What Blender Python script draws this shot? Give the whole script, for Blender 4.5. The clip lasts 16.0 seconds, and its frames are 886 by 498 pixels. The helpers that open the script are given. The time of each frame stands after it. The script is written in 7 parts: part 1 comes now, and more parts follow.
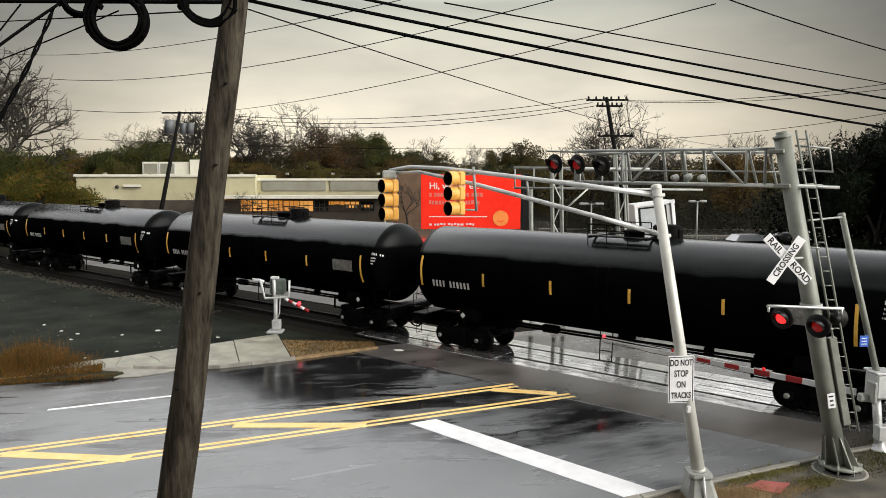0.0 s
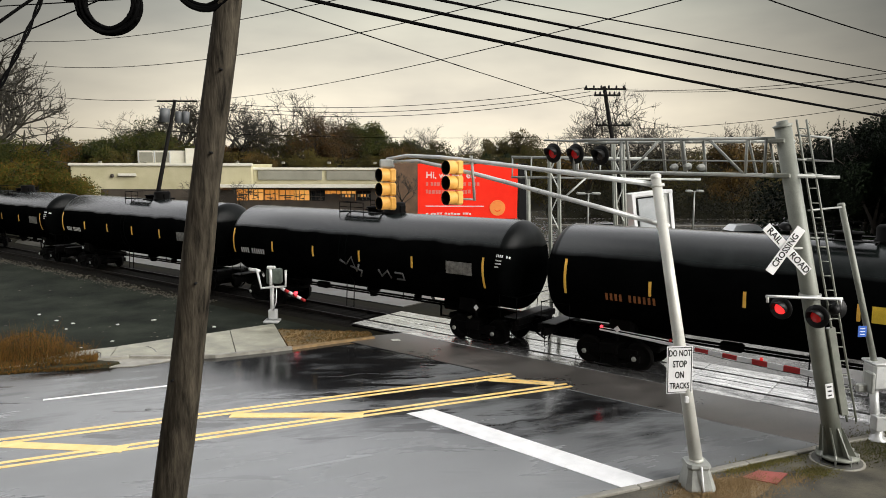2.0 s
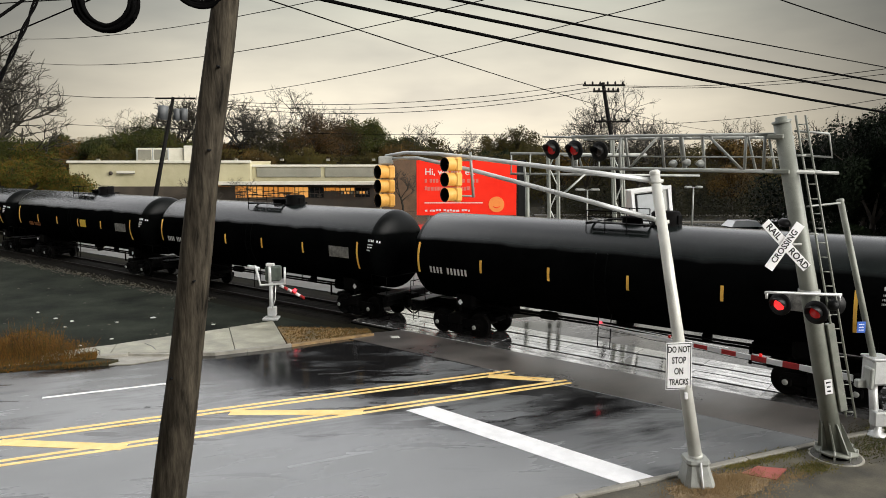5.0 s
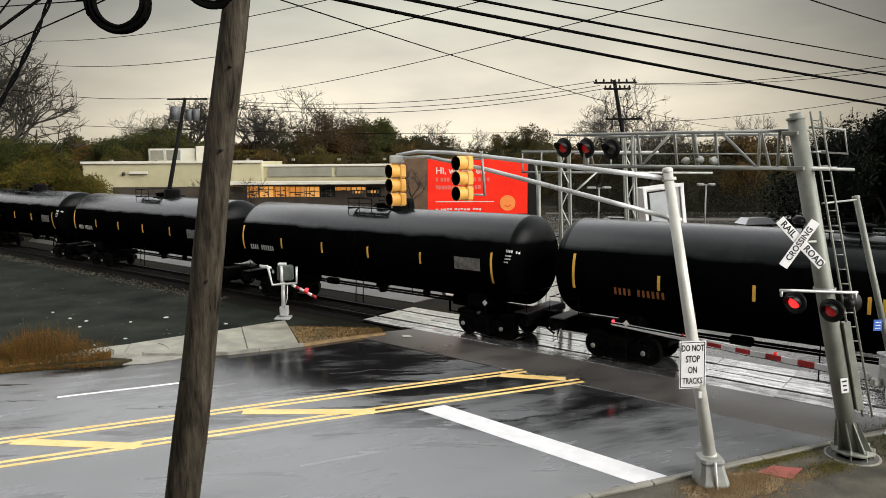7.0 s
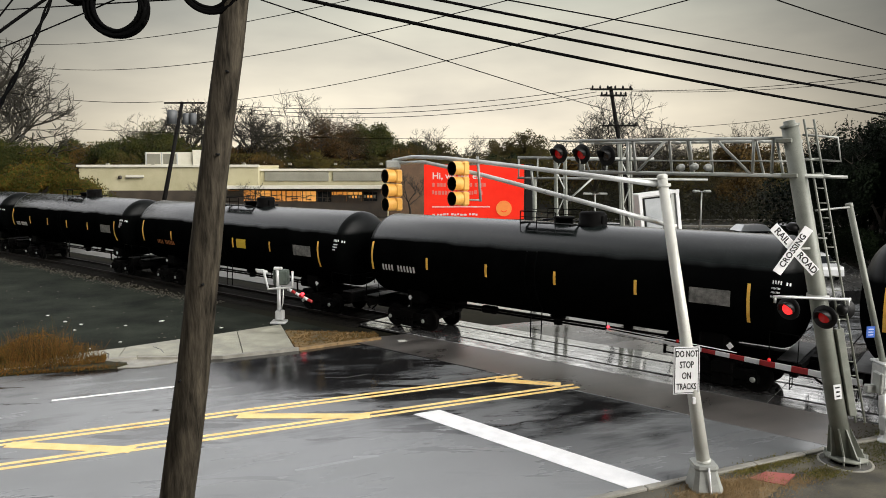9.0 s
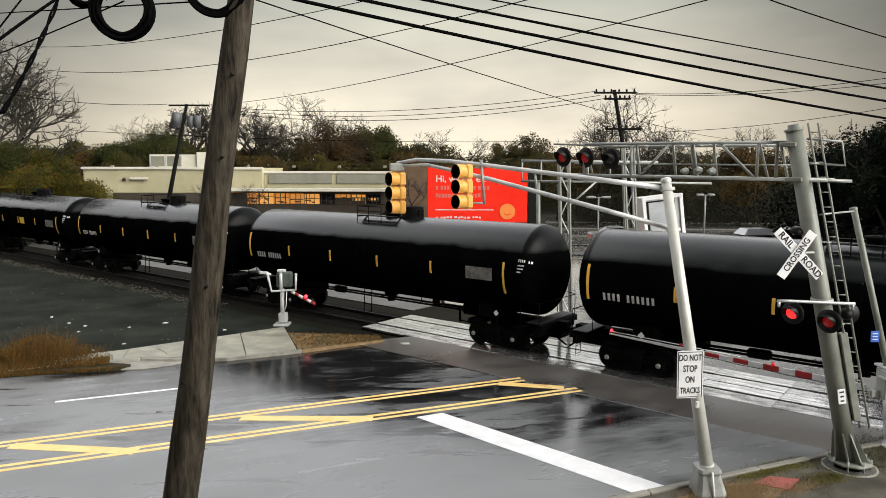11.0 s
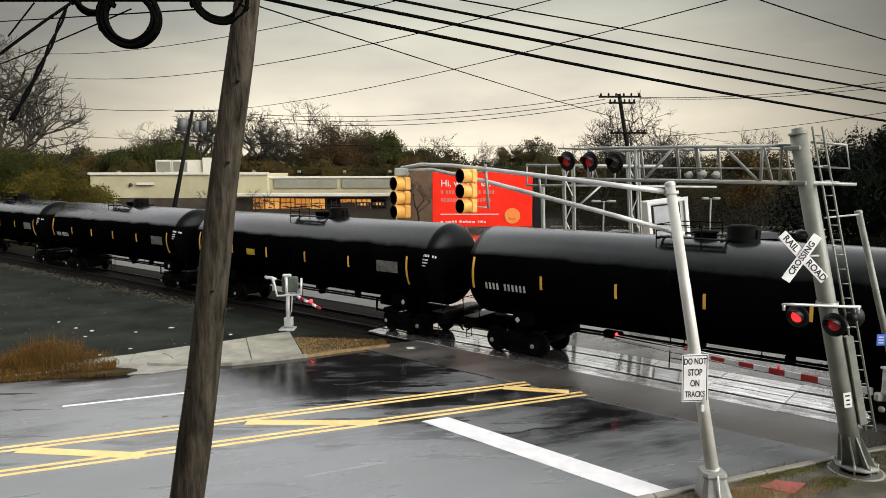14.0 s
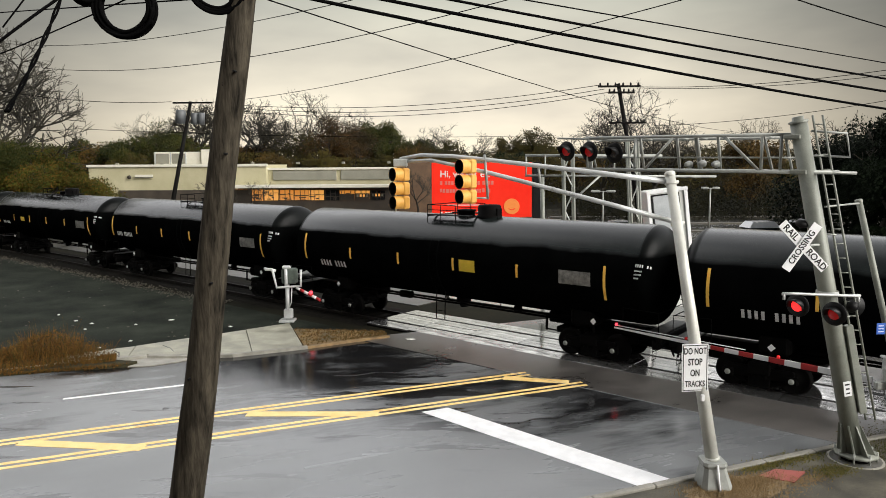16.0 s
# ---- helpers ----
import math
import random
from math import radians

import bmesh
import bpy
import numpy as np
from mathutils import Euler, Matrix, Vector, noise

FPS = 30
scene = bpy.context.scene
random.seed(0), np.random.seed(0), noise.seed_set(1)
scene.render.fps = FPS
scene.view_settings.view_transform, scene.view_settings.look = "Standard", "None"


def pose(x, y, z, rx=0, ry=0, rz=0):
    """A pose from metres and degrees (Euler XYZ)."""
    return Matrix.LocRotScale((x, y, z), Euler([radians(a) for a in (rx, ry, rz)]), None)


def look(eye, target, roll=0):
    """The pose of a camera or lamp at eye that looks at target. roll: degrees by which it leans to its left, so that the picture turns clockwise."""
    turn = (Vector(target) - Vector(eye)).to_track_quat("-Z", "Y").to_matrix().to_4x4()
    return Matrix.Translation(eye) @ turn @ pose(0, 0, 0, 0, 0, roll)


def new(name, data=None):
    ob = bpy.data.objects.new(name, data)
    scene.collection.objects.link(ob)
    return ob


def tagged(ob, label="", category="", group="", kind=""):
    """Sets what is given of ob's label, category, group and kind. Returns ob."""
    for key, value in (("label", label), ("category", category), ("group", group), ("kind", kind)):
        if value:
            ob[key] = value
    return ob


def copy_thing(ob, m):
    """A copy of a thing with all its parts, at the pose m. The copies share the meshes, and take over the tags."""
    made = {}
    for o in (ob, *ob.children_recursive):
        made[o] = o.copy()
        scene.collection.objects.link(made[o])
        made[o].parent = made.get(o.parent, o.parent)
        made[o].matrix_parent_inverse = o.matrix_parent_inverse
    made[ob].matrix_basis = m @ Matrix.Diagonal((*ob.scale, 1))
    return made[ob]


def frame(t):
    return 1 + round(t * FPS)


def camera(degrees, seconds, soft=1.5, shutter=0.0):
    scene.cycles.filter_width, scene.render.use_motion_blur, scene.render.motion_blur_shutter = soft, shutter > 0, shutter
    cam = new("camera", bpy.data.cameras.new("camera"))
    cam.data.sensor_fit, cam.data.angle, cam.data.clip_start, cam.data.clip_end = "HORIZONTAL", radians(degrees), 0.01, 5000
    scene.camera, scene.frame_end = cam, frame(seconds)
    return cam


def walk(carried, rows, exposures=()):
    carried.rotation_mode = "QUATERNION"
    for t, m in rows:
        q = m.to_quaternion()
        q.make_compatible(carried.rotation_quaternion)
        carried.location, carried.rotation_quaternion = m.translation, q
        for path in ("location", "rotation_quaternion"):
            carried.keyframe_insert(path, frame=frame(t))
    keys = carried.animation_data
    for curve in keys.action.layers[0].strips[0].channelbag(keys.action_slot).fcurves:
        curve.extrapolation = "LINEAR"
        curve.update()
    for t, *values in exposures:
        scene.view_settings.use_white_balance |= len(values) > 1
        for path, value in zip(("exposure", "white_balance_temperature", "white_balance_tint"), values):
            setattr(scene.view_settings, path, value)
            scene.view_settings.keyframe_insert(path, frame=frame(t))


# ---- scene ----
cam = camera(64.0, 16.0, soft=0.9)
# seconds, shift x y z, yaw, pitch, roll
CAM_ROWS = [
    (0.0, 0.000, 0.000, 0.000, 0.00, -6.00, 0.00),
    (0.5, -0.024, 0.082, -0.002, -0.04, -6.42, 0.01),
    (1.0, -0.028, 0.106, -0.002, -0.03, -6.72, 0.02),
    (1.5, -0.023, 0.098, 0.000, -0.02, -6.76, -0.07),
    (2.0, -0.031, 0.108, -0.006, -0.28, -6.85, -0.10),
    (2.5, -0.025, 0.093, -0.000, -0.39, -6.78, -0.07),
    (3.0, -0.021, 0.078, -0.004, -0.59, -6.67, -0.06),
    (3.5, -0.022, 0.075, 0.001, -0.61, -6.64, -0.06),
    (4.0, -0.020, 0.080, -0.003, -0.70, -6.74, -0.06),
    (6.5, -0.045, 0.175, -0.003, 0.37, -7.48, 0.34),
    (7.0, -0.038, 0.150, -0.003, 0.49, -7.21, 0.39),
    (7.5, -0.031, 0.120, -0.002, 0.85, -6.78, 0.29),
    (8.0, -0.027, 0.113, -0.005, 0.50, -6.88, 0.23),
    (8.5, -0.023, 0.083, -0.002, 0.31, -6.72, 0.13),
    (9.0, -0.024, 0.097, -0.003, 0.23, -6.79, 0.06),
    (11.5, -0.027, 0.086, 0.000, 0.59, -6.53, -0.06),
    (12.0, -0.020, 0.071, 0.001, 0.64, -6.57, 0.03),
    (12.5, -0.018, 0.068, -0.000, 0.66, -6.40, 0.07),
    (13.0, -0.017, 0.065, 0.002, 0.99, -6.29, -0.00),
    (13.5, -0.017, 0.076, -0.003, 0.87, -6.51, 0.05),
    (14.0, -0.011, 0.041, 0.001, 0.92, -6.20, 0.10),
    (14.5, -0.016, 0.054, -0.001, 1.19, -6.06, 0.13),
    (15.0, -0.024, 0.092, -0.006, 1.60, -6.49, 0.23),
    (15.5, -0.017, 0.069, 0.001, 1.37, -6.53, 0.31),
    (16.0, -0.012, 0.073, -0.004, 0.85, -6.93, 0.37),
]
walk(cam, [(t, pose(x, y, 6.8 + z, 90 + p, r, w)) for t, x, y, z, w, p, r in CAM_ROWS], [(0.0, 0.3), (16.0, 0.3)])

# ---- sky and sun: a heavy overcast, pale towards the horizon ----
world = bpy.data.worlds.new("sky")
scene.world = world
world.use_nodes = True
wn, wl = world.node_tree.nodes, world.node_tree.links
wn.clear()
w_out, w_bg = wn.new("ShaderNodeOutputWorld"), wn.new("ShaderNodeBackground")
w_tc, w_sep = wn.new("ShaderNodeTexCoord"), wn.new("ShaderNodeSeparateXYZ")
w_map, w_noise = wn.new("ShaderNodeMapping"), wn.new("ShaderNodeTexNoise")
w_ramp, w_mix, w_sky, w_dim = wn.new("ShaderNodeValToRGB"), wn.new("ShaderNodeMixRGB"), wn.new("ShaderNodeTexSky"), wn.new("ShaderNodeMixRGB")
w_cloud = wn.new("ShaderNodeValToRGB")
w_sky.sky_type, w_sky.sun_disc = "NISHITA", False
w_sky.sun_elevation, w_sky.sun_rotation = radians(25), radians(128)
w_map.inputs["Scale"].default_value = (1.0, 1.0, 3.5)
w_noise.inputs["Scale"].default_value, w_noise.inputs["Detail"].default_value = 2.4, 5.0
w_cloud.color_ramp.elements[0].position, w_cloud.color_ramp.elements[0].color = 0.37, (0.74, 0.74, 0.76, 1)
w_cloud.color_ramp.elements[1].position, w_cloud.color_ramp.elements[1].color = 0.66, (1.10, 1.09, 1.07, 1)
# rises sharply just above the view, so the wet ground mirrors bright sky
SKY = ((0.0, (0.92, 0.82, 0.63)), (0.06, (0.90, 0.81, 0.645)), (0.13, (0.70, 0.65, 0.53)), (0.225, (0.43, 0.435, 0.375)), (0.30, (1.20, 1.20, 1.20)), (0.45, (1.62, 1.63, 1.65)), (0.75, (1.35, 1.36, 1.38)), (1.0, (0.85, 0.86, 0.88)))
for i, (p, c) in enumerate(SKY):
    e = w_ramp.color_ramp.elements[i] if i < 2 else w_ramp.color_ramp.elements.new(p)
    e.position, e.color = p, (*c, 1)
w_mix.blend_type, w_mix.inputs[0].default_value = "MULTIPLY", 1.0
w_dim.blend_type, w_dim.inputs[0].default_value = "MIX", 0.004
wl.new(w_tc.outputs["Generated"], w_sep.inputs[0])
wl.new(w_tc.outputs["Generated"], w_map.inputs[0])
wl.new(w_map.outputs[0], w_noise.inputs["Vector"])
wl.new(w_sep.outputs["Z"], w_ramp.inputs[0])
wl.new(w_noise.outputs["Fac"], w_cloud.inputs[0])
wl.new(w_ramp.outputs[0], w_mix.inputs[1])
wl.new(w_cloud.outputs[0], w_mix.inputs[2])
# palest straight ahead over the rise; the sides are dimmed as a painted vignette


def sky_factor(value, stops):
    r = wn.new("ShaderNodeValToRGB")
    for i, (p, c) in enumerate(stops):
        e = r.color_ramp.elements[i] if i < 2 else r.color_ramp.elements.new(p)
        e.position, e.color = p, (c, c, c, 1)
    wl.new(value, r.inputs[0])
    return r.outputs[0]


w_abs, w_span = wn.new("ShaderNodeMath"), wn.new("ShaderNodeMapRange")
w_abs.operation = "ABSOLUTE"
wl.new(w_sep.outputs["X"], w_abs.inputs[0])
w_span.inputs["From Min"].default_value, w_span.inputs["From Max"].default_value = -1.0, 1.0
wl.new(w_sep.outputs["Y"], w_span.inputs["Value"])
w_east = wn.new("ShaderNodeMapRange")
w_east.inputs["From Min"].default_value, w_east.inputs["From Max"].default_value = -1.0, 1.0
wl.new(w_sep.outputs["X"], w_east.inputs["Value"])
# the painted vignette ends just above the view, which keeps reflections bright
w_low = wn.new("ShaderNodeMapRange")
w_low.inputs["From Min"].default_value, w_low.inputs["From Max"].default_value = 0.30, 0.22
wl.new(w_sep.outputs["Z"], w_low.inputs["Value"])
# behind the viewer the unseen sky is darkened to keep tank sides black
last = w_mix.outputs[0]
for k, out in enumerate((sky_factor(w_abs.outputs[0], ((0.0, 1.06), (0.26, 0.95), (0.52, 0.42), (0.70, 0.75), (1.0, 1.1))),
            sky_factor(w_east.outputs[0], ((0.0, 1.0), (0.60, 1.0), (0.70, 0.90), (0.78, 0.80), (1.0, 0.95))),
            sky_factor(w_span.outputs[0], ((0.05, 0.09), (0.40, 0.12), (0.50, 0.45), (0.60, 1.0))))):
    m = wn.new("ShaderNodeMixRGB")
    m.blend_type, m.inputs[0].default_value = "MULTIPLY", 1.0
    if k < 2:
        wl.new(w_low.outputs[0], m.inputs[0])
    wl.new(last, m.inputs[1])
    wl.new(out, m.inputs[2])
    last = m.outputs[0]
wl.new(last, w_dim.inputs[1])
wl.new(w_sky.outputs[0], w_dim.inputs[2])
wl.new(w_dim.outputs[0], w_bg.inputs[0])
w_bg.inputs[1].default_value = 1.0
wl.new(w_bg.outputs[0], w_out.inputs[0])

sun = new("sun", bpy.data.lights.new("sun", "SUN"))
sun.data.energy, sun.data.angle, sun.data.color = 4.6, radians(50), (1.0, 0.97, 0.92)
sun.matrix_world = look((0, 0, 40), (-67.5, 53, 0))


# ---- materials ----
def nodes_of(name):
    m = bpy.data.materials.new(name)
    m.use_nodes = True
    n, l = m.node_tree.nodes, m.node_tree.links
    return m, n, l, n["Principled BSDF"]


def ramp(n, stops):
    r = n.new("ShaderNodeValToRGB")
    for i, (p, c) in enumerate(stops):
        e = r.color_ramp.elements[i] if i < 2 else r.color_ramp.elements.new(p)
        e.position, e.color = p, (*c, 1) if len(c) == 3 else c
    return r


def surf(name, c1, c2, scale=3.0, rough=(0.5, 0.7), metal=0.0, bump=0.15, fine=60.0, stretch=(1, 1, 1), rand=0.0, spec=0.5, coat=0.0, turn=0.0, coat_ior=1.33, coat_rough=0.17):
    """Two-scale mottled surface: broad stains between c1 and c2, fine grain as bump and roughness."""
    m, n, l, b = nodes_of(name)
    tc, mp = n.new("ShaderNodeTexCoord"), n.new("ShaderNodeMapping")
    mp.inputs["Scale"].default_value = stretch
    mp.inputs["Rotation"].default_value = (0, 0, turn)
    l.new(tc.outputs["Object"], mp.inputs[0])
    big, small = n.new("ShaderNodeTexNoise"), n.new("ShaderNodeTexNoise")
    big.inputs["Scale"].default_value, big.inputs["Detail"].default_value, big.inputs["Roughness"].default_value = scale, 6.0, 0.6
    small.inputs["Scale"].default_value, small.inputs["Detail"].default_value = fine, 3.0
    l.new(mp.outputs[0], big.inputs["Vector"])
    l.new(mp.outputs[0], small.inputs["Vector"])
    mid = tuple((a + c) / 2 for a, c in zip(c1, c2))
    r = ramp(n, ((0.30, c1), (0.70, c2), (0.5, mid)))
    l.new(big.outputs["Fac"], r.inputs[0])
    mix = n.new("ShaderNodeMixRGB")
    mix.blend_type, mix.inputs[0].default_value = "OVERLAY", 0.35
    l.new(r.outputs[0], mix.inputs[1])
    l.new(small.outputs["Fac"], mix.inputs[2])
    last = mix
    if rand:
        info, hs = n.new("ShaderNodeObjectInfo"), n.new("ShaderNodeHueSaturation")
        mr = n.new("ShaderNodeMapRange")
        mr.inputs["To Min"].default_value, mr.inputs["To Max"].default_value = 1 - rand, 1 + rand
        l.new(info.outputs["Random"], mr.inputs["Value"])
        l.new(mr.outputs[0], hs.inputs["Value"])
        l.new(mix.outputs[0], hs.inputs["Color"])
        last = hs
    l.new(last.outputs[0], b.inputs["Base Color"])
    rr = n.new("ShaderNodeMapRange")
    rr.inputs["From Min"].default_value, rr.inputs["From Max"].default_value = 0.3, 0.7
    rr.inputs["To Min"].default_value, rr.inputs["To Max"].default_value = rough
    l.new(big.outputs["Fac"], rr.inputs["Value"])
    l.new(rr.outputs[0], b.inputs["Roughness"])
    b.inputs["Metallic"].default_value = metal
    b.inputs["Specular IOR Level"].default_value = spec
    b.inputs["Coat Weight"].default_value, b.inputs["Coat IOR"].default_value, b.inputs["Coat Roughness"].default_value = coat, coat_ior, coat_rough
    if bump:
        bp = n.new("ShaderNodeBump")
        bp.inputs["Strength"].default_value, bp.inputs["Distance"].default_value = bump, 0.01
        l.new(small.outputs["Fac"], bp.inputs["Height"])
        l.new(bp.outputs[0], b.inputs["Normal"])
    return m


def leafy(name, cols, rough=0.7, soft=0.4, broad=0.22):
    """Leaves in mixed colours with broad drifts of lighter and darker growth; they scatter light softly."""
    m, n, l, b = nodes_of(name)
    g = n.new("ShaderNodeNewGeometry")
    r = ramp(n, [(i / (len(cols) - 1), c) for i, c in enumerate(cols)])
    l.new(g.outputs["Random Per Island"], r.inputs[0])
    drift, tone, mul = n.new("ShaderNodeTexNoise"), ramp(n, ((0.36, (0.55, 0.58, 0.55)), (0.66, (1.40, 1.30, 1.15)))), n.new("ShaderNodeMixRGB")
    drift.inputs["Scale"].default_value, drift.inputs["Detail"].default_value = broad, 3.0
    l.new(g.outputs["Position"], drift.inputs["Vector"])
    l.new(drift.outputs["Fac"], tone.inputs[0])
    mul.blend_type, mul.inputs[0].default_value = "MULTIPLY", 1.0
    l.new(r.outputs[0], mul.inputs[1])
    l.new(tone.outputs[0], mul.inputs[2])
    l.new(mul.outputs[0], b.inputs["Base Color"])
    scale, add, unit = [n.new("ShaderNodeVectorMath") for _ in range(3)]
    scale.operation, add.operation, unit.operation = "SCALE", "ADD", "NORMALIZE"
    scale.inputs["Scale"].default_value = soft
    add.inputs[1].default_value = (0.1, -0.35, 0.75)
    l.new(g.outputs["Normal"], scale.inputs[0])
    l.new(scale.outputs[0], add.inputs[0])
    l.new(add.outputs[0], unit.inputs[0])
    l.new(unit.outputs[0], b.inputs["Normal"])
    b.inputs["Roughness"].default_value = rough
    b.inputs["Specular IOR Level"].default_value = 0.1
    return m


def glow(name, col, power, base=(0.3, 0.02, 0.02)):
    m, n, l, b = nodes_of(name)
    b.inputs["Base Color"].default_value = (*base, 1)
    b.inputs["Emission Color"].default_value = (*col, 1)
    b.inputs["Emission Strength"].default_value = power
    b.inputs["Roughness"].default_value = 0.25
    return m


ROAD_TURN = radians(22.8)


def wet_asphalt(name, dark, light, streak=0.25, shift=0.0, soaked=0.0, lo=0.42, hi=0.57, gutter=0.0, water=0.0, gloss=(0.10, 0.36)):
    """Old asphalt in the rain: a pale worn crown, dark soaked streaks along the lanes, thin water that mirrors the sky."""
    m, n, l, b = nodes_of(name)
    tc, mp = n.new("ShaderNodeTexCoord"), n.new("ShaderNodeMapping")
    mp.inputs["Rotation"].default_value = (0, 0, -ROAD_TURN)
    rotate = n.new("ShaderNodeMapping")
    rotate.inputs["Scale"].default_value = (streak, 1.0, 1.0)
    rotate.inputs["Location"].default_value = (shift, shift * 1.7, 0)
    l.new(tc.outputs["Object"], mp.inputs[0])
    l.new(mp.outputs[0], rotate.inputs[0])
    big, mid, fine = n.new("ShaderNodeTexNoise"), n.new("ShaderNodeTexNoise"), n.new("ShaderNodeTexNoise")
    big.inputs["Scale"].default_value, big.inputs["Detail"].default_value, big.inputs["Roughness"].default_value = 0.55, 8.0, 0.70
    mid.inputs["Scale"].default_value, mid.inputs["Detail"].default_value = 0.22, 3.0
    fine.inputs["Scale"].default_value, fine.inputs["Detail"].default_value = 90.0, 2.0
    l.new(rotate.outputs[0], big.inputs["Vector"])
    l.new(mp.outputs[0], mid.inputs["Vector"])
    l.new(tc.outputs["Object"], fine.inputs["Vector"])
    both = n.new("ShaderNodeMixRGB")
    both.inputs[0].default_value = 0.45
    l.new(big.outputs["Fac"], both.inputs[1])
    l.new(mid.outputs["Fac"], both.inputs[2])
    value = both.outputs[0]
    if soaked:
        # darkens the wet stretch before the crossing: the train's reflection, put into the colour
        dot, near, less = n.new("ShaderNodeVectorMath"), n.new("ShaderNodeValToRGB"), n.new("ShaderNodeMath")
        dot.operation, less.operation = "DOT_PRODUCT", "SUBTRACT"
        dot.inputs[1].default_value = (-math.sin(radians(-38.2)), math.cos(radians(-38.2)), 0)
        span = n.new("ShaderNodeMapRange")
        span.inputs["From Min"].default_value, span.inputs["From Max"].default_value = 7.0, 27.0
        l.new(tc.outputs["Object"], dot.inputs[0])
        l.new(dot.outputs["Value"], span.inputs["Value"])
        for i, (p, c) in enumerate(((0.08, 0.0), (0.24, 0.25), (0.39, 1.0), (0.98, 0.7))):
            e = near.color_ramp.elements[i] if i < 2 else near.color_ramp.elements.new(p)
            e.position, e.color = p, (c * soaked, c * soaked, c * soaked, 1)
        l.new(span.outputs[0], near.inputs[0])
        l.new(both.outputs[0], less.inputs[0])
        l.new(near.outputs[0], less.inputs[1])
        value = less.outputs[0]
        lane, fall, sink = n.new("ShaderNodeVectorMath"), n.new("ShaderNodeMapRange"), n.new("ShaderNodeMath")
        lane.operation, sink.operation = "DOT_PRODUCT", "SUBTRACT"
        lane.inputs[1].default_value = (-math.sin(ROAD_TURN), math.cos(ROAD_TURN), 0)
        fall.inputs["From Min"].default_value, fall.inputs["From Max"].default_value = 20.3, 24.5
        fall.inputs["To Min"].default_value, fall.inputs["To Max"].default_value = 0.0, 0.045
        l.new(tc.outputs["Object"], lane.inputs[0])
        l.new(lane.outputs["Value"], fall.inputs["Value"])
        l.new(value, sink.inputs[0])
        l.new(fall.outputs[0], sink.inputs[1])
        value = sink.outputs[0]
    if gutter:
        # pale haze by the near kerb, painted into the outer lane's colour
        dot, haze, more = n.new("ShaderNodeVectorMath"), n.new("ShaderNodeMapRange"), n.new("ShaderNodeMath")
        dot.operation, more.operation = "DOT_PRODUCT", "ADD"
        dot.inputs[1].default_value = (-math.sin(ROAD_TURN), math.cos(ROAD_TURN), 0)
        haze.inputs["From Min"].default_value, haze.inputs["From Max"].default_value = 19.0, 13.0
        haze.inputs["To Min"].default_value, haze.inputs["To Max"].default_value = 0.0, gutter
        l.new(tc.outputs["Object"], dot.inputs[0])
        l.new(dot.outputs["Value"], haze.inputs["Value"])
        l.new(value, more.inputs[0])
        l.new(haze.outputs[0], more.inputs[1])
        value = more.outputs[0]
    r = ramp(n, ((lo, dark), (hi, light)))
    l.new(value, r.inputs[0])
    pool = None
    if water:
        # standing water in long ragged streaks, thickest before the crossing
        lay, streaks, holes, cut = n.new("ShaderNodeMapping"), n.new("ShaderNodeTexNoise"), n.new("ShaderNodeMath"), n.new("ShaderNodeMapRange")
        lay.inputs["Scale"].default_value = (0.20, 1.25, 1.0)
        lay.inputs["Rotation"].default_value, lay.inputs["Location"].default_value = (0, 0, radians(-4)), (3.7, 1.9, 0)
        streaks.inputs["Scale"].default_value, streaks.inputs["Detail"].default_value, streaks.inputs["Roughness"].default_value = 1.15, 8.0, 0.62
        streaks.inputs["Distortion"].default_value = 0.5
        l.new(tc.outputs["Object"], lay.inputs[0])
        l.new(lay.outputs[0], streaks.inputs["Vector"])
        holes.operation = "MULTIPLY_ADD"
        holes.inputs[1].default_value = water
        l.new(near.outputs[0], holes.inputs[0])
        l.new(streaks.outputs["Fac"], holes.inputs[2])
        cut.inputs["From Min"].default_value, cut.inputs["From Max"].default_value = 0.598, 0.620
        l.new(holes.outputs[0], cut.inputs["Value"])
        # thins the pools by the near kerb, where the painted haze lies
        nearside, side, keep = n.new("ShaderNodeVectorMath"), n.new("ShaderNodeMapRange"), n.new("ShaderNodeMath")
        nearside.operation, keep.operation = "DOT_PRODUCT", "MULTIPLY"
        nearside.inputs[1].default_value = (-math.sin(ROAD_TURN), math.cos(ROAD_TURN), 0)
        side.inputs["From Min"].default_value, side.inputs["From Max"].default_value = 14.0, 19.5
        side.inputs["To Min"].default_value = 0.10
        l.new(tc.outputs["Object"], nearside.inputs[0])
        l.new(nearside.outputs["Value"], side.inputs["Value"])
        l.new(cut.outputs[0], keep.inputs[0])
        l.new(side.outputs[0], keep.inputs[1])
        pool = keep.outputs[0]
    grain = n.new("ShaderNodeMixRGB")
    grain.blend_type, grain.inputs[0].default_value = "OVERLAY", 0.4
    l.new(r.outputs[0], grain.inputs[1])
    l.new(fine.outputs["Fac"], grain.inputs[2])
    rr = n.new("ShaderNodeMapRange")
    rr.inputs["From Min"].default_value, rr.inputs["From Max"].default_value = 0.38, 0.62
    rr.inputs["To Min"].default_value, rr.inputs["To Max"].default_value = gloss
    l.new(value, rr.inputs["Value"])
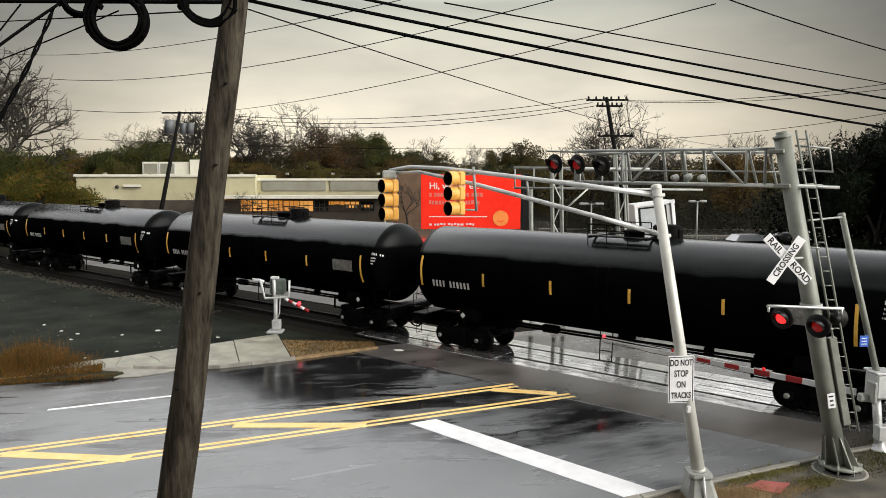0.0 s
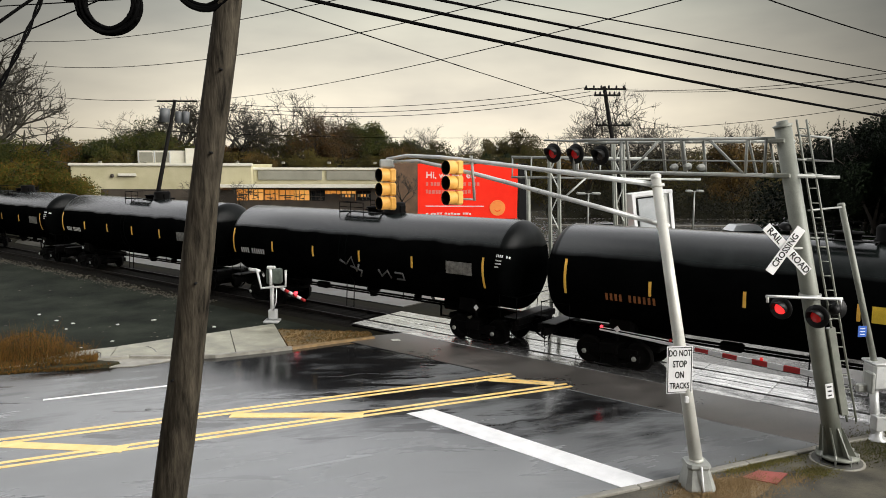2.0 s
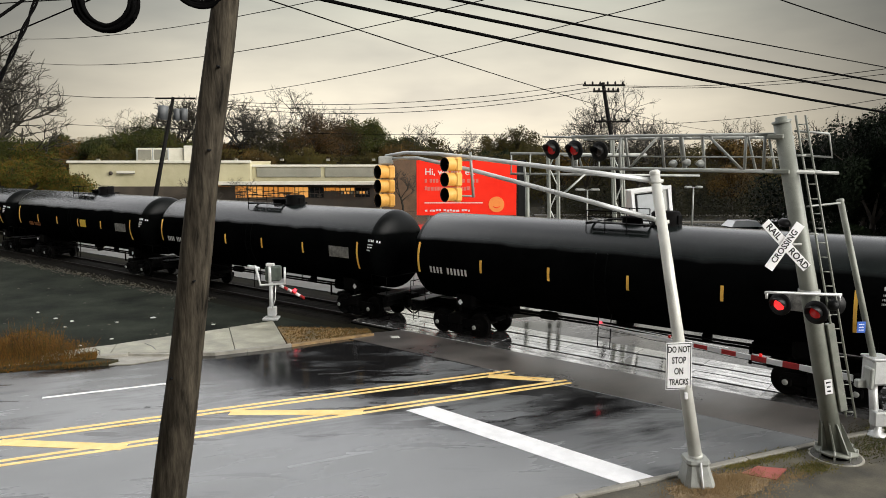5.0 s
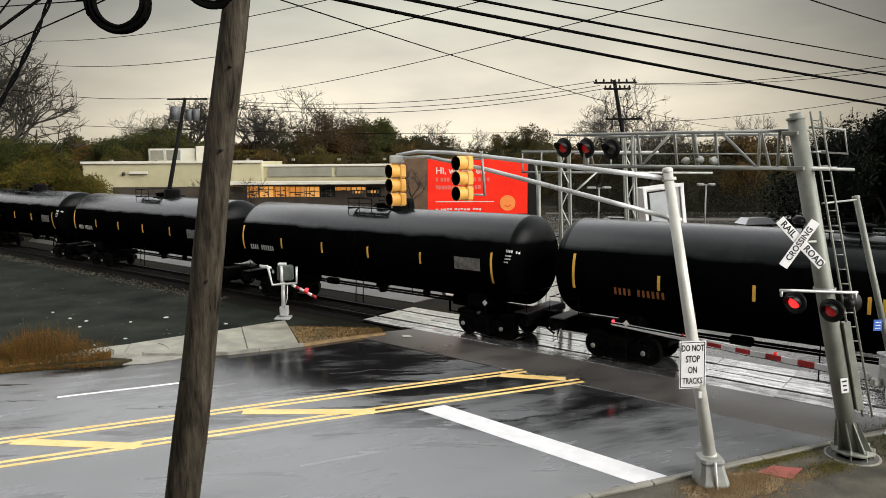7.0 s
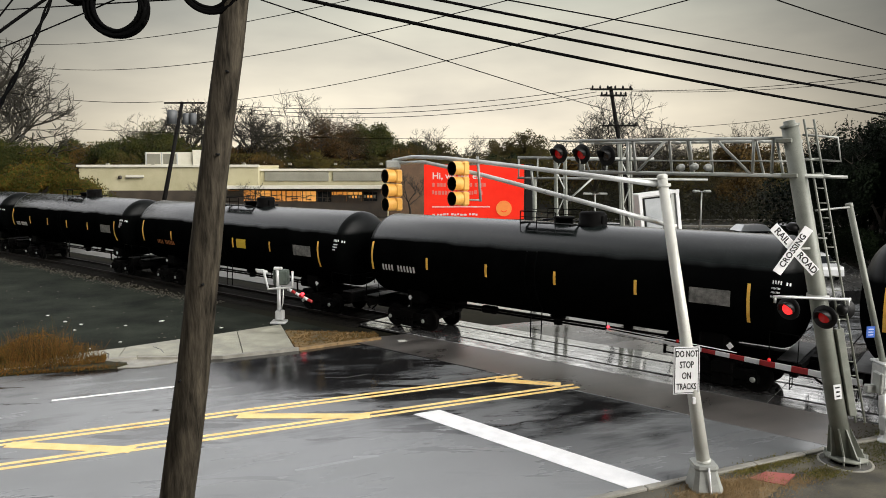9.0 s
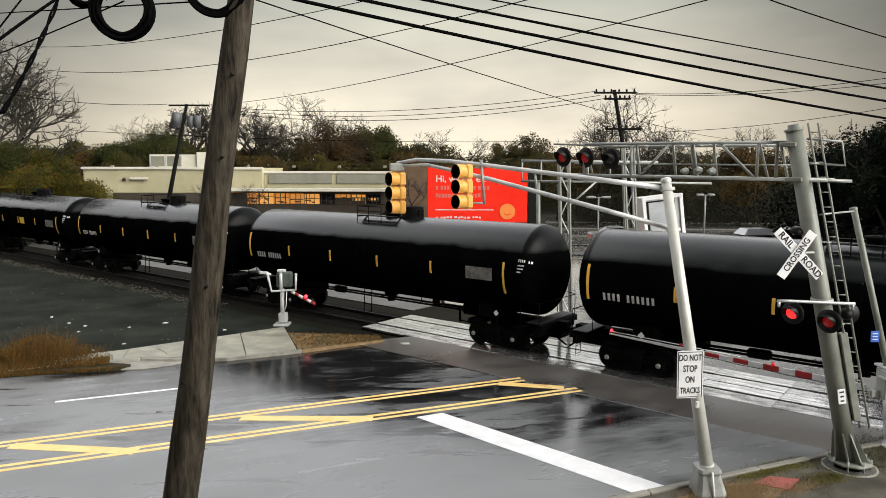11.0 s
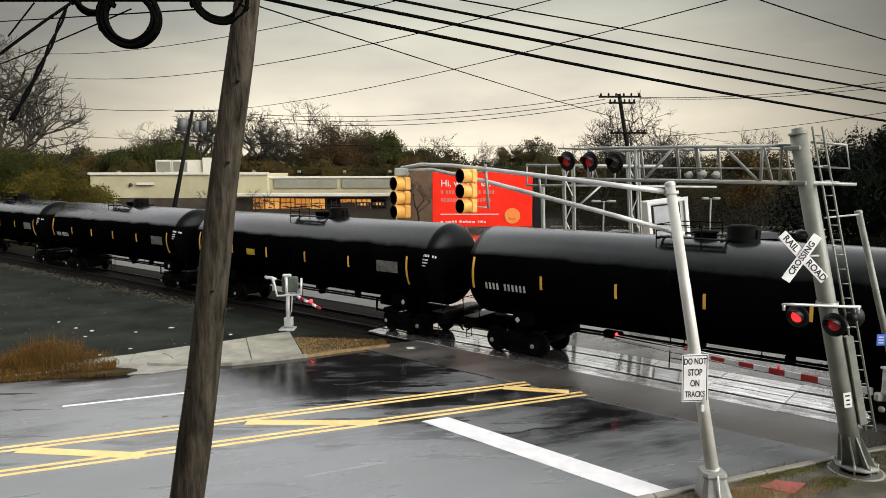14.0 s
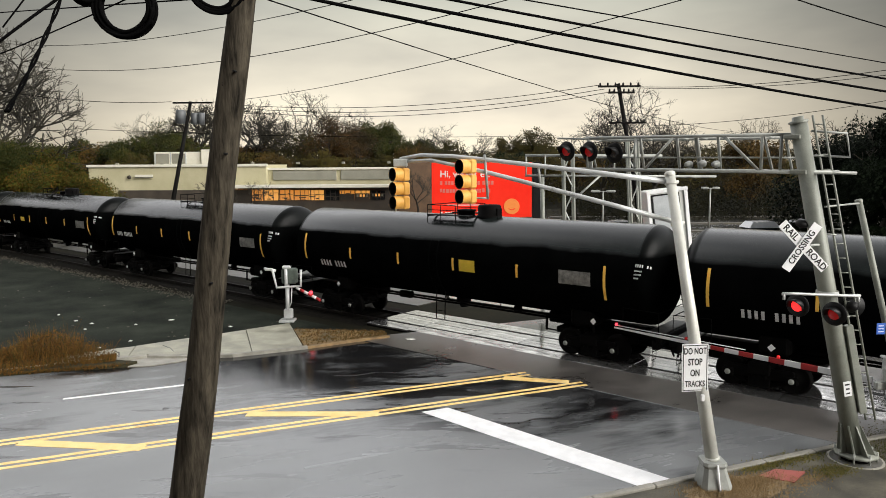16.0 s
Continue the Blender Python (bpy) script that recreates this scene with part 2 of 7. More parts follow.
    if pool is None:
        l.new(grain.outputs[0], b.inputs["Base Color"])
        l.new(rr.outputs[0], b.inputs["Roughness"])
    else:
        soak, still = n.new("ShaderNodeMixRGB"), n.new("ShaderNodeMixRGB")
        soak.inputs[2].default_value, still.inputs[2].default_value = (0.013, 0.0125, 0.0125, 1), (0.10, 0.10, 0.10, 1)
        for mixer, under, to in ((soak, grain, "Base Color"), (still, rr, "Roughness")):
            l.new(pool, mixer.inputs[0])
            l.new(under.outputs[0], mixer.inputs[1])
            l.new(mixer.outputs[0], b.inputs[to])
    b.inputs["Specular IOR Level"].default_value = 0.6
    bp = n.new("ShaderNodeBump")
    bp.inputs["Strength"].default_value, bp.inputs["Distance"].default_value = 0.10, 0.006
    l.new(fine.outputs["Fac"], bp.inputs["Height"])
    l.new(bp.outputs[0], b.inputs["Normal"])
    return m


ASPHALT = wet_asphalt("wet_asphalt", (0.011, 0.011, 0.0115), (0.172, 0.178, 0.182), 0.20, 2.3, 0.090, 0.37, 0.485, 0.118, water=1.15)
ASPHALT_DARK = wet_asphalt("soaked_asphalt", (0.028, 0.026, 0.024), (0.130, 0.119, 0.110), 0.45, 7.3, gutter=0.05, gloss=(0.20, 0.44))
LOT = surf("lot_gravel", (0.0075, 0.0088, 0.0070), (0.035, 0.040, 0.031), 0.5, (0.8, 1.0), bump=0.8, fine=25, spec=0.04)
GROUND = surf("ground_earth", (0.006, 0.006, 0.0045), (0.024, 0.022, 0.014), 0.12, (0.8, 1.0), bump=0.6, fine=6, spec=0.05)
BALLAST = surf("ballast_stone", (0.004, 0.004, 0.0037), (0.024, 0.021, 0.017), 7.0, (0.8, 0.95), bump=1.0, fine=30, rand=0.4, spec=0.04)
CONCRETE = surf("pavement_concrete", (0.16, 0.155, 0.115), (0.38, 0.37, 0.29), 1.7, (0.35, 0.7), bump=0.2, fine=70, rand=0.12)
KERB = surf("kerb_concrete", (0.15, 0.142, 0.118), (0.34, 0.325, 0.28), 2.0, (0.4, 0.7), bump=0.3, fine=60, rand=0.15)
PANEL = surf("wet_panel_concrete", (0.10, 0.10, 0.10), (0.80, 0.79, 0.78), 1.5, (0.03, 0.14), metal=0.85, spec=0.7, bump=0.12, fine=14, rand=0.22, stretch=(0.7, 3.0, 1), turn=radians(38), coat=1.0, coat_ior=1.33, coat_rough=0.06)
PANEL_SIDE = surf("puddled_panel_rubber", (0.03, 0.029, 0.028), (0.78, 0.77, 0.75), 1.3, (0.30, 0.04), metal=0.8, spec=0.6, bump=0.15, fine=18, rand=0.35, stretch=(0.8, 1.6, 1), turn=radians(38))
WET_STEEL = surf("wet_grating_steel", (0.012, 0.012, 0.012), (0.04, 0.04, 0.04), 4.0, (0.45, 0.65), spec=0.4, bump=0.1)
RAIL = surf("rail_steel", (0.012, 0.010, 0.009), (0.035, 0.030, 0.027), 4.0, (0.5, 0.7), metal=0.3, bump=0.1, spec=0.15)
SLEEPER = surf("sleeper_wood", (0.004, 0.0035, 0.003), (0.012, 0.010, 0.008), 3.0, (0.8, 0.95), bump=0.5, rand=0.3, spec=0.04)
KERB_SOILED = surf("soil_stained_kerb", (0.13, 0.080, 0.034), (0.34, 0.22, 0.095), 2.5, (0.5, 0.8), bump=0.4, fine=40)
WHITE_LINE = surf("road_paint_white", (0.78, 0.78, 0.78), (0.94, 0.94, 0.94), 2.5, (0.3, 0.6), bump=0.15)
YELLOW_LINE = surf("road_paint_yellow", (0.90, 0.55, 0.14), (1.0, 0.76, 0.34), 2.5, (0.3, 0.6), bump=0.15)
FAINT_LINE = surf("faded_paint", (0.23, 0.24, 0.25), (0.33, 0.34, 0.35), 1.4, (0.3, 0.6), bump=0.1)
TACTILE = surf("tactile_red", (0.27, 0.05, 0.04), (0.42, 0.13, 0.105), 3.0, (0.4, 0.7), bump=0.3)
SOIL = surf("roadside_soil", (0.034, 0.031, 0.023), (0.120, 0.108, 0.078), 1.6, (0.6, 0.9), bump=0.8, fine=30)
POLE_WOOD = surf("weathered_pole_wood", (0.005, 0.004, 0.003), (0.106, 0.090, 0.066), 5.0, (0.7, 0.95), bump=0.9, fine=22, stretch=(2.6, 2.6, 0.42), spec=0.08)
FAR_WOOD = surf("dark_pole_wood", (0.004, 0.004, 0.0035), (0.011, 0.010, 0.009), 4.0, (0.7, 0.9), spec=0.1)
GALV = surf("galvanised_steel", (0.27, 0.28, 0.26), (0.42, 0.43, 0.40), 2.5, (0.35, 0.6), metal=0.25, bump=0.05)
MAST = surf("grey_mast_paint", (0.15, 0.16, 0.135), (0.27, 0.28, 0.24), 1.5, (0.35, 0.6), metal=0.1, bump=0.06)
CAN = surf("transformer_grey", (0.065, 0.070, 0.074), (0.12, 0.126, 0.13), 2.0, (0.4, 0.6), bump=0.05)
SILVER = surf("silver_paint", (0.48, 0.49, 0.48), (0.70, 0.71, 0.70), 2.0, (0.25, 0.5), metal=0.3, bump=0.05)
POST = surf("signal_post_paint", (0.52, 0.52, 0.475), (0.70, 0.70, 0.64), 1.5, (0.3, 0.55), metal=0.1, bump=0.05)
BLACK = surf("black_housing", (0.002, 0.002, 0.002), (0.006, 0.006, 0.006), 3.0, (0.4, 0.6), bump=0.05, spec=0.25)
CABLE = surf("cable_sheath", (0.0015, 0.0015, 0.0015), (0.004, 0.004, 0.004), 3.0, (0.8, 0.95), bump=0.0, spec=0.03)
SIGNAL_YELLOW = surf("signal_yellow", (0.62, 0.30, 0.05), (0.82, 0.44, 0.10), 3.0, (0.3, 0.5), bump=0.04)
DARK_LENS = surf("unlit_lens", (0.012, 0.009, 0.008), (0.03, 0.02, 0.018), 6.0, (0.15, 0.3), bump=0.0)
SIGN_WHITE = surf("sign_white", (0.78, 0.78, 0.78), (0.90, 0.90, 0.90), 2.0, (0.35, 0.5), bump=0.03)
SIGN_BLACK = surf("sign_black", (0.008, 0.008, 0.008), (0.014, 0.014, 0.014), 5.0, (0.5, 0.6), bump=0.0)
SIGN_BLUE = surf("sign_blue", (0.02, 0.09, 0.42), (0.03, 0.12, 0.50), 3.0, (0.4, 0.5), bump=0.0)
RED_TAPE = surf("red_reflective_tape", (0.30, 0.012, 0.012), (0.42, 0.02, 0.02), 3.0, (0.3, 0.5), bump=0.0)
WHITE_TAPE = surf("white_reflective_tape", (0.66, 0.67, 0.68), (0.80, 0.80, 0.80), 3.0, (0.3, 0.5), bump=0.0)
TANK_HALVES = {"plain": 8.52, "scrawl": 8.46, "placard": 8.90, "large": 8.95, "marked": 8.78}
TANKS = {k: surf("black_tank_paint", (0.0012, 0.0014, 0.0014), (0.0030, 0.0033, 0.0033), 0.9, (0.36, 0.5), bump=0.03, fine=24, spec=0.0) for k in TANK_HALVES}


def sheen_on_crown(m, low, ends):
    """Pale sky sheen painted on the crown of a tank, down to a wavy edge; the ends stay darker."""
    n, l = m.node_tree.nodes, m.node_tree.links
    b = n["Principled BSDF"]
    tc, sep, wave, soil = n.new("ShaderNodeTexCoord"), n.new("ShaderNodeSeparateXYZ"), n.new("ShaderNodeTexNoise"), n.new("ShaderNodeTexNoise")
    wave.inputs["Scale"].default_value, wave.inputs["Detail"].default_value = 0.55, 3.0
    # wave shapes the painted sheen's lower edge, soil mottles its tone
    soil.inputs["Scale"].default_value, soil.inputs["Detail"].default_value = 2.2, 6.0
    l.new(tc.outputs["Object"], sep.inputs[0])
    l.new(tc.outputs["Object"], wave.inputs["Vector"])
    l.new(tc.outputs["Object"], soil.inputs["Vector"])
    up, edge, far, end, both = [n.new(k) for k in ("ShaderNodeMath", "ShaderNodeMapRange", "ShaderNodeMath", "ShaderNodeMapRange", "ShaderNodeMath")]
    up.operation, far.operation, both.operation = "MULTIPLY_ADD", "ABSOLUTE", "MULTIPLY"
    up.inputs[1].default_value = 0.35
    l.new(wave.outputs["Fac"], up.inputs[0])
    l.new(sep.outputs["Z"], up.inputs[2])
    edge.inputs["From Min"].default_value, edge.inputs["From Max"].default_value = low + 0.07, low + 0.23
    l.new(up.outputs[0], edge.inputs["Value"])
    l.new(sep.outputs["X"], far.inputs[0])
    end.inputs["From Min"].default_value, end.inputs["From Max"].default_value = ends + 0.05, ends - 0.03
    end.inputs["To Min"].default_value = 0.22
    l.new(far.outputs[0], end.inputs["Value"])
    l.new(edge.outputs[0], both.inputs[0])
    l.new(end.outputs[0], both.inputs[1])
    sheen_tone, mix = ramp(n, ((0.3, (0.0042, 0.0060, 0.0055)), (0.7, (0.0112, 0.0146, 0.0138)))), n.new("ShaderNodeMixRGB")
    l.new(soil.outputs["Fac"], sheen_tone.inputs[0])
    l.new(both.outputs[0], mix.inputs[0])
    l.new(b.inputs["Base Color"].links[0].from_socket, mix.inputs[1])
    l.new(sheen_tone.outputs[0], mix.inputs[2])
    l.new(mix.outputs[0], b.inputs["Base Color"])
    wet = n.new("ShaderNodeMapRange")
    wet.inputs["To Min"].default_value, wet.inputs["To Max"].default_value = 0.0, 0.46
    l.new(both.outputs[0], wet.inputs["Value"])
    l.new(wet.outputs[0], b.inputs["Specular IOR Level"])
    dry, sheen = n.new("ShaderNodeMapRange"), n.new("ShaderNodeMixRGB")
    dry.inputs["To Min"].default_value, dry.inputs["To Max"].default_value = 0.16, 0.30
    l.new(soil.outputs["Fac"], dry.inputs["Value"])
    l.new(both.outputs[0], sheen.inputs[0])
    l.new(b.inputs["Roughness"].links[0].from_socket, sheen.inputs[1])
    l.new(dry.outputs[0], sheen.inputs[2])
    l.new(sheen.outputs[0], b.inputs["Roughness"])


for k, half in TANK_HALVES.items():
    sheen_on_crown(TANKS[k], 3.86, half - 0.72)
UNDER = surf("black_steel", (0.001, 0.001, 0.001), (0.003, 0.0027, 0.0025), 2.0, (0.6, 0.85), bump=0.2, spec=0.06)
WHEEL = surf("wheel_steel", (0.002, 0.0018, 0.0016), (0.005, 0.0045, 0.004), 3.0, (0.6, 0.8), bump=0.1, spec=0.1)
REFLECTOR = surf("yellow_reflector", (0.80, 0.42, 0.05), (0.95, 0.58, 0.11), 5.0, (0.3, 0.5), bump=0.0)
PLACARD_Y = surf("yellow_placard", (0.68, 0.45, 0.03), (0.80, 0.56, 0.05), 4.0, (0.4, 0.6), bump=0.0)
PLACARD_G = surf("grey_stencil_panel", (0.07, 0.07, 0.065), (0.30, 0.29, 0.27), 5.0, (0.5, 0.7), bump=0.1)
STENCIL = surf("white_stencil", (0.48, 0.48, 0.48), (0.80, 0.80, 0.79), 6.0, (0.4, 0.6), bump=0.0)
STENCIL_O = surf("rusty_stencil", (0.22, 0.07, 0.02), (0.36, 0.13, 0.03), 6.0, (0.5, 0.7), bump=0.0)
SCRAWL = surf("scrawled_paint", (0.04, 0.04, 0.04), (0.16, 0.16, 0.16), 5.0, (0.5, 0.7), bump=0.0)
BOARD_RED = surf("billboard_red", (0.84, 0.024, 0.012), (0.92, 0.038, 0.018), 0.4, (0.6, 0.8), bump=0.0, spec=0.06)
BOARD_TEXT = surf("billboard_white", (0.62, 0.48, 0.45), (0.75, 0.62, 0.58), 2.0, (0.5, 0.6), bump=0.0)
BOARD_PINK = surf("billboard_pink", (0.62, 0.12, 0.09), (0.70, 0.17, 0.13), 2.0, (0.5, 0.6), bump=0.0)
BOARD_ORANGE = surf("billboard_orange", (0.80, 0.22, 0.04), (0.86, 0.27, 0.05), 2.0, (0.5, 0.6), bump=0.0)
STORE_WALL = surf("store_cladding", (0.36, 0.33, 0.20), (0.47, 0.43, 0.28), 0.4, (0.5, 0.8), bump=0.05)
STORE_BAND = surf("store_grey_band", (0.17, 0.165, 0.13), (0.24, 0.235, 0.19), 0.5, (0.5, 0.8), bump=0.05)
STORE_TRIM = surf("store_white_trim", (0.54, 0.52, 0.43), (0.66, 0.64, 0.55), 0.6, (0.5, 0.8), bump=0.03)
STORE_DARK = surf("store_shade", (0.03, 0.024, 0.018), (0.07, 0.055, 0.04), 0.8, (0.5, 0.8), bump=0.05)
SHOP_GLOW = glow("lit_shop_window", (1.0, 0.36, 0.05), 0.42, (0.3, 0.2, 0.1))
SHOP_PALE = glow("pale_lit_shop_window", (1.0, 0.44, 0.09), 0.55, (0.3, 0.2, 0.1))
WHITE_BOX = surf("white_enamel", (0.52, 0.53, 0.50), (0.66, 0.67, 0.63), 1.2, (0.3, 0.5), bump=0.03)
GREY_DOOR = surf("grey_door_panel", (0.34, 0.36, 0.37), (0.46, 0.48, 0.49), 1.2, (0.3, 0.5), bump=0.03)
CAR_WHITE = surf("car_white", (0.66, 0.67, 0.68), (0.75, 0.76, 0.76), 2.0, (0.15, 0.25), bump=0.0, coat=0.5)
CAR_RED = surf("car_red", (0.38, 0.02, 0.02), (0.46, 0.03, 0.03), 2.0, (0.15, 0.25), bump=0.0, coat=0.5)
CAR_BLUE = surf("car_blue", (0.03, 0.06, 0.12), (0.05, 0.09, 0.16), 2.0, (0.15, 0.25), bump=0.0, coat=0.5)
CAR_GREY = surf("car_grey", (0.18, 0.185, 0.19), (0.26, 0.265, 0.27), 2.0, (0.15, 0.25), bump=0.0, coat=0.5)
GLASS_DARK = surf("dark_car_glass", (0.01, 0.012, 0.014), (0.02, 0.022, 0.024), 2.0, (0.05, 0.12), bump=0.0)
BARK = surf("bark", (0.020, 0.016, 0.012), (0.06, 0.048, 0.036), 3.0, (0.7, 0.9), bump=0.5)
TWIGS = surf("grey_twigs", (0.011, 0.0092, 0.0054), (0.032, 0.027, 0.0155), 1.0, (0.7, 0.9), bump=0.0)
LEAF_WOODS = leafy("autumn_woods_leaves", [(0.038, 0.033, 0.008), (0.050, 0.039, 0.010), (0.040, 0.041, 0.009), (0.056, 0.040, 0.010)], soft=0.15, broad=0.13)
LEAF_GREEN = leafy("dark_green_leaves", [(0.003, 0.007, 0.002), (0.007, 0.014, 0.004), (0.004, 0.009, 0.003), (0.010, 0.018, 0.006)])
LEAF_OLIVE = leafy("turning_leaves", [(0.022, 0.038, 0.006), (0.058, 0.064, 0.011), (0.090, 0.056, 0.010), (0.028, 0.042, 0.007), (0.105, 0.052, 0.010)], broad=0.5)
WEED = leafy("dry_weeds", [(0.13, 0.058, 0.014), (0.045, 0.030, 0.008), (0.17, 0.085, 0.020), (0.022, 0.034, 0.008)])
GRASS = leafy("rough_grass", [(0.09, 0.10, 0.025), (0.17, 0.15, 0.045), (0.06, 0.07, 0.02), (0.22, 0.17, 0.075)])
RED_LIT = glow("lit_red_lamp", (1.0, 0.03, 0.03), 1.1)
RED_TIP = glow("gate_tip_lamp", (1.0, 0.04, 0.06), 2.6)
RED_DIM = glow("dim_red_lamp", (1.0, 0.02, 0.02), 0.10, (0.12, 0.008, 0.008))
RED_HALF = glow("half_lit_red_lamp", (1.0, 0.02, 0.02), 0.45, (0.2, 0.01, 0.01))


# ---- mesh helpers ----
def box(bm, c, s, m=None, bevel=0.0):
    """A box of size s round c (in m's space), its edges bevelled."""
    r = bmesh.ops.create_cube(bm, size=1.0)
    bmesh.ops.scale(bm, vec=s, verts=r["verts"])
    if bevel:
        e = {e for v in r["verts"] for e in v.link_edges}
        r = bmesh.ops.bevel(bm, geom=list(e), offset=bevel, segments=1, affect="EDGES", profile=0.5)
    bmesh.ops.translate(bm, vec=c, verts=r["verts"])
    if m is not None:
        bmesh.ops.transform(bm, matrix=m, verts=r["verts"])
    return r["verts"]


def frame_of(axis):
    a = Vector(axis).normalized()
    u = a.orthogonal().normalized()
    return u, a.cross(u), a


def tube(bm, pts, radii, n=8, cap=True):
    """A round tube through pts with a radius at each."""
    pts = [Vector(p) for p in pts]
    if not hasattr(radii, "__len__"):
        radii = [radii] * len(pts)
    rings, u = [], None
    for i, p in enumerate(pts):
        a = (pts[min(i + 1, len(pts) - 1)] - pts[max(i - 1, 0)]).normalized()
        u = a.orthogonal().normalized() if u is None else (u - a * u.dot(a)).normalized()
        w = a.cross(u)
        rings.append([bm.verts.new(p + (u * math.cos(k * math.tau / n) + w * math.sin(k * math.tau / n)) * radii[i]) for k in range(n)])
    for a, b in zip(rings, rings[1:]):
        for k in range(n):
            f = bm.faces.new((a[k], a[(k + 1) % n], b[(k + 1) % n], b[k]))
            f.smooth = n > 5
    if cap and n > 2:
        bm.faces.new(rings[0][::-1])
        bm.faces.new(rings[-1])


def lathe(bm, profile, origin, axis, n=24):
    """Turns a profile of (along, radius) round an axis."""
    u, w, a = frame_of(axis)
    o = Vector(origin)
    rings = []
    for x, r in profile:
        if r < 1e-5:
            rings.append([bm.verts.new(o + a * x)])
        else:
            rings.append([bm.verts.new(o + a * x + (u * math.cos(k * math.tau / n) + w * math.sin(k * math.tau / n)) * r) for k in range(n)])
    for p, q in zip(rings, rings[1:]):
        if len(p) == 1 and len(q) == 1:
            continue
        for k in range(n):
            k2 = (k + 1) % n
            vs = [p[0]] if len(p) == 1 else [p[k], p[k2]]
            vs += [q[0]] if len(q) == 1 else [q[k2], q[k]]
            if len(vs) > 2:
                bm.faces.new(vs).smooth = True


def prism(bm, outline, z0, z1):
    """An upright prism over a plan outline; z0 and z1 may be functions of (x, y)."""
    lo = [bm.verts.new((x, y, z0)) for x, y in outline]
    hi = [bm.verts.new((x, y, z1)) for x, y in outline]
    k = len(outline)
    for i in range(k):
        bm.faces.new((lo[i], lo[(i + 1) % k], hi[(i + 1) % k], hi[i]))
    bm.faces.new(hi)
    bm.faces.new(lo[::-1])


def strip(bm, a, b, width, z0, z1):
    """A flat bar from a to b in plan."""
    a, b = Vector(a), Vector(b)
    s = (b - a).normalized()
    s = Vector((-s.y, s.x)) * width / 2
    prism(bm, [a - s, b - s, b + s, a + s], z0, z1)


def part(name, bm, material, parent=None, label=""):
    """Links a bmesh, given in world space, as one mesh object under a thing or a part."""
    o = Vector((0, 0, 0))
    p = parent
    while p is not None:
        o += p.location
        p = p.parent
    if o.length:
        bmesh.ops.translate(bm, vec=-o, verts=bm.verts)
    me = bpy.data.meshes.new(name)
    bmesh.ops.recalc_face_normals(bm, faces=bm.faces)
    bm.to_mesh(me)
    bm.free()
    me.materials.append(material)
    ob = new(name, me)
    if parent is not None:
        ob.parent = parent
    return tagged(ob, label)


def piece(name, fill, material, parent=None, label=""):
    bm = bmesh.new()
    fill(bm)
    return part(name, bm, material, parent, label)


def thing(name, at, label, category, group="", kind=""):
    e = new(name)
    e.location = at
    e.empty_display_size = 0.3
    return tagged(e, label, category, group, kind)


def setting(name, fill, material, label, category):
    bm = bmesh.new()
    fill(bm)
    return tagged(part(name, bm, material), label, category, kind="structure")


def lettering(name, text, size, m, material, parent, depth=0.004):
    """Raised letters; m is the world pose of the text's middle, text reading along its x and facing its z."""
    cu = bpy.data.curves.new(name, "FONT")
    cu.body, cu.size, cu.align_x, cu.align_y, cu.extrude = text, size, "CENTER", "CENTER", depth
    cu.resolution_u, cu.offset = 3, size * 0.018
    tmp = bpy.data.objects.new(name, cu)
    scene.collection.objects.link(tmp)
    me = bpy.data.meshes.new_from_object(tmp.evaluated_get(bpy.context.evaluated_depsgraph_get()))
    bpy.data.objects.remove(tmp)
    bm = bmesh.new()
    bm.from_mesh(me)
    bpy.data.meshes.remove(me)
    bmesh.ops.transform(bm, matrix=m, verts=bm.verts)
    return part(name, bm, material, parent)


def facing(origin, right, up):
    """A pose at origin whose x runs along right and y near up; z faces the viewer."""
    x = Vector(right).normalized()
    y = Vector(up)
    y = (y - x * y.dot(x)).normalized()
    z = x.cross(y)
    m = Matrix((x, y, z)).transposed().to_4x4()
    m.translation = Vector(origin)
    return m


# ---- plan: the road and the track cross at a slant ----
RD = Vector((math.cos(ROAD_TURN), math.sin(ROAD_TURN)))
RP = Vector((-RD.y, RD.x))
TRACK_TURN = radians(-38.2)
TD = Vector((math.cos(TRACK_TURN), math.sin(TRACK_TURN)))
TN = Vector((-TD.y, TD.x))
TRACK = Vector((3.3, 25.5)) + TN * 0.72


def road_at(along, across):
    return RD * along + RP * across


def track_at(along, across):
    return TRACK + TD * along + TN * across


def meet(across, off):
    """Distance along the road at which the line 'across' meets the track's parallel 'off'."""
    o = track_at(0, off)
    k = (across - o.dot(RP)) / TD.dot(RP)
    return (o + TD * k).dot(RD)


KERB_NEAR, KERB_FAR = 11.6, 26.6
setting("ground", lambda bm: prism(bm, [(-900, -700), (900, -700), (900, 900), (-900, 900)], -0.6, -0.13), GROUND, "bare brown earth with rough grass", "ground")


def road_fill(bm):
    # split across the two roads so that the near side can wear differently
    prism(bm, [road_at(-160, KERB_NEAR), road_at(160, KERB_NEAR), road_at(160, KERB_FAR), road_at(-160, KERB_FAR)], -0.5, 0.0)


setting("road", road_fill, ASPHALT, "wet grey asphalt road with dark soaked streaks", "road")
